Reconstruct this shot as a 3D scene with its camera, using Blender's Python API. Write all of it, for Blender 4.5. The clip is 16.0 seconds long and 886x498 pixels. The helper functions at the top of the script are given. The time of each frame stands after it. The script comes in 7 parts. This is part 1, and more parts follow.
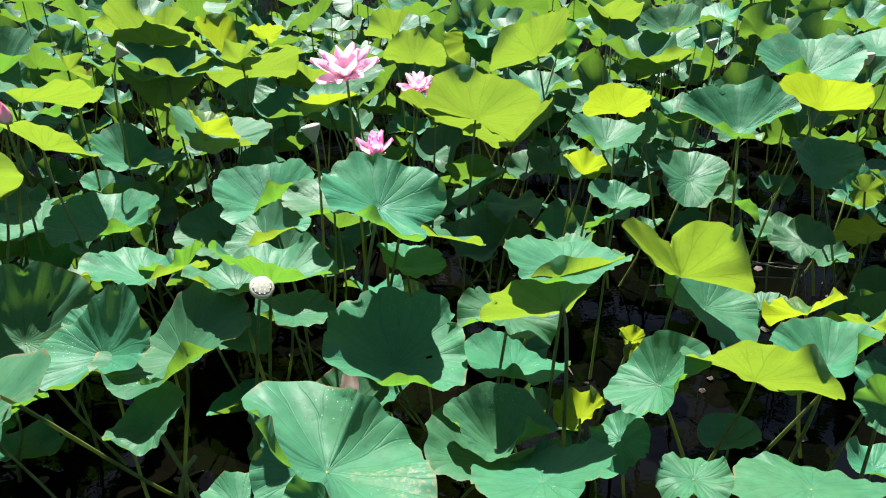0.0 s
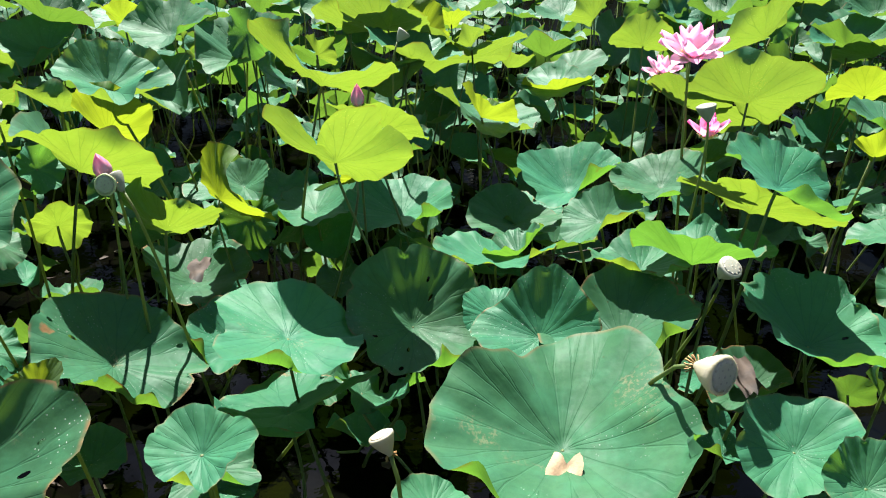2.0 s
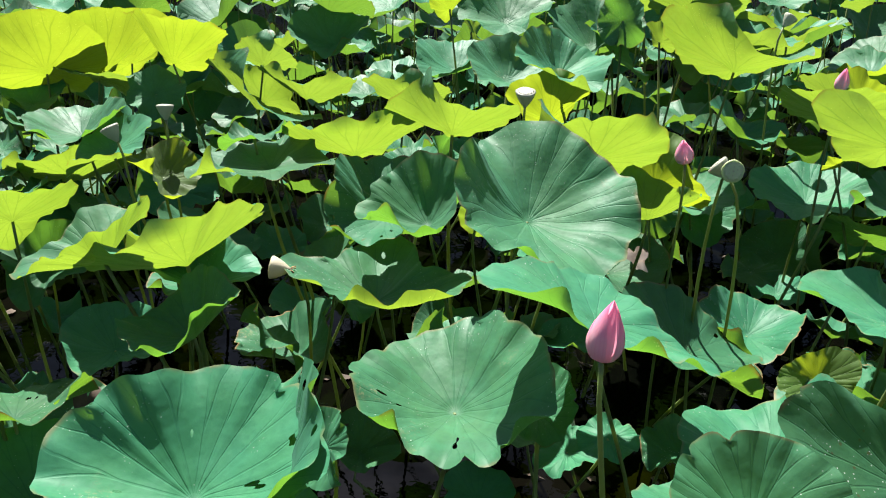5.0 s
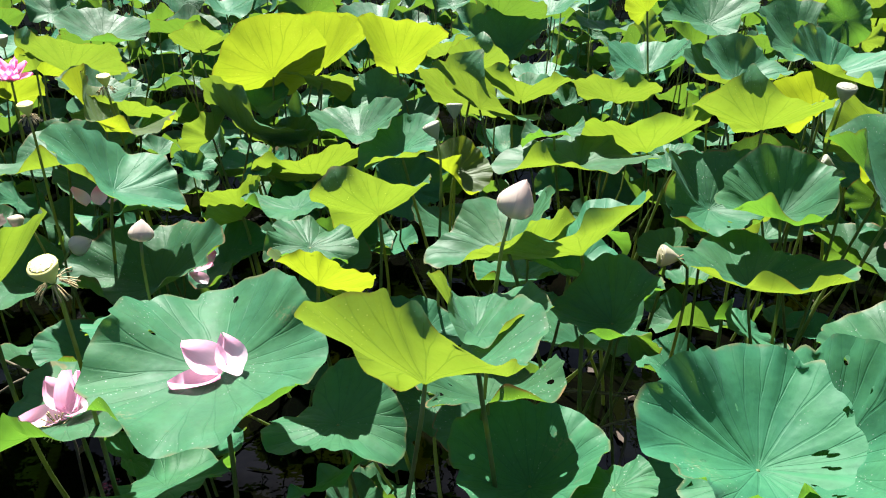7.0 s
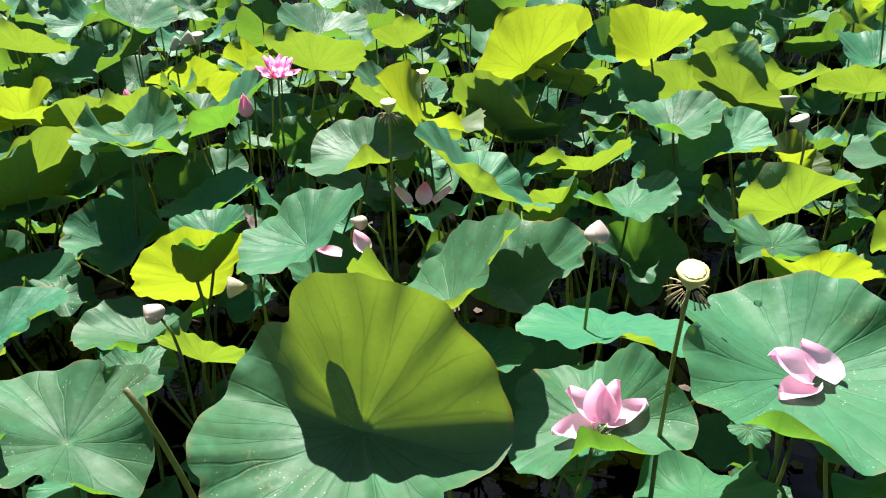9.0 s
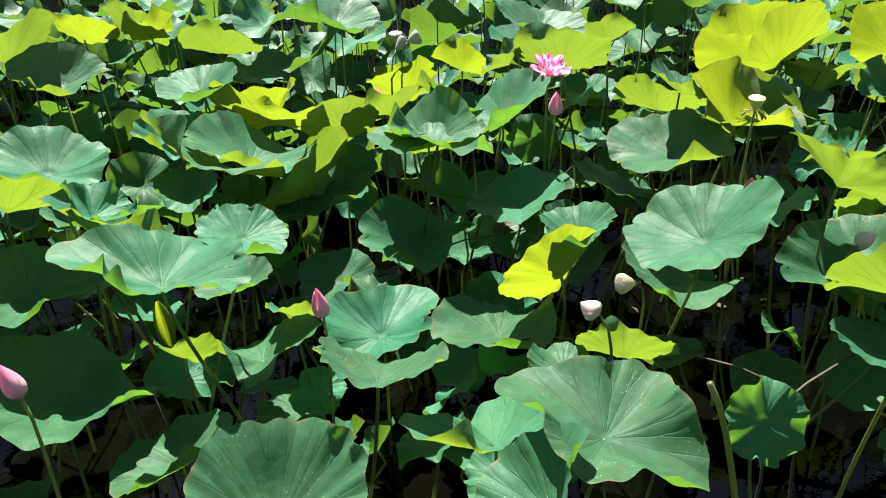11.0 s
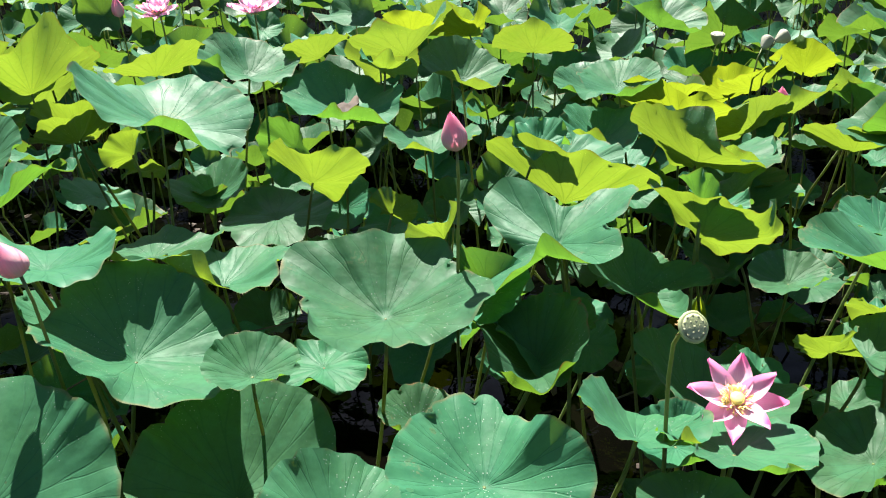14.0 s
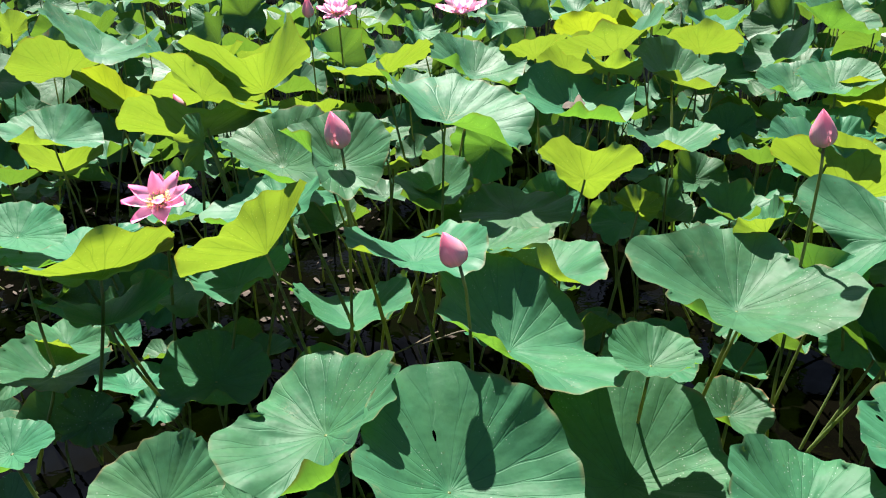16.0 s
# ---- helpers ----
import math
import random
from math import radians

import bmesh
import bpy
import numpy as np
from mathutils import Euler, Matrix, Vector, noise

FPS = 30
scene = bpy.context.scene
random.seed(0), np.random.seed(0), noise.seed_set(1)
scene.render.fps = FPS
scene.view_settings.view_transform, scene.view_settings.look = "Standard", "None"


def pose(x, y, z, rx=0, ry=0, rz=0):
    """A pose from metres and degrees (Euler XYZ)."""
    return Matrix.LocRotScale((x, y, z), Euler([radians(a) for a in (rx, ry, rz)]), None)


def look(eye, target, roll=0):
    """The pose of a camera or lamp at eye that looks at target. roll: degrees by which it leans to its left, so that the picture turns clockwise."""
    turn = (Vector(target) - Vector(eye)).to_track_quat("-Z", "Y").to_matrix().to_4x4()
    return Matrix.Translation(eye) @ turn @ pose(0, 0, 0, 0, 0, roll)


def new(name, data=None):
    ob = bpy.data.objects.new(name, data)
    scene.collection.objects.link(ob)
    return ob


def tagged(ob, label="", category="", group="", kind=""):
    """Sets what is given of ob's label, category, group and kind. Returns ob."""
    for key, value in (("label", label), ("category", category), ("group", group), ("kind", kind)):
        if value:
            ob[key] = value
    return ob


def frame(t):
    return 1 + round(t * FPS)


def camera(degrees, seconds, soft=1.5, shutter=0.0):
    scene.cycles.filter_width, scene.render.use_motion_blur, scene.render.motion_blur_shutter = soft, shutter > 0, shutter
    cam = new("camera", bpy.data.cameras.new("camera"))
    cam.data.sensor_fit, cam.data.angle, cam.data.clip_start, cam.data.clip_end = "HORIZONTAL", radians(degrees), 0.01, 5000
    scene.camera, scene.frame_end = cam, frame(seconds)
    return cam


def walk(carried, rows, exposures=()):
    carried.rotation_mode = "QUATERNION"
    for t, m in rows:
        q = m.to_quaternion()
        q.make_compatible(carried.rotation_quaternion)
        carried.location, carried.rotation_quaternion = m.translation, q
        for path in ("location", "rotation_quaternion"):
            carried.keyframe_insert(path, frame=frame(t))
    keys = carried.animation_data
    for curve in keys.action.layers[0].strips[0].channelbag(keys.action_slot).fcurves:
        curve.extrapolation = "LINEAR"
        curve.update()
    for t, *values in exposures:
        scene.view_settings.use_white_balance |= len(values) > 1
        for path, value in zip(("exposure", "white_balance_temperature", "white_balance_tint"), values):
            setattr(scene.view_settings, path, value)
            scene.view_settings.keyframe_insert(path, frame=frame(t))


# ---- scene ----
cam = camera(60.0, 16.0, soft=1.1)
PATH = [
    (0, (0.063, 0.025, 1.928), (0.063, 1.839, 1.085), 0.7),
    (0.5, (-0.276, 0.049, 1.906), (-0.266, 1.861, 1.059), 0.8),
    (1, (-0.583, 0.046, 1.889), (-0.575, 1.858, 1.041), 0.7),
    (1.5, (-0.861, 0.038, 1.878), (-0.869, 1.848, 1.027), 0.5),
    (2, (-1.164, 0.028, 1.876), (-1.163, 1.833, 1.015), 0.5),
    (2.5, (-1.39, 0.041, 1.877), (-1.41, 1.841, 1.005), 0.2),
    (3, (-1.695, 0.013, 1.879), (-1.709, 1.812, 1.006), 0.2),
    (3.5, (-1.99, 0.007, 1.87), (-2.001, 1.805, 0.994), 0.1),
    (4, (-2.249, 0.034, 1.857), (-2.27, 1.829, 0.975), 0.0),
    (4.5, (-2.532, 0.053, 1.851), (-2.55, 1.845, 0.963), 0.1),
    (4.7, (-2.633, 0.053, 1.841), (-2.65, 1.848, 0.959), -0.0),
    (6.8, (-3.677, -0.047, 1.842), (-3.7, 1.756, 0.977), -0.6),
    (7, (-3.789, -0.042, 1.835), (-3.807, 1.764, 0.975), -0.6),
    (7.5, (-4.064, -0.02, 1.833), (-4.082, 1.783, 0.97), -0.7),
    (8, (-4.338, 0.022, 1.827), (-4.365, 1.823, 0.958), -1.1),
    (8.5, (-4.645, 0.022, 1.831), (-4.669, 1.823, 0.96), -1.2),
    (9, (-4.932, 0.028, 1.835), (-4.964, 1.826, 0.962), -1.4),
    (9.2, (-5.052, 0.018, 1.845), (-5.082, 1.815, 0.969), -1.5),
    (11.3, (-6.256, -0.003, 1.879), (-6.285, 1.793, 1.001), -1.9),
    (11.5, (-6.378, -0.029, 1.893), (-6.403, 1.767, 1.013), -1.7),
    (12, (-6.688, -0.009, 1.873), (-6.707, 1.791, 1.002), -1.4),
    (12.5, (-7.017, 0.012, 1.865), (-7.037, 1.812, 0.996), -1.4),
    (13, (-7.314, 0.023, 1.844), (-7.346, 1.829, 0.985), -1.5),
    (13.5, (-7.594, 0.027, 1.839), (-7.637, 1.834, 0.982), -1.5),
    (14, (-7.862, 0.021, 1.834), (-7.902, 1.831, 0.984), -1.3),
    (14.5, (-8.027, -0.042, 1.844), (-8.093, 1.771, 1.003), -1.6),
    (15, (-8.242, -0.074, 1.851), (-8.313, 1.74, 1.012), -1.5),
    (15.5, (-8.497, -0.048, 1.855), (-8.568, 1.763, 1.008), -1.3),
    (16, (-8.744, -0.055, 1.854), (-8.821, 1.756, 1.01), -1.4),
]
walk(cam, [(t, look(eye, target, roll)) for t, eye, target, roll in PATH],
     exposures=((0.0, 2.40, 6300, 12.5), (8.0, 2.38, 6450, 12.5), (16.0, 2.34, 6600, 13.0)))

# ---- light ----
SUN_ELEV, SUN_AZ = 57.0, -13.0          # degrees above the water; degrees from straight ahead (+y), negative to the left
sun_dir = Vector((math.sin(radians(SUN_AZ)) * math.cos(radians(SUN_ELEV)),
                  math.cos(radians(SUN_AZ)) * math.cos(radians(SUN_ELEV)),
                  math.sin(radians(SUN_ELEV))))
world = bpy.data.worlds.new("summer_sky")
scene.world = world
world.use_nodes = True
wn = world.node_tree
sky = wn.nodes.new("ShaderNodeTexSky")
sky.sky_type, sky.sun_disc = "NISHITA", False
sky.sun_elevation, sky.sun_rotation = radians(SUN_ELEV), radians(SUN_AZ)
wn.nodes["Background"].inputs["Strength"].default_value = 0.036
wn.links.new(sky.outputs[0], wn.nodes["Background"].inputs["Color"])
sun_data = bpy.data.lights.new("sun", "SUN")
sun_data.energy, sun_data.angle, sun_data.color = 5.0, radians(0.53), (1.0, 0.96, 0.88)
sun = new("sun", sun_data)
sun.matrix_world = look(sun_dir * 30, (0, 0, 0))


# ---- materials ----
class Nodes:
    """Short way of writing a node material."""

    def __init__(self, name):
        self.mat = bpy.data.materials.new(name)
        self.mat.use_nodes = True
        self.tree = self.mat.node_tree
        self.tree.nodes.clear()
        self.out = self.tree.nodes.new("ShaderNodeOutputMaterial")

    def node(self, kind, **props):
        n = self.tree.nodes.new("ShaderNode" + kind)
        for k, v in props.items():
            setattr(n, k, v)
        return n

    def put(self, socket, value):
        if isinstance(value, bpy.types.NodeSocket):
            self.tree.links.new(value, socket)
        elif isinstance(value, tuple) and len(value) == 3 and socket.type == "RGBA":
            socket.default_value = (*value, 1)
        else:
            socket.default_value = value

    def math(self, op, a, b=0.0, c=0.0, clamp=False):
        n = self.node("Math", operation=op, use_clamp=clamp)
        for s, v in zip(n.inputs, (a, b, c)):
            self.put(s, v)
        return n.outputs[0]

    def noise(self, vec, scale, detail=3.0, rough=0.55):
        n = self.node("TexNoise")
        self.put(n.inputs["Vector"], vec)
        self.put(n.inputs["Scale"], scale)
        self.put(n.inputs["Detail"], detail)
        self.put(n.inputs["Roughness"], rough)
        return n.outputs["Fac"]

    def step(self, v, lo, hi, to0=0.0, to1=1.0):
        n = self.node("MapRange", interpolation_type="SMOOTHSTEP")
        for s, x in zip(n.inputs, (v, lo, hi, to0, to1)):
            self.put(s, x)
        return n.outputs[0]

    def mix(self, fac, a, b, blend="MIX"):
        n = self.node("Mix", data_type="RGBA", blend_type=blend)
        self.put(n.inputs["Factor"], fac)
        self.put(n.inputs[6], a)
        self.put(n.inputs[7], b)
        return n.outputs[2]

    def bump(self, height, strength, distance):
        n = self.node("Bump")
        self.put(n.inputs["Strength"], strength)
        self.put(n.inputs["Distance"], distance)
        self.put(n.inputs["Height"], height)
        return n.outputs[0]

    def principled(self, **values):
        n = self.node("BsdfPrincipled")
        for k, v in values.items():
            self.put(n.inputs[k.replace("_", " ")], v)
        return n.outputs[0]

    def finish(self, shader):
        self.tree.links.new(shader, self.out.inputs["Surface"])
        return self.mat


def leaf_material(name, top, through_col, wear, dust, veins=21.0, joined=False):
    """A waxy lotus blade: teal face, yellow-green light shining through, pale forked veins, browned rim and spots.
    The blade's UV map holds the turn round the centre (u) and the way from centre to rim (v)."""
    m = Nodes(name)
    uv = m.node("UVMap", uv_map="polar")
    sep = m.node("SeparateXYZ")
    m.put(sep.inputs[0], uv.outputs[0])
    u, v = sep.outputs[0], sep.outputs[1]
    rnd = m.node("NewGeometry").outputs["Random Per Island"] if joined else m.node("ObjectInfo").outputs["Random"]
    pos = m.node("TexCoord").outputs["Object"]
    offs = m.node("VectorMath", operation="ADD")
    m.put(offs.inputs[0], pos)
    comb = m.node("CombineXYZ")
    m.put(comb.inputs[0], m.math("MULTIPLY", rnd, 37.0))
    m.put(comb.inputs[1], m.math("MULTIPLY", rnd, 91.0))
    m.tree.links.new(comb.outputs[0], offs.inputs[1])
    vec = offs.outputs[0]
    # veins: lines round the leaf, each forking past the middle
    wob = m.math("MULTIPLY", m.math("SUBTRACT", m.noise(vec, 5.0, 2.0), 0.5), 0.8)
    wob = m.math("ADD", wob, m.math("MULTIPLY", m.math("SINE", m.math("MULTIPLY", u, 31.4)), 0.22))
    cell = m.math("SUBTRACT", m.math("FRACT", m.math("ADD", m.math("MULTIPLY", u, veins), wob)), 0.5)
    spread = m.math("MULTIPLY", m.math("MAXIMUM", m.math("SUBTRACT", v, 0.5), 0.0), 0.52)
    dist = m.math("ABSOLUTE", m.math("SUBTRACT", m.math("ABSOLUTE", cell), spread))
    dist = m.math("MULTIPLY", dist, m.math("MAXIMUM", v, 0.05))
    pillow = m.step(dist, 0.0, 0.22)
    vein = m.step(dist, 0.008, 0.034, 1.0, 0.0)
    vein = m.math("MULTIPLY", vein, m.step(v, 0.75, 1.0, 1.0, 0.35))
    # fine net of side veins, blotches
    net = m.noise(vec, 60.0, 4.0, 0.7)
    blotch = m.noise(vec, 7.0, 4.0, 0.6)
    hue = m.node("HueSaturation")
    m.put(hue.inputs["Hue"], m.math("ADD", 0.474, m.math("MULTIPLY", rnd, 0.042)))
    m.put(hue.inputs["Saturation"], m.math("ADD", 0.88, m.math("MULTIPLY", rnd, 0.2)))
    m.put(hue.inputs["Value"], m.math("ADD", 0.66, m.math("MULTIPLY", rnd, 0.46)))
    base = m.mix(m.step(blotch, 0.3, 0.75), top, tuple(c * f for c, f in zip(top, (1.25, 1.12, 0.95))))
    base = m.mix(m.math("MULTIPLY", m.step(net, 0.4, 0.7), 0.4), base, tuple(c * 0.7 for c in top))
    base = m.mix(m.math("MULTIPLY", vein, 0.06), base, tuple(c * 0.42 for c in top))
    m.put(hue.inputs["Color"], base)
    face = hue.outputs[0]
    # pale dust and pollen specks
    vor = m.node("TexVoronoi", feature="F1")
    m.put(vor.inputs["Vector"], vec)
    m.put(vor.inputs["Scale"], 105.0)
    speck = m.math("MULTIPLY", m.step(vor.outputs["Distance"], 0.08, 0.17, 1.0, 0.0), m.step(m.noise(vec, 6.0, 3.0), 0.50, 0.60))
    speck = m.math("MULTIPLY", speck, dust)
    face = m.mix(speck, face, (0.62, 0.63, 0.55))
    # tan litter and pale blooms gathered in patches, brown freckles
    grit = m.math("MULTIPLY", m.step(m.noise(vec, 120.0, 3.0, 0.7), 0.50, 0.60), m.step(m.noise(vec, 5.0, 3.0, 0.6), 0.61, 0.72))
    face = m.mix(m.math("MULTIPLY", grit, 0.6 * dust), face, (0.34, 0.27, 0.15))
    bloom = m.math("MULTIPLY", m.step(m.noise(vec, 16.0, 5.0, 0.65), 0.45, 0.70), 0.30)
    face = m.mix(bloom, face, tuple(c * f for c, f in zip(top, (1.5, 1.5, 1.45))))
    dots = m.node("TexVoronoi", feature="F1")
    m.put(dots.inputs["Vector"], vec)
    m.put(dots.inputs["Scale"], 34.0)
    freckle = m.math("MULTIPLY", m.step(dots.outputs["Distance"], 0.06, 0.13, 1.0, 0.0), m.step(m.noise(vec, 9.0, 2.0), 0.52, 0.6))
    face = m.mix(m.math("MULTIPLY", freckle, 0.8 * wear), face, (0.05, 0.030, 0.014))
    # brown rim, scorched patches and eaten spots
    rim = m.math("MULTIPLY", m.step(v, 0.955, 1.0), m.step(m.noise(vec, 11.0, 3.0), 0.45, 0.62))
    scorch = m.step(m.math("MULTIPLY", m.noise(vec, 4.2, 5.0, 0.65), m.math("ADD", 0.82, m.math("MULTIPLY", v, 0.22))), 0.69, 0.735)
    brown = m.math("MULTIPLY", m.math("MAXIMUM", rim, scorch), wear, clamp=True)
    face = m.mix(brown, face, m.mix(m.noise(vec, 40.0), (0.10, 0.05, 0.018), (0.26, 0.17, 0.075)))
    glow = m.mix(m.math("MULTIPLY", vein, 0.45), through_col, tuple(c * f for c, f in zip(through_col, (0.42, 0.5, 0.5))))
    glow = m.mix(m.math("MULTIPLY", m.step(blotch, 0.35, 0.8), 0.35), glow, tuple(c * f for c, f in zip(through_col, (0.72, 0.9, 0.6))))
    glow = m.mix(m.math("MULTIPLY", m.step(net, 0.45, 0.7), 0.25), glow, tuple(c * 0.75 for c in through_col))
    glow = m.mix(brown, glow, (0.09, 0.035, 0.008))
    height = m.math("ADD", m.math("MULTIPLY", net, 0.10), m.math("MULTIPLY", pillow, 0.14))
    height = m.math("SUBTRACT", height, m.math("MULTIPLY", vein, 0.13))
    height = m.math("ADD", height, m.math("MULTIPLY", m.noise(vec, 11.0, 3.0, 0.5), 1.1))
    nrm = m.bump(height, 0.9, 0.005)
    skin = m.principled(Base_Color=face, Roughness=m.step(blotch, 0.2, 0.8, 0.46, 0.60), Normal=nrm, IOR=1.33, Specular_IOR_Level=0.30, Specular_Tint=(0.9, 1.0, 0.94),
                        Sheen_Weight=0.03, Sheen_Roughness=0.5, Sheen_Tint=(0.55, 0.8, 1.0))
    glowing = m.node("BsdfTranslucent")
    m.put(glowing.inputs["Color"], glow)
    add = m.node("MixShader")
    m.put(add.inputs[0], 0.42)
    m.tree.links.new(skin, add.inputs[1])
    m.tree.links.new(glowing.outputs[0], add.inputs[2])
    return m.finish(add.outputs[0])


def soft_material(name, colours, scale=14.0, rough=0.55, through_col=None, part_through=0.35, bump=0.3, uv_fade=False):
    """A plant surface of two or three colours in patches; through_col lets light shine through thin petals."""
    m = Nodes(name)
    pos = m.node("TexCoord").outputs["Object"]
    rnd = m.node("ObjectInfo").outputs["Random"]
    fine = m.noise(pos, scale, 4.0)
    grain = m.noise(pos, scale * 9, 2.0)
    col = m.mix(m.step(fine, 0.32, 0.68), colours[0], colours[1])
    if uv_fade:
        sep = m.node("SeparateXYZ")
        m.put(sep.inputs[0], m.node("UVMap", uv_map="polar").outputs[0])
        streak = m.math("MULTIPLY", m.math("SUBTRACT", m.noise(pos, 60.0, 2.0), 0.5), 0.25)
        col = m.mix(m.step(m.math("ADD", sep.outputs[1], streak), 0.30, 0.98), col, colours[2])
        lines = m.math("SINE", m.math("MULTIPLY", sep.outputs[0], 75.0))
        col = m.mix(m.math("MULTIPLY", m.step(lines, 0.2, 1.0), 0.16), col, tuple(c * 0.75 for c in colours[2]))
    elif len(colours) > 2:
        col = m.mix(m.step(m.noise(pos, scale * 0.4, 3.0), 0.52, 0.66), col, colours[2])
    hue = m.node("HueSaturation")
    m.put(hue.inputs["Value"], m.math("ADD", 0.85, m.math("MULTIPLY", rnd, 0.3)))
    m.put(hue.inputs["Color"], col)
    nrm = m.bump(m.math("ADD", grain, fine), bump, 0.002)
    skin = m.principled(Base_Color=hue.outputs[0], Roughness=rough, Normal=nrm)
    if through_col is None:
        return m.finish(skin)
    glowing = m.node("BsdfTranslucent")
    m.put(glowing.inputs["Color"], through_col)
    both = m.node("MixShader")
    m.put(both.inputs[0], part_through)
    m.tree.links.new(skin, both.inputs[1])
    m.tree.links.new(glowing.outputs[0], both.inputs[2])
    return m.finish(both.outputs[0])


def water_material():
    """Near-black still water under a thin skin of scum that dulls its mirror."""
    m = Nodes("pond_water")
    pos = m.node("TexCoord").outputs["Object"]
    silt = m.noise(pos, 1.7, 5.0, 0.65)
    col = m.mix(m.step(silt, 0.35, 0.7), (0.0004, 0.0006, 0.0004), (0.0014, 0.0013, 0.0008))
    ripple = m.math("ADD", m.noise(pos, 5.0, 3.0), m.math("MULTIPLY", m.noise(pos, 21.0, 2.0), 0.3))
    nrm = m.bump(ripple, 0.12, 0.02)
    deep = m.node("BsdfDiffuse")
    m.put(deep.inputs["Color"], col)
    mirror = m.node("BsdfGlossy")
    m.put(mirror.inputs["Roughness"], 0.03)
    m.put(mirror.inputs["Normal"], nrm)
    both = m.node("MixShader")
    m.put(both.inputs[0], m.step(silt, 0.35, 0.65, 0.022, 0.008))
    m.tree.links.new(deep.outputs[0], both.inputs[1])
    m.tree.links.new(mirror.outputs[0], both.inputs[2])
    return m.finish(both.outputs[0])


TEAL = (0.032, 0.132, 0.067)
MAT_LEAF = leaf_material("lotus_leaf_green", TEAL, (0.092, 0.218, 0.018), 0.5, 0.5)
# the green leaf again, with its backlight brightened in the through colour
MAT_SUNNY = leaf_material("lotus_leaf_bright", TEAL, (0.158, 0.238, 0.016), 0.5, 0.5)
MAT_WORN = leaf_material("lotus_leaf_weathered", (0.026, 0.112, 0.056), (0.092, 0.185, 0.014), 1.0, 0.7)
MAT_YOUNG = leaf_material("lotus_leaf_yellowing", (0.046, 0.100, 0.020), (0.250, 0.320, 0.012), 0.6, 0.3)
MAT_STAND = leaf_material("lotus_stand_green", TEAL, (0.082, 0.160, 0.014), 0.7, 0.6, joined=True)
# green, bright and young have dimmed through colours here, to darken the far rows
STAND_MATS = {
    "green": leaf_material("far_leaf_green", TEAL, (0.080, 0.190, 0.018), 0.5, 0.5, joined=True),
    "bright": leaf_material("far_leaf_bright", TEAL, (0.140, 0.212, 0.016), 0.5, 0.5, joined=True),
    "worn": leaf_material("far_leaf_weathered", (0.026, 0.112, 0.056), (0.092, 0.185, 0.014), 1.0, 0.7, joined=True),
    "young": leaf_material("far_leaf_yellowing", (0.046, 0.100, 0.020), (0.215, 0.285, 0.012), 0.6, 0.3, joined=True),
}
MAT_DEAD = soft_material("withered_leaf", ((0.018, 0.010, 0.006), (0.042, 0.025, 0.013), (0.010, 0.008, 0.006)), 12, 0.85)
MAT_STALK = soft_material("lotus_stalk", ((0.070, 0.115, 0.028), (0.110, 0.145, 0.046), (0.085, 0.085, 0.030)), 25, 0.5,
                           (0.24, 0.30, 0.05), 0.35)
MAT_STALK_OLD = soft_material("old_stalk", ((0.028, 0.024, 0.013), (0.064, 0.048, 0.024)), 30, 0.8)
MAT_PETAL = soft_material("pink_petal", ((0.84, 0.66, 0.74), (0.85, 0.72, 0.77), (0.80, 0.10, 0.36)), 20, 0.5,
                          (0.95, 0.30, 0.58), 0.5, 0.1, True)
MAT_PETAL_PALE = soft_material("pale_petal", ((0.78, 0.60, 0.67), (0.80, 0.66, 0.71), (0.74, 0.32, 0.50)), 20, 0.6,
                               (0.84, 0.42, 0.60), 0.5, 0.1, True)
MAT_BUD = soft_material("bud_petal", ((0.62, 0.46, 0.44), (0.68, 0.42, 0.47), (0.68, 0.15, 0.31)), 20, 0.5,
                        (0.74, 0.28, 0.36), 0.4, 0.1, True)
MAT_BUD_GREY = soft_material("faded_bud_petal", ((0.52, 0.48, 0.38), (0.56, 0.50, 0.41), (0.54, 0.42, 0.39)), 20, 0.6,
                             (0.56, 0.46, 0.36), 0.4, 0.1, True)
MAT_POD = soft_material("seed_pod_skin", ((0.30, 0.35, 0.17), (0.36, 0.39, 0.22), (0.29, 0.28, 0.16)), 30, 0.6, (0.40, 0.48, 0.2), 0.35)
MAT_PODFACE = soft_material("seed_pod_face", ((0.36, 0.40, 0.21), (0.40, 0.43, 0.25)), 40, 0.6, (0.40, 0.48, 0.2), 0.35)
MAT_YELLOWPOD = soft_material("young_pod", ((0.56, 0.50, 0.12), (0.50, 0.48, 0.16)), 40, 0.6)
MAT_SEED = soft_material("seed", ((0.34, 0.36, 0.18), (0.38, 0.38, 0.2)), 80, 0.5)
MAT_STAMEN = soft_material("stamen", ((0.74, 0.64, 0.26), (0.70, 0.56, 0.16)), 60, 0.6)
MAT_WITHER = soft_material("withered_stamen", ((0.168, 0.078, 0.022), (0.235, 0.146, 0.045)), 60, 0.8)
MAT_STAMEN_OLD = soft_material("fading_stamen", ((0.308, 0.258, 0.134), (0.235, 0.168, 0.067)), 60, 0.7)
MAT_BUD_CREAM = soft_material("cream_pod", ((0.347, 0.314, 0.224), (0.392, 0.358, 0.269), (0.280, 0.246, 0.168)), 30, 0.6, (0.55, 0.52, 0.3), 0.35)
MAT_PODGREY = soft_material("grey_pod", ((0.24, 0.25, 0.19), (0.29, 0.29, 0.23), (0.27, 0.23, 0.20)), 30, 0.6, (0.42, 0.46, 0.3), 0.35)
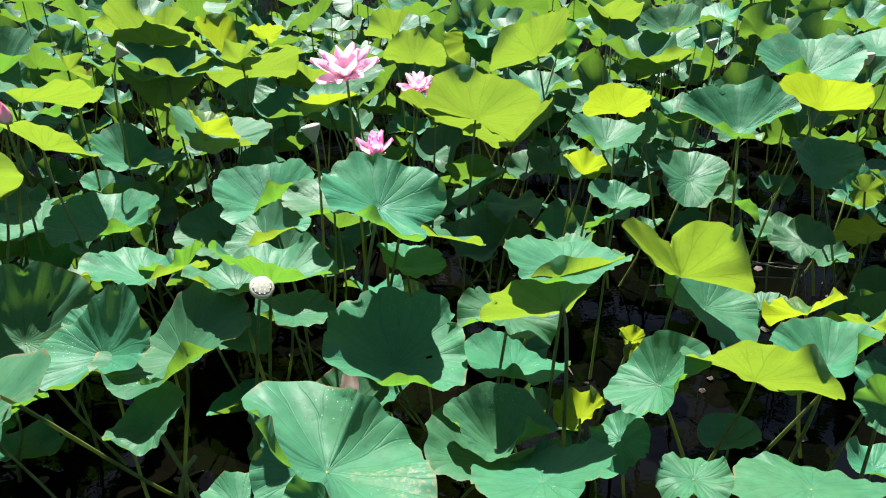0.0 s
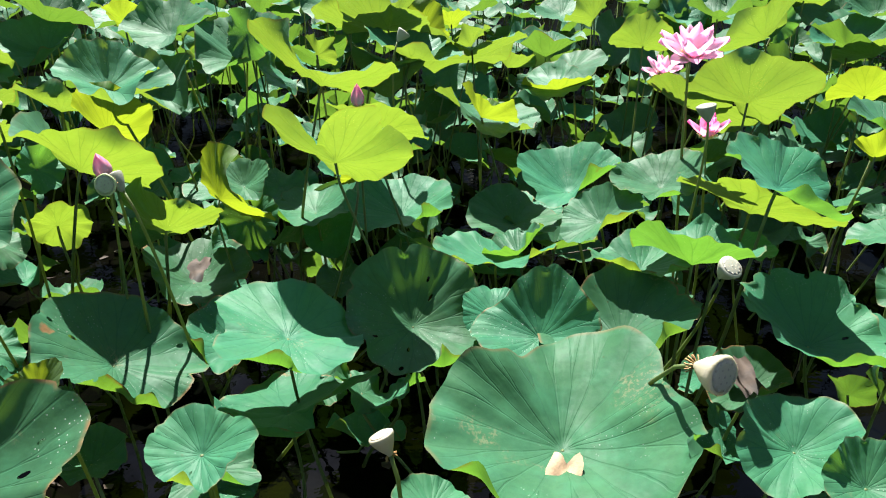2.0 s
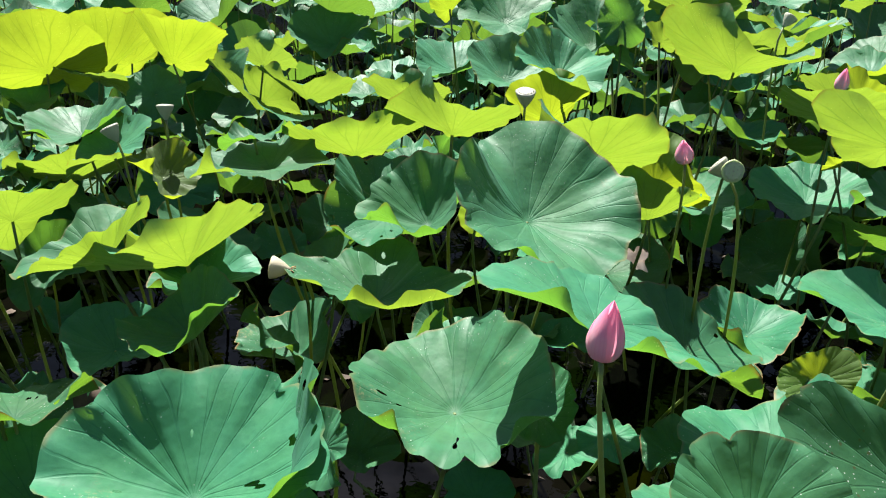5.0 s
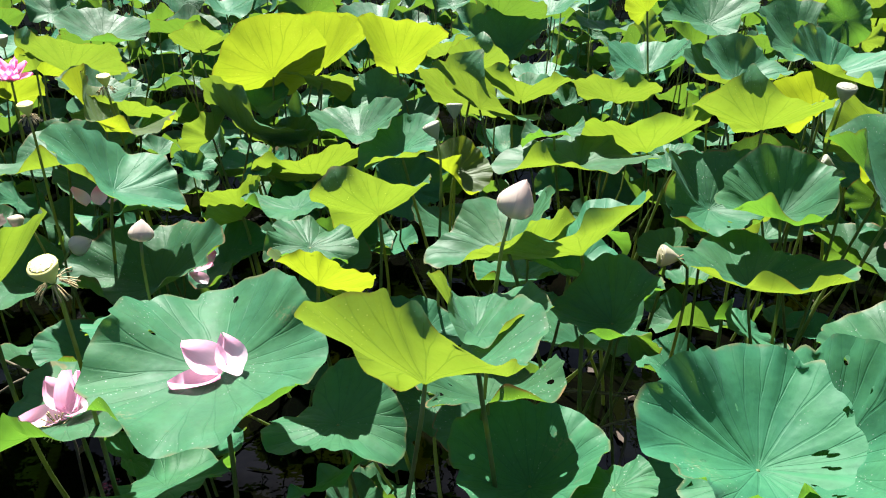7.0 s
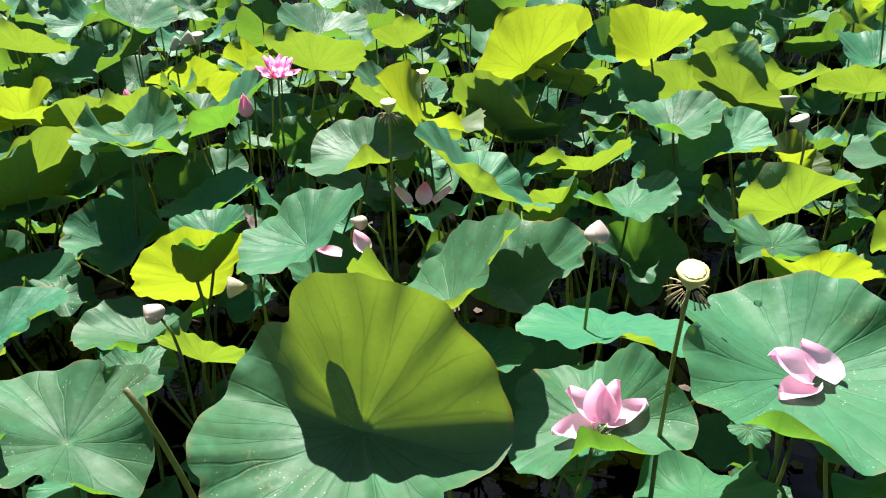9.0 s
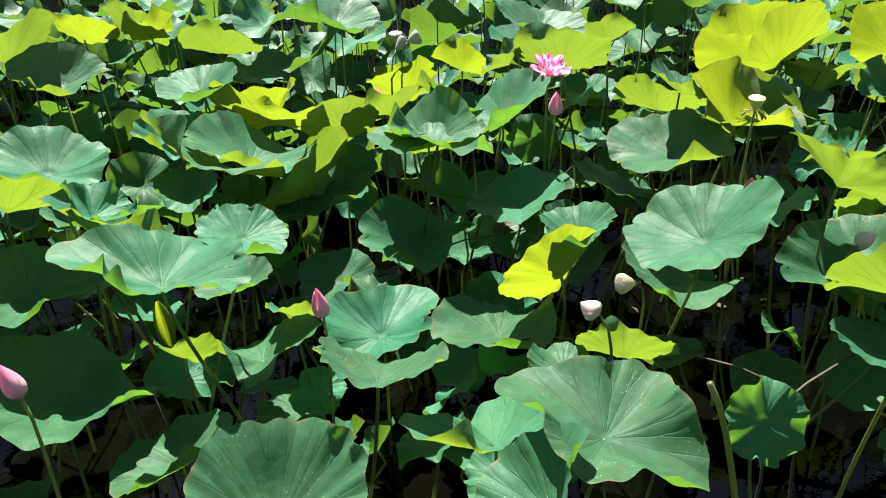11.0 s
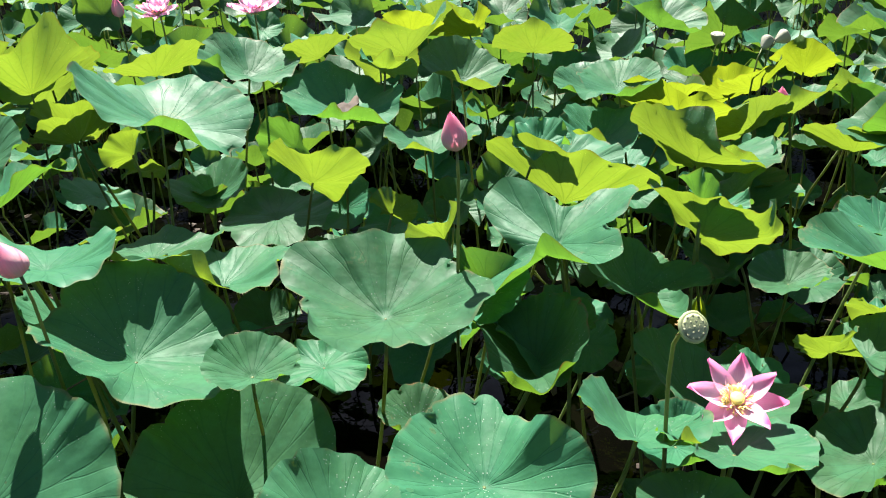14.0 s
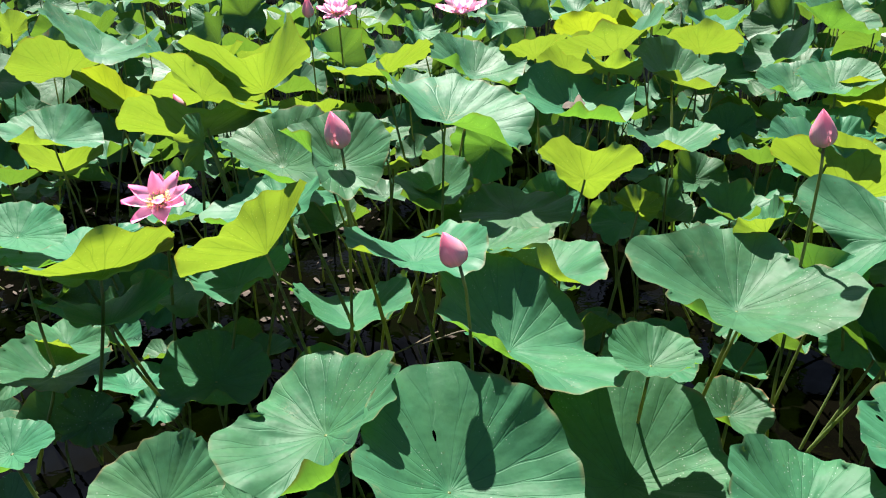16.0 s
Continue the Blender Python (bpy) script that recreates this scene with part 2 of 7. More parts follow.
MAT_SEED_PALE = soft_material("pale_seed", ((0.288, 0.264, 0.176), (0.320, 0.288, 0.200)), 80, 0.5)
MAT_DRY = soft_material("dry_leaf_scrap", ((0.24, 0.16, 0.085), (0.30, 0.21, 0.12), (0.15, 0.085, 0.04)), 30, 0.8)
MAT_WATER = water_material()


# ---- mesh helpers ----
def make_mesh(name, verts, faces, material, uvs=None, smooth=True):
    me = bpy.data.meshes.new(name)
    me.from_pydata(verts, [], faces)
    if uvs is not None:
        layer = me.uv_layers.new(name="polar")
        loops = np.empty(len(me.loops), dtype=np.int32)
        me.loops.foreach_get("vertex_index", loops)
        layer.data.foreach_set("uv", np.asarray(uvs, dtype=np.float32)[loops].ravel())
    me.polygons.foreach_set("use_smooth", [smooth] * len(me.polygons))
    me.materials.append(material)
    return me


def part(name, me, parent, label=""):
    ob = new(name, me)
    ob.parent = parent
    return tagged(ob, label) if label else ob


def tube(points, radii, sides=7):
    """Vertices and faces of a tapering tube along points, with a closed end."""
    verts, faces = [], []
    for i, p in enumerate(points):
        a, b = points[max(i - 1, 0)], points[min(i + 1, len(points) - 1)]
        d = (b - a).normalized()
        s = d.cross(Vector((0.3, 1, 0.1))).normalized()
        w = d.cross(s)
        for k in range(sides):
            t = 2 * math.pi * k / sides
            verts.append(p + radii[i] * (math.cos(t) * s + math.sin(t) * w))
    n = len(points)
    for i in range(n - 1):
        for k in range(sides):
            k2 = (k + 1) % sides
            faces.append((i * sides + k, i * sides + k2, (i + 1) * sides + k2, (i + 1) * sides + k))
    faces.append(tuple((n - 1) * sides + k for k in range(sides)))
    return verts, faces


def stalk_mesh(rng, base, top, arrive, radius, material=MAT_STALK, bend=0.08):
    """A stalk from the water to the blade or flower, arriving along the direction given."""
    length = (top - base).length
    mid = base.lerp(top, 0.5) + Vector((rng.uniform(-bend, bend), rng.uniform(-bend, bend), 0)) * length
    near = top - arrive * min(0.10, 0.25 * length)
    pts = []
    ctrl = [base, base.lerp(mid, 0.6), mid, near, top]
    for i in range(11):
        t = i / 10
        layer = list(ctrl)
        while len(layer) > 1:
            layer = [a.lerp(b, t) for a, b in zip(layer, layer[1:])]
        pts.append(layer[0])
    radii = [radius * (1.25 - 0.4 * i / 10) * rng.uniform(0.94, 1.06) for i in range(11)]
    v, f = tube(pts, radii)
    return make_mesh("stalk", v, f, material)


def blade_surface(rng, r, cup, fold, fold_dir, wave, rings, segs, bites=0, crease=0.0, edge_turns=(), rise_turns=()):
    """Points, faces and polar coordinates of one blade about its stalk's end: a shallow bowl (cup), folded up along
    fold_dir (fold), with a wavy, notched rim (wave); bites: holes eaten into it; crease: both halves bent up
    about a straight line across. edge_turns and rise_turns, where given, take the place of the chance outline and
    waves: pairs of cosine and sine for one, two, three and four turns round the rim (the rise begins at two)."""
    shaped = bool(edge_turns)
    ph = [rng.uniform(0, 6.283) for _ in range(12)]
    am = [rng.uniform(0.4, 1.0) for _ in range(12)]
    notch = rng.uniform(0, 6.283)
    deep = rng.uniform(0.05, 0.17)
    folds = [(rng.uniform(0, 6.283), rng.uniform(0.18, 0.42), rng.choice((-1, 1, 1)) * rng.uniform(0.5, 1.0)) for _ in range(4)]
    torn = [(rng.uniform(0, 6.283), rng.uniform(0.03, 0.07), rng.uniform(0.03, 0.12)) for _ in range(3 + bites)]
    holes = [(rng.randrange(rings // 3, rings - 1), rng.randrange(segs), rng.uniform(0.45, 0.95)) for _ in range(2 * bites)]
    flaps = [(rng.uniform(3.9, 5.5), rng.uniform(0.16, 0.34), rng.uniform(0.10, 0.24)) for _ in range(rng.choice((0, 1, 1, 2)))] if shaped and cup > 0.12 else []
    fd = radians(fold_dir)
    verts, uvs, faces = [Vector((0, 0, 0))], [(0.0, 0.0)], []
    for i in range(1, rings + 1):
        q = (i / rings) ** 0.85
        for k in range(segs):
            t = 2 * math.pi * k / segs
            edge = (1 + 0.022 * am[2] * math.sin(7 * t + ph[2]) + 0.012 * am[3] * math.sin(13 * t + ph[3])
                    + 0.008 * am[8] * math.sin(19 * t + ph[8]) + 0.005 * am[9] * math.sin(31 * t + ph[9]))
            if shaped:
                for side in (0, math.pi):
                    d = math.atan2(math.sin(t - notch - side), math.cos(t - notch - side))
                    edge -= 0.5 * deep * math.exp(-(d / 0.10) ** 2)
                edge += sum(edge_turns[2 * j] * math.cos((j + 1) * t) + edge_turns[2 * j + 1] * math.sin((j + 1) * t) for j in range(len(edge_turns) // 2))
            else:
                edge += 0.06 * am[0] * math.sin(2 * t + ph[0]) + 0.045 * am[1] * math.sin(3 * t + ph[1])
                for side in (0, math.pi):
                    d = math.atan2(math.sin(t - notch - side), math.cos(t - notch - side))
                    edge -= deep * math.exp(-(d / 0.13) ** 2)
            if i >= rings - 1:
                for ht, hw, hs in torn:
                    d = math.atan2(math.sin(t - ht), math.cos(t - ht))
                    edge -= hs * math.exp(-(d / hw) ** 2)
            for ht, hw, hs in flaps:
                d = math.atan2(math.sin(t - ht), math.cos(t - ht))
                edge -= 0.45 * hs * math.exp(-(d / hw) ** 2) * max(0.0, (q - 0.8) / 0.2) ** 2
            rho = q * edge
            rise = crease * q * math.sqrt(math.cos(t) ** 2 + 0.006)
            rise += cup * (1.28 * q ** 1.55 - 0.28 * q ** 4) + fold * q ** 1.3 * math.cos(2 * (t - fd))
            if shaped:
                rise += q ** 1.9 * sum(rise_turns[2 * j] * math.cos((j + 2) * t) + rise_turns[2 * j + 1] * math.sin((j + 2) * t)
                                       for j in range(len(rise_turns) // 2))
                rise += q ** 3 * (0.036 * am[5] * math.sin(5 * t + ph[5]) + 0.030 * am[6] * math.sin(8 * t + ph[6]))
            else:
                rise += wave * q ** 2.6 * (am[4] * math.sin(3 * t + ph[4]) + 0.8 * am[5] * math.sin(5 * t + ph[5])
                                           + 0.5 * am[6] * math.sin(8 * t + ph[6]))
                for ft, fw, fa in folds:
                    d = math.atan2(math.sin(t - ft), math.cos(t - ft))
                    rise += fa * wave * 1.5 * math.exp(-(d / fw) ** 2) * max(0.0, (q - 0.45) / 0.55) ** 1.6
            for ht, hw, hs in flaps:
                d = math.atan2(math.sin(t - ht), math.cos(t - ht))
                rise += hs * math.exp(-(d / hw) ** 2) * max(0.0, (q - 0.8) / 0.2) ** 1.5
            rise += 0.035 * q ** 5 * math.sin(17 * t + ph[7]) * (wave * 4 + 0.3)
            a, b = 5.2 * q * math.cos(t), 5.2 * q * math.sin(t)
            rise += 0.016 * q * (am[10] * math.sin(a + 0.6 * b + ph[10]) + am[11] * math.sin(1.1 * b - 0.5 * a + ph[11])
                                 + 0.55 * am[0] * math.sin(2.1 * a - 1.3 * b + ph[0]) + 0.4 * am[1] * math.sin(1.9 * b + 2.3 * a + ph[1]))
            rise += 0.004 * math.sin(11 * t + ph[10]) * q * q + 0.0012 * abs(math.sin(10.5 * t)) * min(1.0, 2.5 * q)
            rise -= 0.05 * max(0.0, 1 - q / 0.12) - 0.05
            shrink = 1 / math.sqrt(1 + 0.9 * (rise - 0.05) ** 2 / max(q * q, 0.01))
            verts.append(Vector((rho * r * shrink * math.cos(t), rho * r * shrink * math.sin(t), rise * r)))
            uvs.append((k / segs, q))
    open_quads = set()
    for i, k, wide in holes:
        mid = verts[1 + i * segs + k].copy()
        for di in (-1, 0, 1):
            for dk in (-1, 0, 1):
                n = 1 + (i + di) * segs + (k + dk) % segs
                verts[n] = mid + (verts[n] - mid) * wide * (0.7 if di and dk else 1.0)
        open_quads |= {(i - 1, (k - 1) % segs), (i - 1, k), (i, (k - 1) % segs), (i, k)}
    for k in range(segs):
        faces.append((0, 1 + k, 1 + (k + 1) % segs))
    for i in range(rings - 1):
        for k in range(segs):
            if (i, k) in open_quads:
                continue
            k2 = (k + 1) % segs
            a = 1 + i * segs
            faces.append((a + k, a + segs + k, a + segs + k2, a + k2))
    return verts, uvs, faces


def blade_mesh(rng, r, cup, fold, fold_dir, wave, material, rings=12, segs=84, bites=0, crease=0.0, edge=(), rise=()):
    v, uv, f = blade_surface(rng, r, cup, fold, fold_dir, wave, rings, segs, bites, crease, edge, rise)
    me = bpy.data.meshes.new("blade")
    me.from_pydata(v, [], f)
    layer = me.uv_layers.new(name="polar")
    us = []
    for poly in f:
        ring = [uv[i][0] for i in poly]
        high = max(ring) > 0.9
        for i, u in zip(poly, ring):
            if i == 0:
                u = sum(x for j, x in zip(poly, ring) if j) / 2
            us += [u + 1.0 if high and u < 0.1 else u, uv[i][1]]
    layer.data.foreach_set("uv", us)
    me.polygons.foreach_set("use_smooth", [True] * len(me.polygons))
    me.materials.append(material)
    return me


def turned(tilt, toward):
    """The turn that leans an upright thing by tilt degrees towards a compass direction (0: +x, 90: +y, 270: to the path)."""
    axis = Vector((-math.sin(radians(toward)), math.cos(radians(toward)), 0))
    return Matrix.Rotation(radians(tilt), 4, axis)


LEAF_LABELS = {
    "green": "broad green lotus leaf with wavy rim on tall stalk",
    "bright": "bright green lotus leaf lit through from behind",
    "worn": "weathered green lotus leaf with brown spots over dark water",
    "young": "yellow-green lotus leaf glowing in the sunlight",
}
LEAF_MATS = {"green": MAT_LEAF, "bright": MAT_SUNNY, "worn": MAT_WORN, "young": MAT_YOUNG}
FAR_ROW = 3.24                # leaves beyond this distance from the bank are joined
far_blades = {k: ([], [], []) for k in LEAF_MATS}
far_stalks = ([], [])


def join(store, verts, faces):
    n = len(store[0])
    store[0].extend(verts)
    store[-1].extend(tuple(i + n for i in f) for f in faces)


def leaf(x, y, z, r, tilt=15, toward=270, cup=0.22, fold=0.0, fold_dir=0, wave=0.09, look_of="green", bites=0, label="", crease=0.0, edge=(), rise=()):
    """One lotus leaf whose blade sits on its stalk at (x, y, z); fold_dir counts from the direction of the lean,
    the turns of edge and rise from +x."""
    rng = random.Random(int(abs(x) * 1000) * 31 + int(y * 1000))
    base = Vector((x + rng.uniform(-0.27, 0.27), y + rng.uniform(-0.12, 0.22), 0.0))
    if y > FAR_ROW:
        v, uv, f = blade_surface(rng, r, cup, fold, fold_dir, wave, 9, 63, bites, crease, edge, rise)
        m = Matrix.Translation((x, y, z)) @ turned(tilt, toward) @ Matrix.Rotation(0.0 if edge else radians(toward), 4, "Z")
        far_blades[look_of][1].extend(uv)
        join(far_blades[look_of], [m @ p for p in v], f)
        mid = Vector(((x + base.x) / 2, (y + base.y) / 2 + 0.02, z * 0.55))
        v, f = tube([base - Vector((0, 0, 0.05)), mid, Vector((x, y, z))], [0.0065, 0.0058, 0.005], 6)
        join(far_stalks, v, f)
        return None
    root = new("lotus_leaf")
    root.location = base
    tagged(root, label or LEAF_LABELS[look_of], "lotus leaf", "lotus leaves in the pond")
    near = y < 2.6
    me = blade_mesh(rng, r, cup, fold, fold_dir, wave, LEAF_MATS[look_of], 14 if near else 10, 126 if near else 84, bites, crease, edge, rise)
    blade = part("blade", me, root)
    m = turned(tilt, toward)
    spin = Matrix.Rotation(0.0 if edge else radians(toward), 4, "Z")
    blade.matrix_local = Matrix.Translation(Vector((x, y, z)) - base) @ m @ spin
    up = m.to_3x3() @ Vector((0, 0, 1))
    part("stalk", stalk_mesh(rng, Vector((0, 0, -0.05)), Vector((x, y, z)) - base + up * 0.002, (up + Vector((0, 0, 0.6))).normalized(),
                             rng.uniform(0.0045, 0.0062)), root)
    return root


# ---- the pond ----
pond = new("water", make_mesh("water", [(-400, -60, 0), (400, -60, 0), (400, 600, 0), (-400, 600, 0)], [(0, 1, 2, 3)], MAT_WATER))
tagged(pond, "dark still pond water between the lotus stalks", "water", kind="structure")

# ---- lotus leaves: place of the blade, radius, lean, cupping, fold, wave ----
# leaves with a shape of their own: edge and rise give the rim's outline and its waves, as turns of growing order
leaf(1.815, 3.443, 0.786, 0.185, 19, 270, 0.32, look_of="green",
     edge=(0.00, -0.01, -0.01, 0.00, 0.01, 0.02, 0.00, -0.01), rise=(0.20, -0.06, -0.04, -0.03, -0.01, 0.01))
leaf(1.807, 3.737, 1.145, 0.260, 17, 243, 0.39, look_of="green",
     edge=(-0.01, 0.00, 0.00, 0.00, 0.00, 0.01, 0.00, 0.01), rise=(0.06, -0.02, 0.04, 0.01, -0.01, 0.02))
leaf(1.729, 3.382, 1.066, 0.216, 33, 60, 0.36, look_of="young",
     edge=(0.00, 0.00, 0.01, 0.00, 0.00, 0.01, -0.01, 0.01), rise=(-0.04, -0.07, -0.01, -0.09, 0.01, 0.03))
leaf(1.470, 5.045, 1.024, 0.226, 15, 237, 0.36, look_of="green",
     edge=(0.00, 0.00, 0.00, 0.00, 0.01, 0.00, -0.01, 0.00), rise=(0.05, -0.08, -0.03, 0.02, 0.00, 0.01))
leaf(1.368, 3.332, 0.972, 0.250, 18, 225, 0.53, look_of="green",
     edge=(0.00, 0.02, 0.02, -0.01, 0.02, 0.02, -0.01, -0.04), rise=(-0.01, 0.00, -0.04, 0.01, -0.04, 0.07))
leaf(1.295, 4.474, 0.990, 0.222, 30, 109, 0.27, look_of="bright",
     edge=(0.00, 0.00, 0.00, 0.00, 0.00, -0.01, 0.00, 0.00), rise=(0.08, 0.00, -0.02, 0.02, -0.01, 0.00))
leaf(1.233, 3.498, 0.692, 0.184, 22, 262, 0.29, look_of="worn",
     edge=(0.00, -0.01, -0.01, 0.01, 0.01, 0.02, 0.01, -0.02), rise=(0.20, -0.10, -0.06, -0.04, 0.00, 0.01))
leaf(1.194, 1.924, 0.678, 0.162, 13, 170, 0.52, look_of="green",
     edge=(-0.01, 0.01, 0.01, 0.01, 0.03, 0.02, 0.02, -0.03), rise=(0.03, -0.10, -0.03, -0.06, -0.02, 0.03))
leaf(1.098, 2.676, 0.447, 0.209, 23, 315, 0.24, look_of="green",
     edge=(0.00, -0.02, -0.01, -0.02, -0.04, 0.00, -0.03, 0.02), rise=(0.05, 0.06, 0.02, 0.00, -0.02, -0.01))
leaf(0.932, 3.814, 0.934, 0.175, 43, 89, 0.28, look_of="young",
     edge=(0.00, 0.00, 0.00, 0.00, 0.00, 0.00, -0.02, -0.01), rise=(-0.08, 0.05, 0.04, -0.08, 0.02, 0.00))
leaf(0.931, 2.528, 0.660, 0.243, 47, 50, 0.39, look_of="bright",
     edge=(0.05, 0.00, -0.11, -0.12, 0.07, 0.17, -0.04, -0.12), rise=(-0.02, 0.02, -0.03, 0.18, -0.01, 0.02))
leaf(0.925, 1.790, 0.714, 0.210, 43, 62, 0.14, look_of="bright",
     edge=(0.01, 0.00, 0.00, -0.01, 0.00, -0.01, -0.01, -0.02), rise=(-0.10, -0.01, 0.06, 0.04, 0.01, 0.00))
leaf(0.912, 1.387, 0.698, 0.170, 21, 98, 0.03, look_of="green",
     edge=(-0.02, -0.01, 0.02, 0.00, -0.03, 0.00, 0.01, 0.00), rise=(-0.05, -0.14, 0.00, 0.00, -0.01, 0.01))
leaf(0.780, 3.312, 0.926, 0.178, 7, 259, 0.34, look_of="green",
     edge=(-0.01, 0.00, 0.00, 0.00, 0.00, 0.01, 0.01, 0.00), rise=(0.10, -0.10, 0.01, -0.02, -0.01, 0.01))
leaf(0.766, 2.942, 0.785, 0.129, 8, 322, 0.33, look_of="green",
     edge=(-0.01, 0.00, 0.00, -0.01, 0.00, 0.00, 0.00, -0.01), rise=(0.02, -0.07, 0.02, -0.02, 0.01, 0.00))
leaf(0.698, 1.881, 0.634, 0.153, 35, 189, 0.28, look_of="green",
     edge=(0.02, 0.01, 0.03, 0.05, 0.02, 0.04, 0.05, -0.01), rise=(-0.04, 0.07, -0.14, -0.02, -0.06, 0.00))
leaf(0.566, 4.256, 1.127, 0.273, 47, 132, 0.28, look_of="bright",
     edge=(0.00, -0.01, 0.00, -0.01, 0.00, -0.02, -0.01, -0.02), rise=(-0.01, -0.06, 0.07, 0.01, 0.02, 0.01))
leaf(0.433, 3.854, 0.763, 0.275, 37, 117, 0.34, look_of="bright",
     edge=(0.00, 0.00, 0.00, 0.00, 0.00, -0.01, 0.00, -0.01), rise=(0.14, -0.02, 0.00, 0.02, -0.02, -0.01))
leaf(0.381, 1.775, 0.940, 0.210, 49, 121, 0.28, look_of="bright",
     edge=(-0.01, -0.01, 0.01, 0.00, 0.00, -0.01, 0.02, 0.00), rise=(0.06, 0.06, 0.04, 0.06, -0.02, 0.04))
leaf(0.377, 1.761, 1.066, 0.164, 6, 75, 0.18, look_of="green",
     edge=(-0.01, -0.01, 0.01, 0.00, -0.01, 0.00, 0.01, -0.02), rise=(0.07, -0.12, -0.05, -0.02, 0.00, -0.02))
leaf(0.299, 1.388, 0.709, 0.163, 23, 126, 0.12, look_of="green",
     edge=(0.00, -0.01, 0.02, 0.01, 0.02, 0.00, 0.03, 0.01), rise=(0.14, 0.03, -0.05, -0.02, 0.00, -0.01))
leaf(0.283, 2.023, 0.579, 0.177, 14, 51, 0.23, look_of="green",
     edge=(-0.01, -0.01, 0.01, -0.01, -0.02, -0.01, 0.02, 0.00), rise=(0.01, -0.11, 0.06, -0.04, 0.01, 0.00))
leaf(0.212, 1.628, 0.606, 0.156, 1, 325, 0.63, look_of="green",
     edge=(-0.01, 0.02, 0.00, -0.01, 0.02, 0.03, 0.03, -0.05), rise=(-0.06, -0.05, -0.06, -0.07, -0.04, 0.04))
leaf(0.203, 3.434, 0.992, 0.270, 45, 67, 0.27, look_of="bright",
     edge=(0.00, -0.02, -0.02, -0.04, -0.07, -0.02, -0.09, -0.03), rise=(-0.10, -0.01, 0.00, -0.06, 0.06, 0.03))
leaf(0.191, 1.614, 0.566, 0.188, 25, 73, 0.21, look_of="green",
     edge=(0.00, -0.01, 0.01, 0.00, 0.00, 0.00, 0.01, 0.01), rise=(0.23, -0.23, 0.05, 0.09, -0.02, 0.03))
leaf(0.018, 3.748, 0.887, 0.225, 32, 48, 0.28, look_of="bright",
     edge=(0.00, 0.00, 0.00, 0.00, 0.00, 0.00, -0.01, 0.00), rise=(-0.04, -0.03, 0.01, -0.06, 0.00, 0.00))
leaf(-0.069, 2.621, 0.641, 0.139, 13, 360, 0.31, look_of="green",
     edge=(0.01, -0.01, 0.01, -0.01, 0.01, 0.00, 0.01, -0.01), rise=(0.08, 0.04, -0.03, 0.00, 0.00, 0.00))
leaf(-0.080, 1.958, 0.642, 0.244, 12, 319, 0.39, look_of="green", bites=2,
     edge=(-0.02, 0.01, -0.03, -0.02, -0.01, -0.04, -0.08, 0.01), rise=(-0.04, 0.05, -0.05, -0.05, -0.02, 0.00))
leaf(-0.089, 2.515, 0.835, 0.282, 29, 45, 0.16, look_of="bright",
     edge=(0.01, -0.01, 0.01, -0.01, 0.01, -0.02, -0.01, -0.03), rise=(-0.03, -0.05, 0.06, 0.00, -0.03, 0.01))
leaf(-0.101, 4.209, 1.094, 0.174, 46, 87, 0.37, look_of="bright",
     edge=(-0.01, 0.00, 0.00, 0.01, 0.01, 0.03, 0.01, -0.01), rise=(-0.16, -0.03, 0.04, 0.00, 0.04, -0.01))
leaf(-0.130, 1.044, 1.032, 0.183, 25, 25, 0.30, look_of="green",
     edge=(-0.02, 0.00, 0.00, -0.06, 0.08, 0.01, -0.12, -0.03), rise=(-0.03, 0.11, 0.05, -0.10, 0.05, -0.03))
leaf(-0.140, 2.237, 1.034, 0.209, 27, 330, 0.22, look_of="green",
     edge=(0.00, -0.01, -0.06, 0.01, -0.10, 0.05, -0.09, 0.09), rise=(-0.11, 0.05, -0.06, -0.01, -0.02, 0.05))
leaf(-0.187, 1.386, 0.624, 0.116, 20, 264, 0.45, look_of="green",
     edge=(0.01, -0.01, 0.01, 0.02, -0.02, -0.02, 0.01, 0.01), rise=(-0.06, -0.07, 0.02, 0.05, -0.01, 0.00))
leaf(-0.218, 1.994, 0.462, 0.141, 17, 212, 0.38, look_of="worn",
     edge=(-0.01, 0.00, 0.00, 0.00, -0.01, 0.00, -0.01, -0.03), rise=(-0.08, -0.07, -0.05, 0.01, 0.01, 0.02))
leaf(-0.253, 1.589, 0.557, 0.164, 19, 233, 0.38, look_of="bright",
     edge=(0.01, -0.01, 0.02, 0.04, 0.02, 0.02, 0.01, 0.03), rise=(0.10, -0.15, -0.02, 0.04, -0.01, -0.01))
leaf(-0.352, 2.711, 0.855, 0.182, 17, 210, 0.33, look_of="green",
     edge=(-0.01, 0.00, 0.01, 0.01, -0.01, 0.05, 0.01, 0.01), rise=(0.08, 0.03, 0.03, 0.02, 0.00, -0.01))
leaf(-0.458, 2.351, 0.582, 0.143, 6, 27, 0.22, look_of="worn",
     edge=(0.02, -0.01, 0.01, 0.00, 0.03, 0.00, 0.01, -0.02), rise=(0.05, 0.06, -0.07, 0.01, 0.02, -0.01))
leaf(-0.563, 2.105, 0.817, 0.155, 3, 68, 0.31, look_of="bright",
     edge=(-0.01, -0.02, 0.03, 0.00, -0.05, -0.03, 0.05, -0.03), rise=(-0.03, 0.03, 0.00, -0.08, 0.06, 0.00))
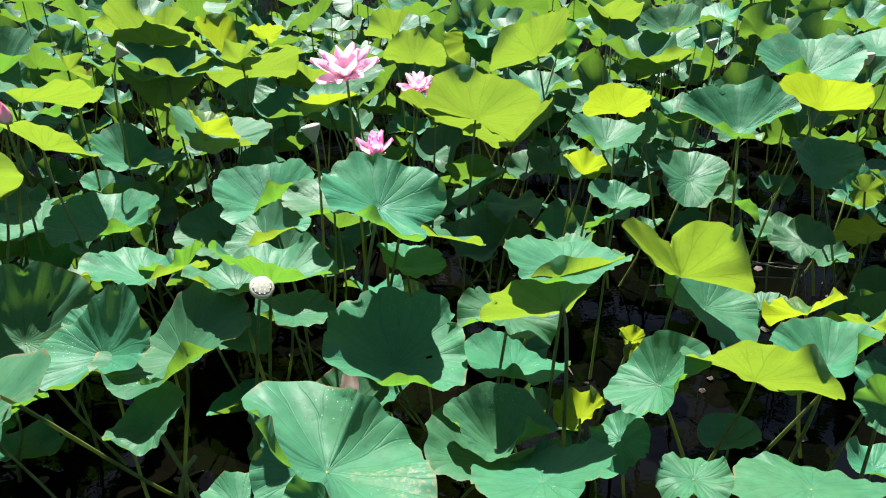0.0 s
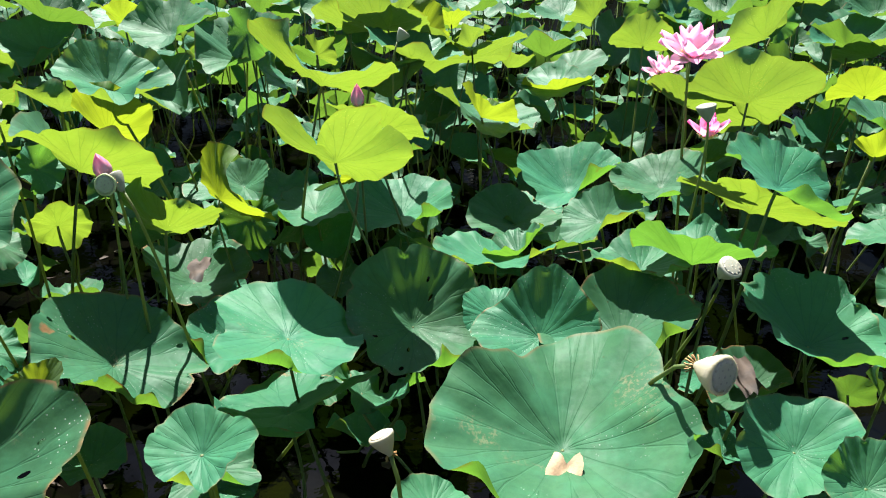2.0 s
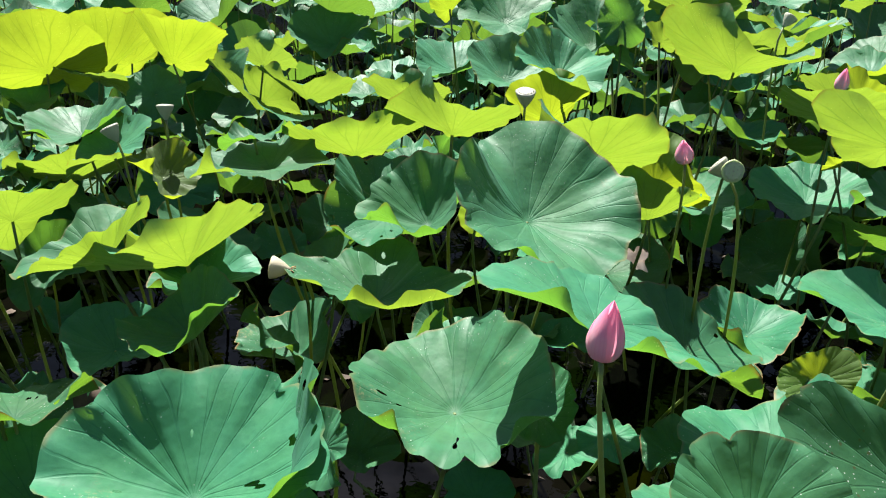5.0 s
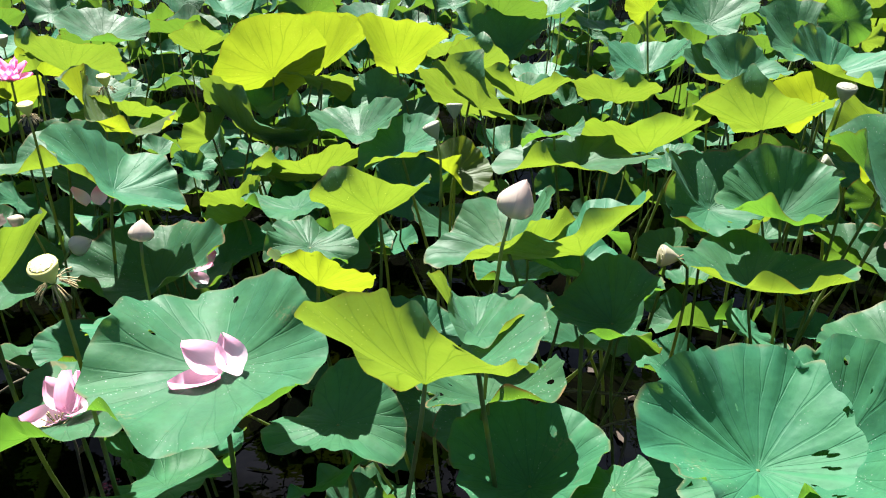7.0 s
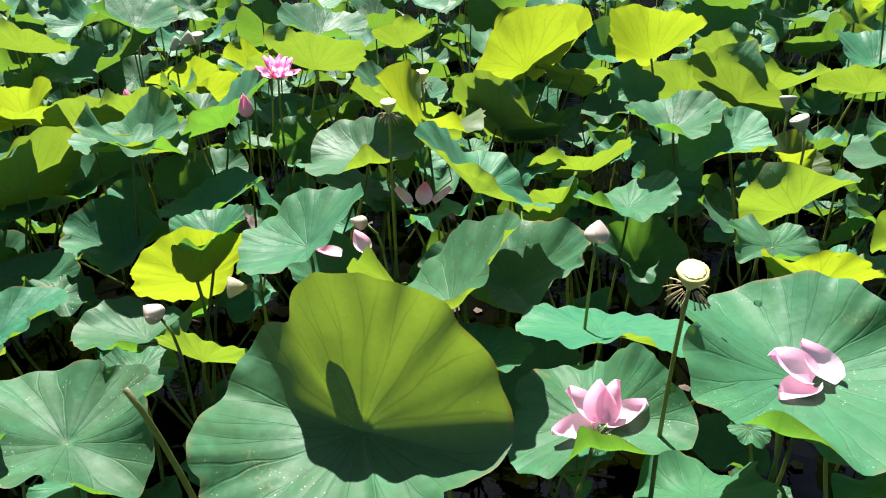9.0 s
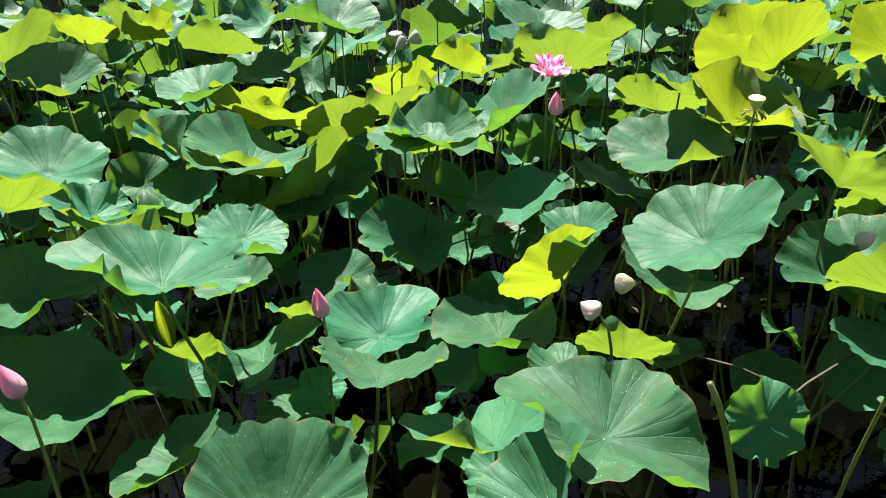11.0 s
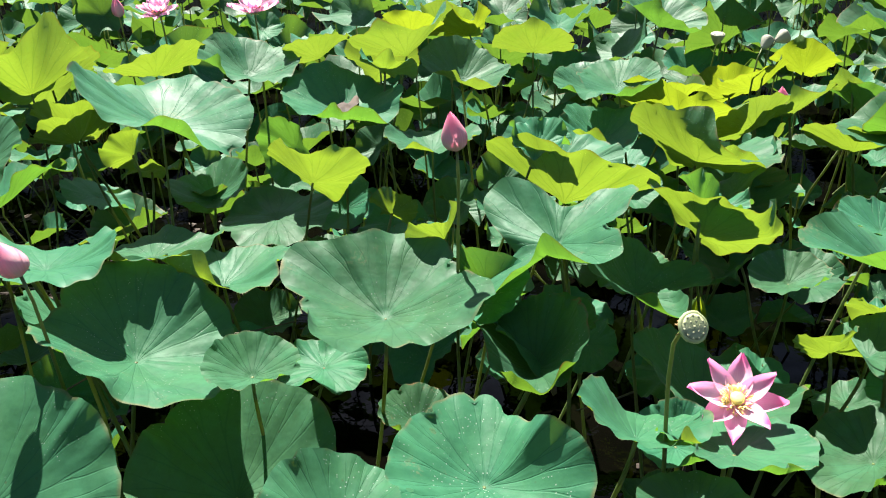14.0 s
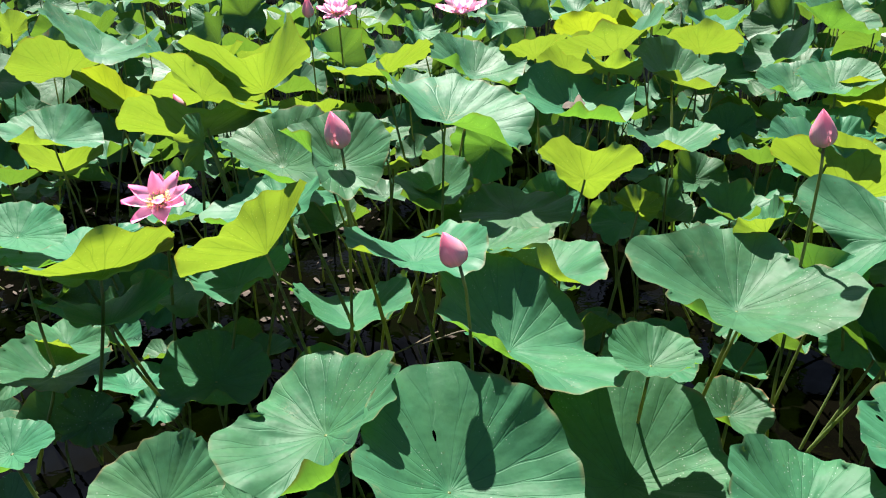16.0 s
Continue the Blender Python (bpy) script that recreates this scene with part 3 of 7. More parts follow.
leaf(-0.587, 2.604, 0.759, 0.155, 26, 205, 0.29, look_of="bright",
     edge=(0.03, 0.01, 0.01, 0.03, 0.05, -0.05, 0.00, 0.02), rise=(-0.07, 0.00, -0.06, 0.02, 0.00, -0.02))
leaf(-0.651, 2.957, 0.739, 0.228, 13, 226, 0.50, look_of="green",
     edge=(0.00, 0.01, 0.01, 0.01, 0.02, 0.01, 0.00, -0.03), rise=(0.08, -0.07, -0.08, -0.01, -0.03, 0.03))
leaf(-0.663, 1.855, 0.717, 0.231, 18, 189, 0.31, look_of="worn",
     edge=(0.00, -0.02, 0.00, 0.04, -0.01, 0.01, -0.01, -0.02), rise=(-0.04, 0.06, -0.08, -0.11, 0.03, 0.00))
leaf(-0.681, 1.631, 0.667, 0.115, 28, 219, 0.34, look_of="green",
     edge=(0.01, -0.01, -0.02, 0.01, 0.00, -0.01, 0.02, 0.03), rise=(-0.06, 0.09, 0.04, -0.14, 0.01, 0.01))
leaf(-0.864, 3.019, 0.566, 0.207, 12, 301, 0.23, look_of="green",
     edge=(-0.01, -0.01, 0.00, -0.01, 0.00, -0.02, 0.02, 0.01), rise=(-0.01, -0.11, 0.05, -0.03, 0.01, 0.00))
leaf(-0.890, 1.861, 0.726, 0.179, 29, 233, 0.38, look_of="worn",
     edge=(0.02, 0.02, 0.01, 0.04, -0.03, 0.00, 0.01, -0.07), rise=(-0.07, 0.10, -0.08, -0.01, 0.00, 0.06))
leaf(-0.932, 1.185, 0.899, 0.260, 8, 249, 0.36, look_of="green",
     edge=(0.01, -0.05, 0.01, 0.05, -0.09, -0.05, -0.06, -0.06), rise=(0.10, -0.03, 0.04, 0.00, -0.05, -0.01))
leaf(-0.979, 2.413, 0.680, 0.214, 15, 80, 0.20, look_of="bright",
     edge=(-0.01, -0.01, 0.02, -0.01, 0.00, 0.01, 0.02, 0.01), rise=(0.08, -0.14, 0.06, -0.01, 0.03, -0.01))
leaf(-0.993, 3.423, 0.895, 0.252, 16, 5, 0.22, look_of="bright",
     edge=(0.01, 0.00, 0.01, -0.01, 0.00, 0.01, 0.02, 0.00), rise=(0.16, 0.13, 0.01, -0.03, -0.02, 0.00))
leaf(-1.003, 2.077, 0.671, 0.111, 16, 264, 0.29, look_of="green",
     edge=(0.00, -0.01, 0.00, 0.01, 0.03, 0.00, -0.01, 0.00), rise=(0.14, -0.04, 0.00, 0.02, 0.02, -0.01))
leaf(-1.187, 1.474, 0.464, 0.102, 11, 64, 0.28, look_of="green",
     edge=(-0.01, 0.00, 0.01, -0.02, 0.00, 0.01, 0.00, -0.01), rise=(-0.06, -0.11, 0.02, -0.01, 0.01, 0.00))
leaf(-1.257, 2.098, 0.615, 0.246, 31, 304, 0.34, look_of="green", bites=3,
     edge=(-0.01, 0.01, -0.03, -0.01, -0.01, -0.02, -0.03, -0.01), rise=(-0.11, 0.00, -0.04, -0.05, -0.06, 0.03))
leaf(-1.305, 4.783, 1.022, 0.242, 56, 43, 0.23, look_of="young",
     edge=(-0.01, 0.01, 0.01, 0.01, 0.00, 0.00, 0.02, 0.00), rise=(-0.09, 0.13, 0.05, 0.09, 0.03, -0.02))
leaf(-1.334, 2.946, 0.628, 0.236, 8, 240, 0.32, look_of="green",
     edge=(-0.01, 0.00, 0.01, 0.00, -0.01, 0.01, -0.01, -0.01), rise=(0.03, -0.03, 0.00, 0.03, 0.02, 0.00))
leaf(-1.335, 3.911, 1.071, 0.263, 13, 354, 0.31, look_of="bright",
     edge=(0.01, 0.00, 0.01, 0.00, 0.00, 0.00, 0.02, 0.00), rise=(0.02, 0.04, -0.03, -0.01, 0.02, -0.03))
leaf(-1.374, 3.995, 1.020, 0.272, 28, 110, 0.07, look_of="bright",
     edge=(0.00, 0.00, 0.00, 0.00, 0.01, -0.01, -0.01, 0.01), rise=(0.26, 0.20, -0.08, -0.08, 0.01, -0.03))
leaf(-1.416, 2.737, 1.048, 0.196, 35, 60, 0.22, look_of="bright",
     edge=(-0.01, 0.00, 0.01, 0.00, -0.02, 0.00, 0.02, 0.01), rise=(0.00, -0.04, -0.04, 0.05, 0.01, 0.01))
leaf(-1.438, 3.505, 0.736, 0.204, 21, 344, 0.40, look_of="worn",
     edge=(0.01, 0.00, 0.00, -0.02, 0.03, 0.01, 0.02, 0.02), rise=(0.09, -0.04, 0.09, 0.00, -0.03, 0.07))
leaf(-1.485, 2.193, 1.121, 0.207, 44, 80, 0.33, look_of="bright",
     edge=(0.03, 0.07, 0.04, -0.04, -0.16, 0.05, 0.12, 0.18), rise=(0.16, -0.09, -0.01, -0.05, 0.04, 0.08))
leaf(-1.515, 4.155, 1.191, 0.268, 36, 64, 0.26, look_of="bright",
     edge=(0.00, 0.00, 0.00, 0.00, 0.01, 0.00, 0.00, 0.00), rise=(0.04, 0.08, 0.05, -0.02, 0.00, -0.01))
leaf(-1.587, 1.820, 0.741, 0.225, 12, 12, 0.13, look_of="green",
     edge=(0.00, -0.01, -0.05, -0.02, 0.04, 0.07, -0.08, -0.07), rise=(-0.06, -0.06, 0.05, -0.10, 0.07, -0.05))
leaf(-1.596, 1.789, 0.508, 0.245, 21, 115, 0.17, look_of="worn",
     edge=(-0.03, 0.00, -0.06, 0.05, 0.09, 0.15, 0.15, 0.00), rise=(0.00, 0.07, 0.17, -0.05, 0.02, -0.08))
leaf(-1.658, 3.088, 1.134, 0.314, 27, 57, 0.26, look_of="bright",
     edge=(-0.03, 0.00, 0.03, 0.01, -0.05, -0.03, 0.04, 0.02), rise=(0.19, 0.05, 0.01, -0.05, -0.02, 0.00))
leaf(-1.666, 1.336, 0.705, 0.101, 15, 297, 0.27, look_of="green",
     edge=(0.01, 0.06, -0.03, -0.01, 0.09, 0.05, -0.05, -0.18), rise=(-0.15, -0.17, -0.09, -0.04, 0.01, 0.02))
leaf(-1.707, 4.442, 1.156, 0.205, 31, 101, 0.34, look_of="bright",
     edge=(0.00, 0.00, 0.00, 0.00, 0.00, -0.01, 0.01, 0.00), rise=(0.02, 0.03, -0.01, 0.03, -0.01, -0.01))
leaf(-1.727, 3.163, 0.549, 0.227, 9, 197, 0.28, look_of="green",
     edge=(-0.02, -0.02, 0.00, 0.01, 0.01, -0.02, 0.01, 0.02), rise=(0.11, 0.08, 0.00, 0.00, 0.00, 0.05))
leaf(-1.825, 2.145, 0.506, 0.174, 7, 281, 0.39, look_of="worn",
     edge=(-0.01, 0.00, 0.00, -0.01, 0.02, 0.02, 0.02, 0.00), rise=(0.10, -0.17, 0.02, -0.06, -0.02, 0.02))
leaf(-1.979, 2.977, 0.742, 0.126, 20, 279, 0.46, look_of="bright",
     edge=(0.00, 0.00, -0.01, -0.01, -0.04, 0.01, 0.00, 0.03), rise=(0.09, 0.17, 0.09, -0.05, 0.01, -0.03))
leaf(-2.015, 2.741, 0.780, 0.208, 65, 43, 0.31, look_of="young",
     edge=(0.00, 0.00, 0.00, 0.00, 0.00, -0.01, 0.00, 0.01), rise=(0.15, 0.16, 0.04, -0.04, -0.02, -0.02))
leaf(-2.108, 3.733, 1.093, 0.256, 19, 256, 0.54, look_of="green",
     edge=(0.01, 0.01, -0.01, 0.00, 0.02, 0.01, -0.01, -0.03), rise=(0.04, -0.10, -0.12, 0.00, 0.02, 0.04))
leaf(-2.111, 2.422, 0.792, 0.188, 44, 84, 0.37, look_of="bright",
     edge=(0.00, 0.00, 0.00, 0.00, 0.01, 0.00, 0.00, 0.00), rise=(0.08, 0.11, 0.03, 0.03, 0.01, -0.04))
leaf(-2.112, 1.877, 0.608, 0.243, 30, 357, 0.24, look_of="worn", bites=2,
     edge=(-0.01, 0.01, 0.02, 0.00, -0.03, 0.06, 0.00, 0.03), rise=(-0.08, -0.03, -0.01, 0.04, 0.08, 0.02))
leaf(-2.133, 1.219, 0.791, 0.187, 20, 167, 0.39, look_of="green",
     edge=(-0.03, -0.01, 0.01, 0.01, -0.05, 0.02, -0.03, 0.05), rise=(0.25, 0.00, 0.04, 0.06, 0.01, 0.02))
leaf(-2.155, 2.726, 0.427, 0.228, 12, 340, 0.39, look_of="worn",
     edge=(0.02, 0.00, 0.00, 0.00, -0.01, 0.03, 0.03, 0.00), rise=(0.09, 0.14, -0.02, -0.05, -0.01, 0.01))
leaf(-2.329, 2.349, 1.029, 0.237, 43, 68, 0.28, look_of="bright",
     edge=(0.01, 0.01, 0.01, 0.01, 0.00, -0.01, 0.00, 0.03), rise=(0.16, -0.07, -0.08, 0.01, 0.07, 0.01))
leaf(-2.371, 0.907, 0.947, 0.131, 12, 84, 0.32, look_of="bright",
     edge=(0.00, -0.02, 0.03, 0.00, -0.01, -0.04, 0.05, 0.00), rise=(0.00, 0.11, -0.09, 0.00, 0.03, -0.03))
leaf(-2.387, 2.807, 1.187, 0.188, 22, 304, 0.41, look_of="bright",
     edge=(-0.01, 0.00, 0.00, -0.01, 0.00, 0.02, 0.01, 0.04), rise=(0.05, -0.05, 0.13, -0.01, 0.02, -0.03))
leaf(-2.414, 2.790, 1.030, 0.174, 53, 90, 0.54, look_of="young",
     edge=(0.02, -0.02, -0.02, 0.02, -0.05, -0.01, 0.03, -0.01), rise=(0.14, 0.08, 0.01, 0.10, -0.03, 0.03))
leaf(-2.487, 1.366, 1.024, 0.218, 24, 21, 0.13, look_of="green",
     edge=(-0.05, -0.01, 0.06, -0.05, -0.05, -0.10, 0.06, -0.06), rise=(-0.05, 0.01, 0.01, -0.01, -0.07, 0.02))
leaf(-2.505, 3.604, 0.971, 0.210, 25, 278, 0.47, look_of="bright",
     edge=(-0.02, 0.00, -0.01, -0.01, -0.05, 0.00, -0.04, 0.02), rise=(0.09, 0.15, 0.10, 0.09, 0.05, -0.01))
leaf(-2.505, 3.862, 1.191, 0.219, 22, 260, 0.33, look_of="green",
     edge=(0.01, 0.02, 0.04, 0.00, 0.02, 0.02, 0.08, -0.01), rise=(0.03, -0.06, 0.06, -0.04, -0.03, -0.03))
leaf(-2.535, 3.308, 1.043, 0.214, 20, 302, 0.44, look_of="bright",
     edge=(0.00, 0.00, -0.01, 0.00, 0.01, -0.01, 0.00, -0.01), rise=(-0.03, -0.07, -0.05, -0.06, 0.02, -0.01))
leaf(-2.574, 1.906, 1.013, 0.282, 27, 311, 0.40, look_of="green",
     edge=(0.00, -0.01, -0.03, 0.02, 0.01, -0.04, 0.02, 0.03), rise=(0.09, 0.09, -0.08, 0.00, 0.07, 0.00))
leaf(-2.589, 1.387, 0.795, 0.107, 23, 222, 0.38, look_of="green",
     edge=(0.00, -0.01, -0.01, 0.01, -0.02, 0.00, 0.01, -0.01), rise=(0.12, 0.11, -0.01, -0.04, 0.01, -0.01))
leaf(-2.740, 4.050, 0.913, 0.243, 13, 241, 0.43, look_of="green",
     edge=(0.01, 0.00, 0.00, 0.00, 0.03, 0.02, -0.01, -0.01), rise=(0.11, -0.09, -0.01, 0.08, 0.05, 0.01))
leaf(-2.766, 1.359, 0.811, 0.231, 9, 222, 0.39, look_of="green", bites=2,
     edge=(0.05, 0.02, 0.02, -0.01, -0.04, -0.04, -0.01, -0.01), rise=(0.16, 0.05, -0.03, -0.02, 0.01, -0.01))
leaf(-2.772, 2.380, 1.101, 0.214, 33, 76, 0.32, look_of="bright",
     edge=(-0.01, -0.01, 0.01, -0.01, -0.01, 0.04, 0.04, -0.06), rise=(0.09, 0.04, 0.06, -0.04, -0.07, -0.01))
leaf(-2.838, 1.996, 0.959, 0.190, 18, 228, 0.58, look_of="green",
     edge=(0.00, 0.02, 0.00, 0.01, -0.03, 0.00, 0.03, 0.03), rise=(-0.02, 0.00, 0.02, -0.12, -0.05, -0.04))
leaf(-2.924, 2.844, 0.815, 0.119, 12, 231, 0.39, look_of="green",
     edge=(0.00, 0.00, 0.00, 0.01, 0.01, 0.00, -0.01, 0.00), rise=(0.06, -0.04, -0.02, 0.05, 0.01, 0.00))
leaf(-2.971, 2.206, 0.896, 0.214, 24, 276, 0.47, look_of="worn", bites=3,
     edge=(0.02, 0.00, -0.01, 0.02, 0.04, 0.00, -0.04, 0.01), rise=(0.14, -0.05, -0.06, 0.08, 0.01, -0.04))
leaf(-2.973, 1.804, 0.824, 0.218, 5, 53, 0.36, look_of="bright",
     edge=(0.03, 0.04, 0.04, -0.13, -0.10, -0.13, 0.15, -0.05), rise=(0.04, -0.02, -0.02, -0.03, 0.04, 0.00))
leaf(-2.992, 3.617, 0.872, 0.225, 27, 73, 0.23, look_of="bright",
     edge=(0.00, 0.00, 0.00, 0.00, 0.00, -0.01, 0.00, 0.00), rise=(0.07, -0.01, 0.00, -0.02, -0.01, 0.00))
leaf(-3.100, 2.522, 0.979, 0.244, 30, 100, 0.29, look_of="bright",
     edge=(-0.01, -0.03, 0.01, -0.02, 0.01, 0.02, 0.04, 0.03), rise=(0.13, 0.01, 0.00, -0.02, -0.03, 0.02))
leaf(-3.128, 2.079, 0.803, 0.089, 22, 205, 0.46, look_of="bright",
     edge=(0.00, 0.00, 0.00, 0.02, 0.00, 0.01, -0.01, 0.03), rise=(0.05, -0.06, 0.02, 0.01, 0.00, -0.01))
leaf(-3.293, 2.249, 0.361, 0.198, 14, 195, 0.52, look_of="worn",
     edge=(-0.02, 0.00, 0.00, 0.01, -0.05, 0.00, -0.02, 0.03), rise=(0.10, 0.11, 0.04, 0.04, 0.04, -0.01))
leaf(-3.358, 2.376, 0.982, 0.247, 7, 140, 0.15, look_of="bright",
     edge=(-0.05, -0.01, -0.02, -0.08, -0.02, -0.04, 0.07, -0.11), rise=(-0.08, 0.05, 0.01, -0.01, -0.06, -0.04))
leaf(-3.387, 1.595, 0.846, 0.160, 20, 194, 0.52, look_of="green",
     edge=(0.00, 0.00, -0.01, 0.02, -0.03, 0.00, 0.04, -0.03), rise=(0.02, 0.03, -0.10, -0.12, -0.02, -0.03))
leaf(-3.442, 1.770, 0.950, 0.237, 35, 132, 0.29, look_of="bright",
     edge=(0.01, -0.01, 0.02, 0.00, -0.03, -0.03, -0.01, 0.03), rise=(0.02, 0.08, -0.04, -0.06, -0.02, -0.05))
leaf(-3.445, 4.476, 0.970, 0.237, 27, 274, 0.49, look_of="green",
     edge=(-0.02, 0.02, 0.02, 0.02, -0.02, 0.02, 0.07, 0.03), rise=(0.12, -0.08, 0.06, 0.00, 0.00, 0.00))
leaf(-3.448, 3.560, 0.900, 0.243, 25, 70, 0.32, look_of="bright",
     edge=(0.00, 0.00, 0.00, 0.00, -0.01, -0.01, 0.01, 0.00), rise=(0.17, -0.03, 0.01, 0.03, -0.03, 0.01))
leaf(-3.456, 1.876, 0.836, 0.160, 7, 32, 0.36, look_of="green",
     edge=(0.01, 0.00, 0.01, 0.00, 0.01, 0.01, 0.02, 0.02), rise=(-0.08, 0.10, 0.01, -0.07, 0.01, -0.02))
leaf(-3.579, 2.160, 0.673, 0.140, 9, 90, 0.21, look_of="worn",
     edge=(0.00, -0.01, 0.01, 0.00, 0.00, -0.01, 0.01, -0.01), rise=(0.03, -0.01, -0.02, 0.01, 0.00, -0.01))
leaf(-3.621, 1.216, 0.672, 0.187, 5, 213, 0.51, look_of="green",
     edge=(-0.01, 0.01, -0.01, 0.00, 0.00, 0.03, 0.00, -0.01), rise=(0.04, -0.09, -0.02, -0.03, -0.03, 0.00))
leaf(-3.638, 1.745, 0.973, 0.183, 25, 172, 0.45, look_of="bright",
     edge=(-0.02, -0.01, 0.03, 0.03, -0.02, -0.03, 0.07, 0.06), rise=(0.00, -0.09, 0.08, 0.01, 0.04, 0.05))
leaf(-3.649, 3.416, 0.896, 0.283, 38, 35, 0.21, look_of="bright",
     edge=(-0.01, 0.00, 0.02, 0.00, -0.02, -0.01, 0.01, 0.00), rise=(0.10, 0.09, 0.07, 0.00, -0.01, -0.03))
leaf(-3.654, 3.655, 1.038, 0.156, 43, 74, 0.31, look_of="bright",
     edge=(0.00, 0.00, 0.00, 0.00, 0.00, 0.01, 0.00, 0.00), rise=(-0.05, 0.03, 0.00, 0.01, 0.01, 0.00))
leaf(-3.707, 1.350, 0.796, 0.183, 22, 90, 0.27, look_of="worn", bites=6,
     edge=(0.00, -0.02, -0.01, -0.02, -0.04, -0.03, -0.02, -0.03), rise=(0.18, -0.03, -0.04, 0.00, 0.12, -0.04))
leaf(-3.709, 1.633, 0.505, 0.119, 18, 198, 0.24, look_of="worn",
     edge=(-0.02, -0.01, 0.02, 0.01, -0.01, -0.01, 0.02, -0.01), rise=(0.01, -0.14, -0.01, 0.01, 0.00, 0.00))
leaf(-3.739, 3.922, 0.788, 0.256, 44, 54, 0.19, look_of="bright",
     edge=(-0.01, 0.01, 0.01, 0.01, -0.01, 0.00, 0.02, 0.02), rise=(-0.03, 0.04, -0.04, 0.09, 0.03, 0.03))
leaf(-3.742, 1.170, 1.083, 0.128, 16, 42, 0.49, look_of="bright",
     edge=(0.02, 0.03, 0.05, -0.01, 0.02, 0.00, 0.04, -0.01), rise=(0.28, 0.08, -0.07, -0.03, -0.07, 0.05))
leaf(-3.772, 2.540, 0.897, 0.129, 33, 321, 0.43, look_of="young",
     edge=(0.01, 0.01, -0.01, 0.00, -0.03, -0.04, 0.03, 0.06), rise=(-0.08, 0.22, 0.13, -0.06, 0.03, -0.03))
leaf(-3.831, 0.993, 1.096, 0.209, 38, 83, 0.34, look_of="bright",
     edge=(-0.01, 0.01, 0.05, -0.07, -0.05, 0.04, 0.04, 0.09), rise=(0.17, 0.25, 0.04, 0.13, -0.04, -0.03))
leaf(-3.939, 2.278, 0.355, 0.187, 15, 310, 0.37, look_of="green",
     edge=(0.01, 0.00, 0.00, 0.00, 0.02, 0.02, 0.02, -0.02), rise=(-0.02, -0.07, -0.07, -0.02, -0.02, 0.01))
leaf(-3.964, 2.613, 0.957, 0.168, 23, 212, 0.21, look_of="bright",
     edge=(-0.02, 0.00, -0.02, 0.00, -0.07, 0.03, -0.03, 0.02), rise=(-0.19, 0.02, 0.07, 0.05, 0.00, -0.04))
leaf(-3.989, 1.980, 0.979, 0.183, 45, 115, 0.25, look_of="bright",
     edge=(0.00, 0.00, -0.04, 0.02, 0.11, -0.01, -0.07, 0.03), rise=(-0.02, 0.21, 0.01, 0.01, 0.09, 0.01))
leaf(-4.032, 3.531, 1.072, 0.250, 40, 80, 0.55, look_of="young",
     edge=(0.01, -0.02, -0.01, 0.00, 0.00, -0.05, 0.02, -0.01), rise=(0.19, 0.07, -0.04, 0.04, -0.03, 0.01))
leaf(-4.043, 1.344, 0.737, 0.153, 7, 236, 0.12, look_of="green",
     edge=(0.00, -0.02, 0.01, 0.02, -0.01, -0.10, 0.01, 0.00), rise=(-0.18, 0.22, -0.07, 0.02, 0.09, 0.06))
leaf(-4.105, 1.570, 0.970, 0.134, 46, 69, 0.26, look_of="young",
     edge=(0.00, 0.01, 0.01, -0.01, -0.03, 0.02, 0.04, -0.01), rise=(0.09, -0.09, 0.04, 0.08, 0.04, -0.03))
leaf(-4.127, 2.750, 0.978, 0.192, 7, 230, 0.39, look_of="green",
     edge=(0.00, 0.00, 0.00, 0.00, 0.00, 0.01, 0.01, 0.01), rise=(0.12, 0.05, -0.02, -0.02, -0.03, -0.02))
leaf(-4.263, 2.560, 0.528, 0.177, 36, 281, 0.46, look_of="green",
     edge=(0.01, 0.03, 0.00, -0.01, 0.00, 0.07, 0.05, -0.07), rise=(0.04, 0.01, -0.04, -0.13, -0.05, 0.05))
leaf(-4.270, 1.279, 0.927, 0.265, 6, 258, 0.26, look_of="green", bites=1,
     edge=(-0.02, -0.08, -0.10, -0.03, 0.01, 0.00, 0.01, 0.01), rise=(0.05, 0.05, -0.08, 0.08, -0.01, -0.05))
leaf(-4.332, 2.476, 0.788, 0.186, 10, 144, 0.25, look_of="green",
     edge=(0.00, 0.00, 0.01, 0.00, -0.01, 0.01, 0.01, 0.00), rise=(0.16, 0.08, -0.01, 0.02, 0.00, -0.01))
leaf(-4.383, 3.095, 0.668, 0.262, 33, 114, 0.25, look_of="bright",
     edge=(0.00, 0.00, 0.00, 0.00, 0.00, 0.00, 0.00, 0.00), rise=(0.05, 0.02, 0.01, -0.04, -0.01, -0.01))
leaf(-4.457, 3.758, 0.989, 0.292, 39, 118, 0.56, look_of="young",
     edge=(0.02, -0.01, 0.01, -0.01, 0.03, -0.01, -0.01, 0.03), rise=(0.05, 0.03, -0.12, -0.03, 0.07, -0.02))
leaf(-4.468, 4.131, 0.943, 0.288, 46, 108, 0.55, look_of="young",
     edge=(0.02, -0.01, -0.01, -0.03, 0.03, 0.00, -0.01, -0.02), rise=(-0.02, 0.15, -0.09, -0.02, -0.03, -0.04))
leaf(-4.516, 3.448, 0.730, 0.181, 39, 114, 0.33, look_of="bright",
     edge=(0.00, 0.00, 0.00, -0.01, 0.00, -0.01, 0.00, 0.00), rise=(0.11, 0.00, -0.02, 0.01, -0.02, -0.01))
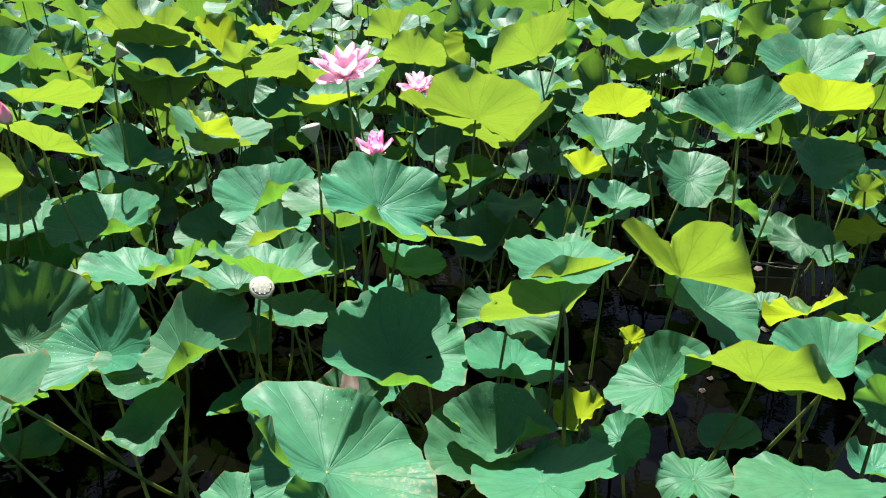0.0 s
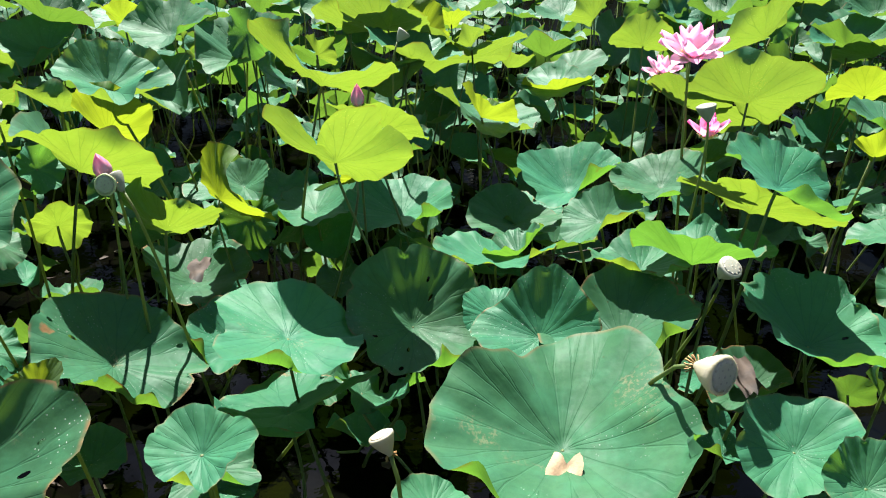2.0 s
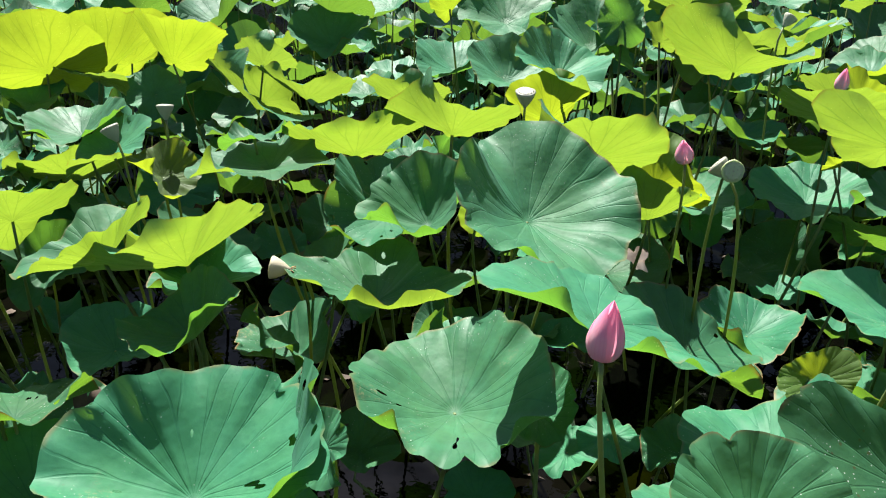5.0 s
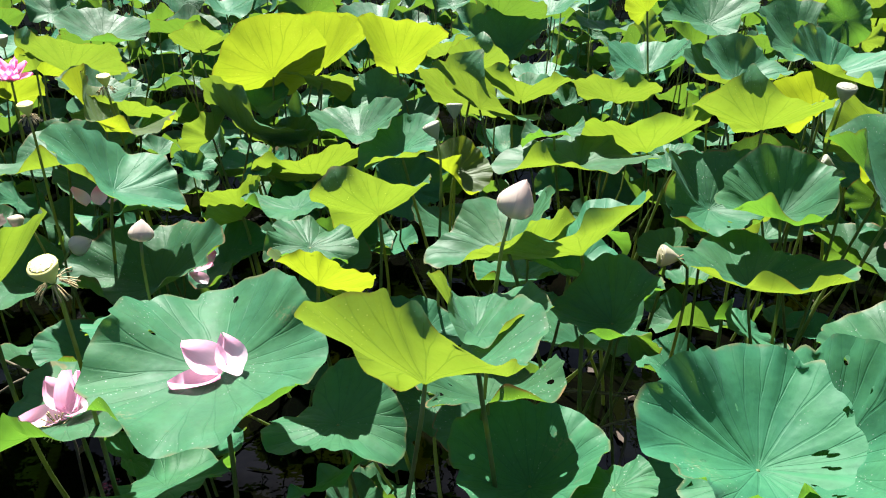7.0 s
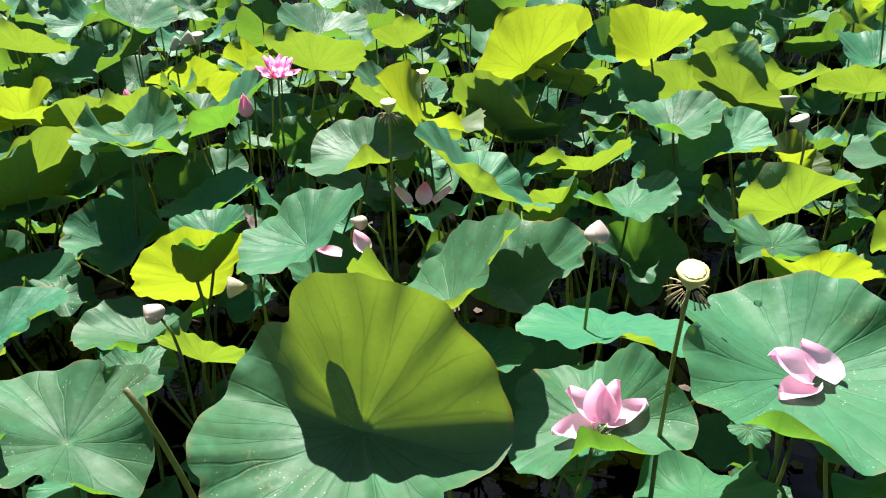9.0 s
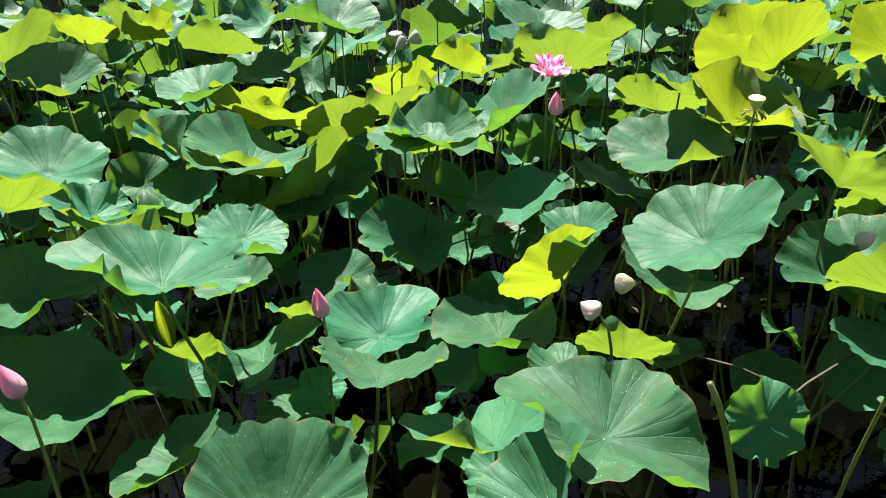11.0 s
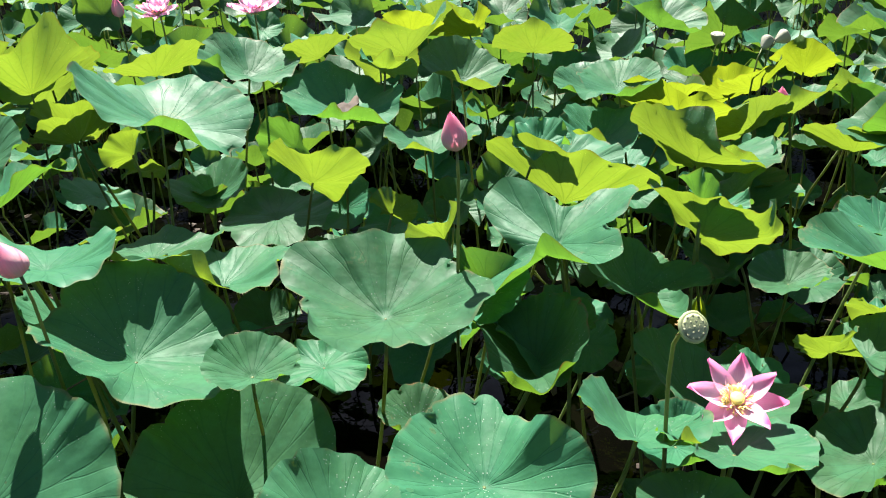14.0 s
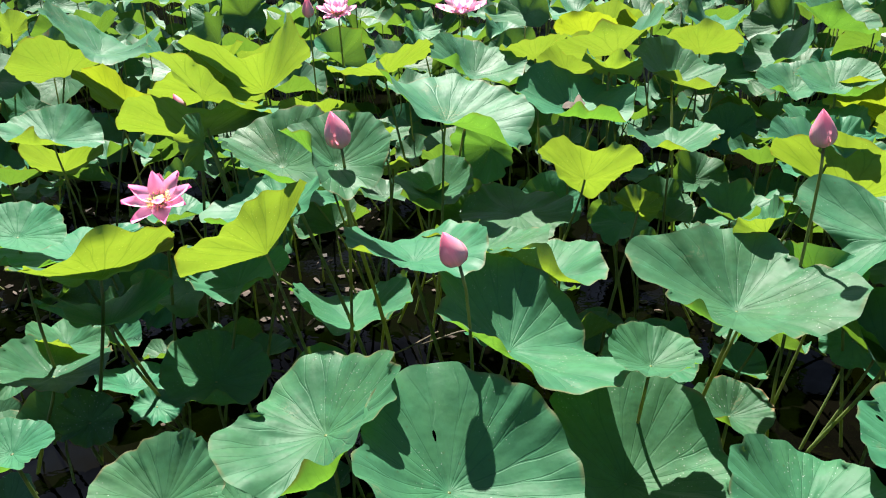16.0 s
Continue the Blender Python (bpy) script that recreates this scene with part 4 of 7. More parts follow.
leaf(-4.553, 1.745, 0.741, 0.224, 18, 76, 0.05, look_of="bright",
     edge=(0.01, 0.00, 0.04, 0.01, 0.07, -0.01, 0.06, -0.02), rise=(-0.05, 0.01, 0.02, 0.07, 0.01, 0.03))
leaf(-4.556, 2.561, 0.767, 0.131, 47, 135, 0.42, look_of="bright",
     edge=(-0.01, 0.00, 0.00, 0.00, 0.02, -0.01, 0.00, 0.01), rise=(0.09, 0.14, 0.00, 0.00, 0.01, -0.07))
leaf(-4.600, 3.497, 1.035, 0.292, 52, 123, 0.21, look_of="young",
     edge=(0.02, -0.01, 0.00, -0.03, -0.02, -0.02, -0.01, -0.01), rise=(-0.10, -0.08, -0.01, 0.08, 0.00, -0.02))
leaf(-4.619, 2.499, 0.573, 0.180, 15, 237, 0.31, look_of="worn",
     edge=(0.01, 0.00, 0.00, 0.01, 0.00, 0.02, 0.02, 0.00), rise=(0.07, 0.01, -0.08, -0.08, -0.04, 0.01))
leaf(-4.640, 1.352, 0.759, 0.196, 22, 185, 0.24, look_of="green",
     edge=(0.05, -0.04, 0.01, -0.04, 0.02, -0.06, -0.04, 0.03), rise=(0.00, 0.05, 0.07, 0.14, 0.00, 0.05))
leaf(-4.693, 3.495, 0.897, 0.165, 17, 304, 0.40, look_of="green",
     edge=(0.00, 0.00, 0.00, -0.01, -0.02, 0.01, 0.00, 0.01), rise=(0.07, 0.08, 0.06, 0.01, 0.02, -0.02))
leaf(-4.717, 3.347, 0.818, 0.282, 43, 52, 0.25, look_of="bright",
     edge=(-0.01, 0.00, 0.01, 0.01, -0.01, -0.02, 0.00, 0.01), rise=(0.11, 0.09, 0.07, 0.00, -0.02, -0.02))
leaf(-4.754, 2.193, 0.637, 0.262, 13, 234, 0.43, look_of="worn",
     edge=(-0.03, 0.03, 0.06, 0.02, -0.01, 0.01, 0.07, 0.03), rise=(0.07, -0.03, 0.01, 0.03, -0.06, 0.01))
leaf(-4.865, 1.865, 0.584, 0.146, 5, 12, 0.31, look_of="worn",
     edge=(0.01, -0.01, 0.01, 0.00, 0.02, 0.00, 0.01, 0.00), rise=(0.04, -0.03, -0.02, 0.02, 0.00, 0.01))
leaf(-4.871, 2.254, 0.949, 0.238, 34, 11, 0.31, look_of="bright",
     edge=(-0.02, 0.00, 0.03, -0.02, -0.02, -0.01, 0.06, 0.00), rise=(-0.02, -0.03, -0.04, -0.01, 0.00, -0.08))
leaf(-4.944, 1.611, 0.916, 0.229, 25, 144, 0.46, look_of="bright",
     edge=(0.01, 0.02, 0.03, 0.03, 0.05, 0.00, 0.04, 0.00), rise=(0.16, 0.23, 0.00, -0.11, -0.02, -0.05))
leaf(-5.058, 2.699, 1.018, 0.227, 36, 34, 0.42, look_of="young",
     edge=(0.00, 0.00, 0.02, -0.01, -0.02, 0.01, 0.00, -0.03), rise=(0.20, 0.10, 0.12, -0.01, -0.07, 0.05))
leaf(-5.187, 2.949, 1.076, 0.155, 19, 344, 0.34, look_of="bright",
     edge=(0.00, 0.00, 0.00, -0.01, 0.00, 0.00, -0.01, 0.01), rise=(0.10, -0.01, 0.08, 0.04, -0.01, 0.01))
leaf(-5.193, 4.360, 0.997, 0.178, 36, 93, 0.35, look_of="bright",
     edge=(0.00, 0.02, 0.02, -0.03, -0.06, 0.02, 0.07, 0.03), rise=(0.05, 0.08, 0.00, 0.05, 0.06, 0.00))
leaf(-5.194, 3.234, 0.928, 0.205, 33, 58, 0.25, look_of="bright",
     edge=(0.00, 0.00, 0.00, 0.00, 0.00, 0.00, 0.00, 0.00), rise=(0.05, 0.05, 0.02, -0.05, -0.01, -0.01))
leaf(-5.253, 2.742, 0.881, 0.239, 11, 218, 0.24, look_of="bright",
     edge=(-0.01, 0.02, -0.02, -0.02, 0.05, 0.02, -0.07, 0.02), rise=(-0.12, 0.01, -0.02, -0.02, -0.03, 0.00))
leaf(-5.325, 2.382, 0.539, 0.227, 22, 1, 0.27, look_of="green",
     edge=(0.00, 0.00, 0.00, 0.00, 0.01, 0.01, 0.00, -0.01), rise=(0.08, -0.25, 0.03, -0.08, -0.01, 0.02))
leaf(-5.353, 2.006, 0.885, 0.222, 27, 190, 0.29, look_of="green",
     edge=(0.03, 0.03, 0.02, -0.02, 0.08, -0.02, 0.00, -0.03), rise=(0.02, -0.01, 0.06, -0.03, 0.02, -0.04))
leaf(-5.538, 1.635, 0.449, 0.125, 12, 90, 0.29, look_of="green",
     edge=(0.00, -0.01, 0.02, 0.00, 0.00, -0.02, 0.04, 0.00), rise=(-0.07, 0.07, -0.02, -0.03, 0.01, -0.02))
leaf(-5.561, 3.535, 1.052, 0.253, 33, 82, 0.31, look_of="bright",
     edge=(0.00, 0.00, -0.01, 0.02, 0.00, -0.03, -0.05, 0.01), rise=(0.04, -0.02, 0.03, -0.04, 0.02, -0.01))
leaf(-5.611, 4.081, 1.104, 0.242, 15, 326, 0.32, look_of="green",
     edge=(0.00, 0.00, 0.01, 0.00, 0.01, 0.00, 0.00, 0.00), rise=(0.04, 0.02, 0.01, 0.04, -0.01, 0.00))
leaf(-5.620, 1.757, 0.665, 0.141, 49, 76, 0.24, look_of="bright",
     edge=(0.00, 0.00, 0.00, 0.00, 0.01, 0.00, 0.00, -0.01), rise=(-0.03, 0.03, 0.03, -0.01, -0.01, 0.00))
leaf(-5.687, 2.190, 0.831, 0.130, 11, 224, 0.42, look_of="green",
     edge=(0.00, 0.00, 0.00, 0.01, 0.02, 0.02, 0.01, -0.02), rise=(0.15, -0.02, -0.07, -0.01, -0.02, 0.01))
leaf(-5.741, 2.139, 0.713, 0.195, 60, 122, 0.28, look_of="young",
     edge=(0.00, 0.00, 0.00, -0.01, 0.00, 0.00, 0.01, 0.00), rise=(0.01, 0.06, -0.04, 0.07, -0.01, 0.01))
leaf(-5.765, 1.308, 0.763, 0.214, 10, 343, 0.26, look_of="green",
     edge=(-0.04, 0.04, 0.01, -0.05, -0.01, 0.02, -0.08, -0.07), rise=(0.01, 0.15, 0.00, 0.01, 0.09, 0.08))
leaf(-5.821, 2.653, 0.734, 0.207, 15, 181, 0.27, look_of="green",
     edge=(-0.01, 0.00, -0.02, 0.01, 0.01, 0.02, 0.02, 0.00), rise=(0.00, 0.01, -0.01, -0.08, 0.01, -0.01))
leaf(-5.862, 3.064, 0.932, 0.263, 26, 183, 0.33, look_of="green",
     edge=(0.00, 0.00, 0.00, 0.01, 0.00, 0.00, 0.00, -0.01), rise=(0.04, 0.05, -0.11, -0.01, 0.03, 0.01))
leaf(-5.900, 1.130, 0.733, 0.159, 36, 175, 0.53, look_of="green",
     edge=(0.02, 0.01, -0.01, 0.05, -0.01, 0.02, -0.02, 0.05), rise=(0.05, -0.02, 0.01, -0.08, 0.00, -0.01))
leaf(-5.941, 2.132, 0.501, 0.216, 8, 107, 0.24, look_of="green",
     edge=(-0.02, 0.00, 0.01, 0.00, -0.02, 0.03, -0.01, 0.02), rise=(0.12, -0.04, 0.14, 0.07, 0.04, 0.02))
leaf(-5.988, 1.463, 0.609, 0.183, 22, 107, 0.37, look_of="bright",
     edge=(0.02, -0.06, 0.01, 0.14, -0.15, -0.16, 0.13, 0.08), rise=(0.10, 0.08, -0.11, 0.01, 0.02, 0.01))
leaf(-6.008, 4.153, 0.907, 0.185, 38, 65, 0.39, look_of="young",
     edge=(0.00, 0.00, 0.01, 0.01, 0.00, 0.00, -0.01, -0.02), rise=(-0.02, 0.05, 0.13, 0.00, 0.00, 0.00))
leaf(-6.167, 2.878, 0.910, 0.225, 16, 222, 0.39, look_of="bright",
     edge=(-0.01, 0.00, 0.00, 0.00, -0.03, -0.01, 0.00, -0.03), rise=(-0.07, 0.13, -0.10, 0.02, 0.00, -0.01))
leaf(-6.229, 2.721, 0.527, 0.234, 9, 298, 0.40, look_of="worn",
     edge=(-0.02, 0.01, -0.03, 0.00, 0.00, 0.10, 0.05, 0.07), rise=(0.06, -0.15, 0.10, 0.00, 0.00, -0.01))
leaf(-6.235, 3.060, 0.820, 0.223, 27, 68, 0.26, look_of="bright",
     edge=(0.00, 0.00, 0.00, 0.00, -0.01, 0.00, 0.00, -0.01), rise=(0.08, -0.03, 0.03, 0.00, 0.00, 0.01))
leaf(-6.283, 1.623, 0.690, 0.187, 23, 78, 0.35, look_of="bright",
     edge=(0.01, 0.00, 0.01, 0.00, 0.01, 0.01, 0.01, 0.00), rise=(0.18, 0.00, 0.01, 0.04, -0.04, 0.00))
leaf(-6.299, 1.960, 0.621, 0.188, 12, 236, 0.27, look_of="worn",
     edge=(0.02, 0.05, -0.01, 0.04, -0.05, 0.05, -0.06, -0.09), rise=(0.06, -0.21, -0.03, 0.02, 0.08, 0.01))
leaf(-6.313, 3.968, 0.857, 0.194, 33, 123, 0.41, look_of="young",
     edge=(0.01, -0.01, 0.01, 0.00, 0.01, -0.01, -0.01, 0.02), rise=(0.07, 0.01, -0.09, -0.03, 0.01, -0.05))
leaf(-6.367, 3.411, 0.872, 0.224, 29, 130, 0.28, look_of="bright",
     edge=(0.00, 0.00, 0.01, 0.00, 0.01, 0.00, 0.00, 0.02), rise=(0.08, 0.04, -0.05, 0.02, 0.00, 0.00))
leaf(-6.477, 1.231, 0.612, 0.221, 10, 329, 0.59, look_of="green",
     edge=(0.01, 0.01, -0.02, 0.01, 0.00, 0.00, -0.04, 0.00), rise=(0.01, 0.03, -0.04, 0.03, -0.02, -0.01))
leaf(-6.532, 2.627, 0.448, 0.160, 12, 272, 0.28, look_of="worn",
     edge=(-0.01, -0.01, 0.00, 0.01, 0.00, 0.00, 0.01, -0.03), rise=(-0.02, -0.09, -0.12, 0.03, -0.02, 0.02))
leaf(-6.551, 3.318, 0.845, 0.195, 46, 112, 0.29, look_of="bright",
     edge=(0.00, 0.00, 0.00, 0.00, 0.00, 0.00, 0.00, 0.00), rise=(0.01, 0.00, 0.00, 0.03, 0.00, 0.00))
leaf(-6.610, 3.331, 0.587, 0.219, 24, 233, 0.23, look_of="worn",
     edge=(0.02, -0.03, -0.07, 0.05, 0.14, -0.13, -0.15, 0.03), rise=(-0.13, -0.05, 0.02, -0.10, -0.04, -0.03))
leaf(-6.663, 1.940, 0.559, 0.167, 13, 139, 0.29, look_of="bright",
     edge=(0.04, 0.05, 0.05, -0.02, -0.07, 0.07, 0.09, 0.08), rise=(0.19, 0.17, -0.10, -0.11, -0.07, 0.03))
leaf(-6.685, 1.994, 0.939, 0.135, 17, 332, 0.21, look_of="green",
     edge=(0.00, -0.01, 0.00, -0.01, -0.02, -0.01, -0.01, -0.01), rise=(-0.08, 0.00, 0.02, -0.01, 0.00, 0.00))
leaf(-6.715, 2.985, 0.668, 0.301, 44, 144, 0.23, look_of="bright",
     edge=(0.02, 0.00, 0.03, 0.00, 0.04, -0.01, 0.02, 0.00), rise=(0.17, -0.01, -0.04, -0.07, 0.00, -0.01))
leaf(-6.719, 4.461, 1.105, 0.253, 17, 321, 0.38, look_of="green",
     edge=(0.00, 0.00, 0.00, -0.01, 0.00, 0.00, -0.01, 0.01), rise=(-0.01, 0.09, 0.05, 0.03, 0.01, 0.00))
leaf(-6.797, 2.231, 0.652, 0.132, 11, 215, 0.36, look_of="green",
     edge=(0.00, 0.00, 0.01, 0.01, 0.00, -0.01, 0.01, 0.00), rise=(-0.05, -0.03, -0.01, 0.03, 0.00, 0.00))
leaf(-6.799, 1.654, 0.973, 0.223, 10, 39, 0.32, look_of="green",
     edge=(-0.02, 0.00, 0.02, -0.05, -0.09, 0.02, 0.12, -0.03), rise=(0.00, -0.01, 0.02, 0.08, -0.07, 0.04))
leaf(-6.808, 1.575, 0.480, 0.176, 22, 163, 0.30, look_of="green",
     edge=(-0.01, -0.01, 0.02, 0.01, -0.01, -0.01, 0.02, 0.00), rise=(0.00, -0.06, -0.03, 0.02, 0.01, 0.02))
leaf(-6.846, 1.816, 0.658, 0.094, 50, 95, 0.33, look_of="bright",
     edge=(0.00, 0.00, 0.00, 0.00, -0.01, -0.02, 0.00, 0.00), rise=(0.21, -0.08, 0.01, -0.06, -0.02, 0.01))
leaf(-6.885, 3.317, 0.882, 0.275, 31, 62, 0.23, look_of="young",
     edge=(-0.02, 0.01, 0.06, -0.01, -0.07, -0.01, -0.01, 0.01), rise=(0.08, 0.01, 0.05, -0.08, -0.03, 0.00))
leaf(-6.886, 2.911, 0.846, 0.264, 16, 10, 0.32, look_of="bright",
     edge=(0.00, -0.01, 0.01, 0.00, 0.00, 0.00, 0.00, 0.01), rise=(0.12, -0.08, 0.10, 0.05, 0.00, 0.01))
leaf(-6.994, 2.696, 0.900, 0.285, 32, 42, 0.22, look_of="bright",
     edge=(-0.01, 0.00, 0.01, 0.00, -0.02, 0.00, 0.01, -0.01), rise=(0.15, -0.02, 0.03, -0.05, -0.01, 0.00))
leaf(-7.142, 2.115, 0.875, 0.226, 41, 42, 0.31, look_of="bright",
     edge=(0.00, 0.00, 0.00, 0.00, 0.00, 0.00, 0.00, -0.01), rise=(0.03, -0.15, 0.07, 0.04, 0.01, 0.00))
leaf(-7.163, 3.315, 1.031, 0.189, 14, 247, 0.32, look_of="green",
     edge=(0.00, 0.00, 0.00, 0.00, 0.00, 0.00, 0.00, 0.00), rise=(0.08, 0.03, -0.01, 0.00, 0.00, -0.01))
leaf(-7.175, 2.965, 0.700, 0.143, 17, 280, 0.31, look_of="green",
     edge=(0.00, -0.01, 0.00, 0.00, 0.00, 0.01, 0.01, 0.00), rise=(0.11, 0.05, 0.01, -0.02, 0.00, 0.00))
leaf(-7.203, 1.747, 0.523, 0.251, 20, 16, 0.41, look_of="green",
     edge=(-0.02, -0.01, 0.04, -0.03, 0.00, 0.00, 0.08, 0.03), rise=(0.12, -0.13, 0.04, -0.06, 0.03, -0.01))
leaf(-7.229, 3.568, 0.967, 0.187, 16, 228, 0.40, look_of="green",
     edge=(-0.01, 0.00, 0.00, 0.01, 0.00, 0.01, 0.01, 0.01), rise=(0.09, -0.05, 0.00, -0.03, -0.01, -0.01))
leaf(-7.243, 3.192, 0.839, 0.202, 12, 256, 0.48, look_of="bright",
     edge=(-0.01, 0.00, 0.00, 0.00, -0.02, 0.02, 0.00, 0.03), rise=(0.17, -0.03, 0.08, -0.01, -0.02, -0.04))
leaf(-7.255, 4.665, 0.789, 0.228, 16, 292, 0.28, look_of="green",
     edge=(0.01, 0.00, 0.00, 0.00, 0.01, 0.00, 0.00, 0.00), rise=(-0.01, 0.04, -0.02, -0.01, -0.01, -0.01))
leaf(-7.315, 1.242, 0.792, 0.159, 19, 80, 0.16, look_of="green",
     edge=(0.01, 0.00, 0.01, 0.01, 0.01, 0.02, 0.00, 0.02), rise=(0.08, 0.06, 0.01, 0.01, 0.00, 0.01))
leaf(-7.352, 1.981, 0.761, 0.186, 21, 335, 0.43, look_of="green",
     edge=(-0.06, -0.01, 0.04, 0.05, 0.00, 0.12, 0.13, 0.15), rise=(0.07, -0.02, 0.01, 0.06, 0.06, 0.00))
leaf(-7.364, 1.444, 0.648, 0.107, 17, 235, 0.48, look_of="green",
     edge=(-0.01, 0.01, -0.02, 0.00, -0.02, 0.00, -0.02, -0.01), rise=(0.04, 0.02, 0.00, -0.01, 0.01, 0.00))
leaf(-7.415, 4.524, 0.966, 0.243, 31, 82, 0.24, look_of="bright",
     edge=(0.00, 0.00, 0.00, 0.00, 0.00, 0.00, 0.00, 0.00), rise=(-0.06, 0.02, 0.01, 0.01, 0.00, 0.00))
leaf(-7.436, 1.096, 0.766, 0.109, 6, 120, 0.34, look_of="bright",
     edge=(0.00, -0.01, 0.02, 0.00, 0.01, 0.00, 0.01, -0.01), rise=(0.03, -0.01, -0.03, 0.02, 0.00, -0.01))
leaf(-7.497, 1.305, 0.780, 0.151, 23, 50, 0.37, look_of="bright",
     edge=(0.00, 0.00, 0.01, -0.01, 0.00, 0.01, 0.00, 0.00), rise=(0.15, -0.13, 0.08, 0.03, -0.01, 0.02))
leaf(-7.517, 2.575, 0.941, 0.221, 16, 327, 0.33, look_of="green",
     edge=(0.00, -0.01, 0.01, -0.01, 0.01, -0.01, -0.01, 0.02), rise=(0.00, 0.02, 0.07, 0.03, 0.00, 0.02))
leaf(-7.526, 2.289, 0.921, 0.286, 33, 62, 0.38, look_of="bright",
     edge=(-0.02, -0.01, 0.03, -0.01, 0.00, -0.02, 0.01, 0.02), rise=(0.05, 0.00, 0.04, 0.03, -0.03, 0.04))
leaf(-7.592, 1.900, 0.956, 0.217, 26, 198, 0.20, look_of="green",
     edge=(0.01, -0.02, 0.00, -0.03, 0.11, -0.06, -0.08, 0.29), rise=(-0.16, -0.09, 0.13, -0.01, -0.01, 0.00))
leaf(-7.635, 1.761, 0.714, 0.158, 11, 253, 0.51, look_of="green",
     edge=(0.00, 0.01, -0.01, 0.01, -0.01, 0.05, 0.04, 0.01), rise=(0.14, 0.08, -0.01, -0.08, -0.04, -0.02))
leaf(-7.673, 1.662, 0.721, 0.184, 12, 230, 0.62, look_of="worn",
     edge=(0.01, 0.02, -0.03, 0.02, 0.03, 0.05, 0.01, -0.05), rise=(0.26, 0.11, -0.02, -0.04, 0.06, -0.02))
leaf(-7.791, 1.867, 0.795, 0.150, 44, 197, 0.32, look_of="green",
     edge=(0.01, -0.02, 0.02, 0.00, 0.02, -0.01, 0.04, 0.00), rise=(-0.18, 0.37, -0.13, -0.11, 0.03, -0.04))
leaf(-7.818, 1.158, 0.792, 0.190, 5, 264, 0.38, look_of="green", bites=2,
     edge=(-0.02, -0.02, 0.01, -0.06, 0.05, -0.08, 0.05, -0.02), rise=(0.10, 0.06, 0.08, 0.09, 0.04, 0.06))
leaf(-7.837, 3.449, 1.045, 0.222, 20, 310, 0.43, look_of="bright",
     edge=(0.00, 0.01, 0.01, 0.00, -0.02, -0.02, 0.00, 0.03), rise=(0.03, -0.07, 0.07, -0.04, 0.02, -0.03))
leaf(-7.957, 2.890, 0.904, 0.198, 5, 91, 0.30, look_of="bright",
     edge=(0.00, 0.00, 0.01, 0.00, 0.01, 0.00, 0.00, 0.00), rise=(0.13, 0.00, -0.02, 0.02, 0.00, 0.00))
leaf(-7.986, 1.826, 0.421, 0.125, 11, 298, 0.39, look_of="worn",
     edge=(0.00, 0.00, 0.00, -0.01, -0.01, 0.01, 0.01, 0.00), rise=(0.03, 0.03, 0.02, -0.03, 0.00, 0.00))
leaf(-8.051, 1.728, 0.834, 0.273, 6, 262, 0.36, look_of="green",
     edge=(0.00, -0.01, -0.03, -0.06, 0.04, 0.02, -0.02, -0.14), rise=(-0.02, -0.04, 0.07, -0.01, 0.01, -0.04))
leaf(-8.082, 3.503, 1.156, 0.278, 25, 133, 0.37, look_of="bright",
     edge=(0.01, 0.00, 0.01, 0.00, 0.02, 0.00, 0.01, 0.01), rise=(0.16, 0.09, 0.00, 0.01, 0.01, -0.03))
leaf(-8.096, 1.113, 0.707, 0.174, 6, 356, 0.41, look_of="bright",
     edge=(-0.01, 0.00, 0.01, -0.01, 0.00, 0.01, -0.02, 0.01), rise=(0.02, -0.07, 0.06, 0.04, 0.00, 0.01))
leaf(-8.108, 4.356, 1.096, 0.187, 35, 85, 0.32, look_of="young",
     edge=(0.00, 0.00, 0.00, 0.00, 0.01, 0.00, 0.00, 0.00), rise=(0.05, 0.02, -0.03, -0.01, 0.01, -0.01))
leaf(-8.325, 3.118, 0.994, 0.263, 14, 304, 0.34, look_of="green",
     edge=(-0.01, -0.01, 0.00, 0.00, -0.01, -0.01, -0.01, 0.02), rise=(0.04, -0.04, 0.08, 0.03, 0.03, 0.04))
leaf(-8.332, 1.462, 0.841, 0.114, 6, 327, 0.41, look_of="green",
     edge=(0.00, 0.00, 0.01, 0.00, 0.01, 0.01, 0.00, 0.00), rise=(-0.02, -0.06, -0.01, 0.02, -0.01, 0.00))
leaf(-8.354, 2.468, 0.938, 0.179, 47, 75, 0.34, look_of="bright",
     edge=(-0.01, -0.01, 0.00, -0.02, 0.02, -0.09, 0.04, -0.04), rise=(0.13, -0.09, 0.04, -0.03, -0.06, 0.04))
leaf(-8.384, 1.379, 0.563, 0.260, 15, 312, 0.44, look_of="green",
     edge=(0.02, 0.03, -0.04, -0.02, -0.03, -0.02, -0.02, 0.00), rise=(0.01, 0.02, -0.08, -0.02, 0.01, -0.01))
leaf(-8.538, 1.966, 0.807, 0.203, 12, 57, 0.36, look_of="bright",
     edge=(-0.01, 0.00, -0.03, 0.02, -0.05, 0.02, -0.06, -0.01), rise=(0.05, 0.08, 0.03, 0.01, -0.01, -0.01))
leaf(-8.655, 1.592, 0.799, 0.266, 24, 359, 0.35, look_of="green",
     edge=(0.00, -0.01, -0.04, -0.06, 0.03, -0.05, -0.07, -0.04), rise=(-0.10, -0.04, 0.04, -0.07, -0.03, -0.06))
leaf(-8.715, 1.938, 0.911, 0.187, 14, 99, 0.20, look_of="bright",
     edge=(0.01, 0.00, 0.02, 0.01, 0.03, 0.02, 0.03, 0.02), rise=(0.00, 0.08, 0.03, -0.06, 0.03, 0.04))
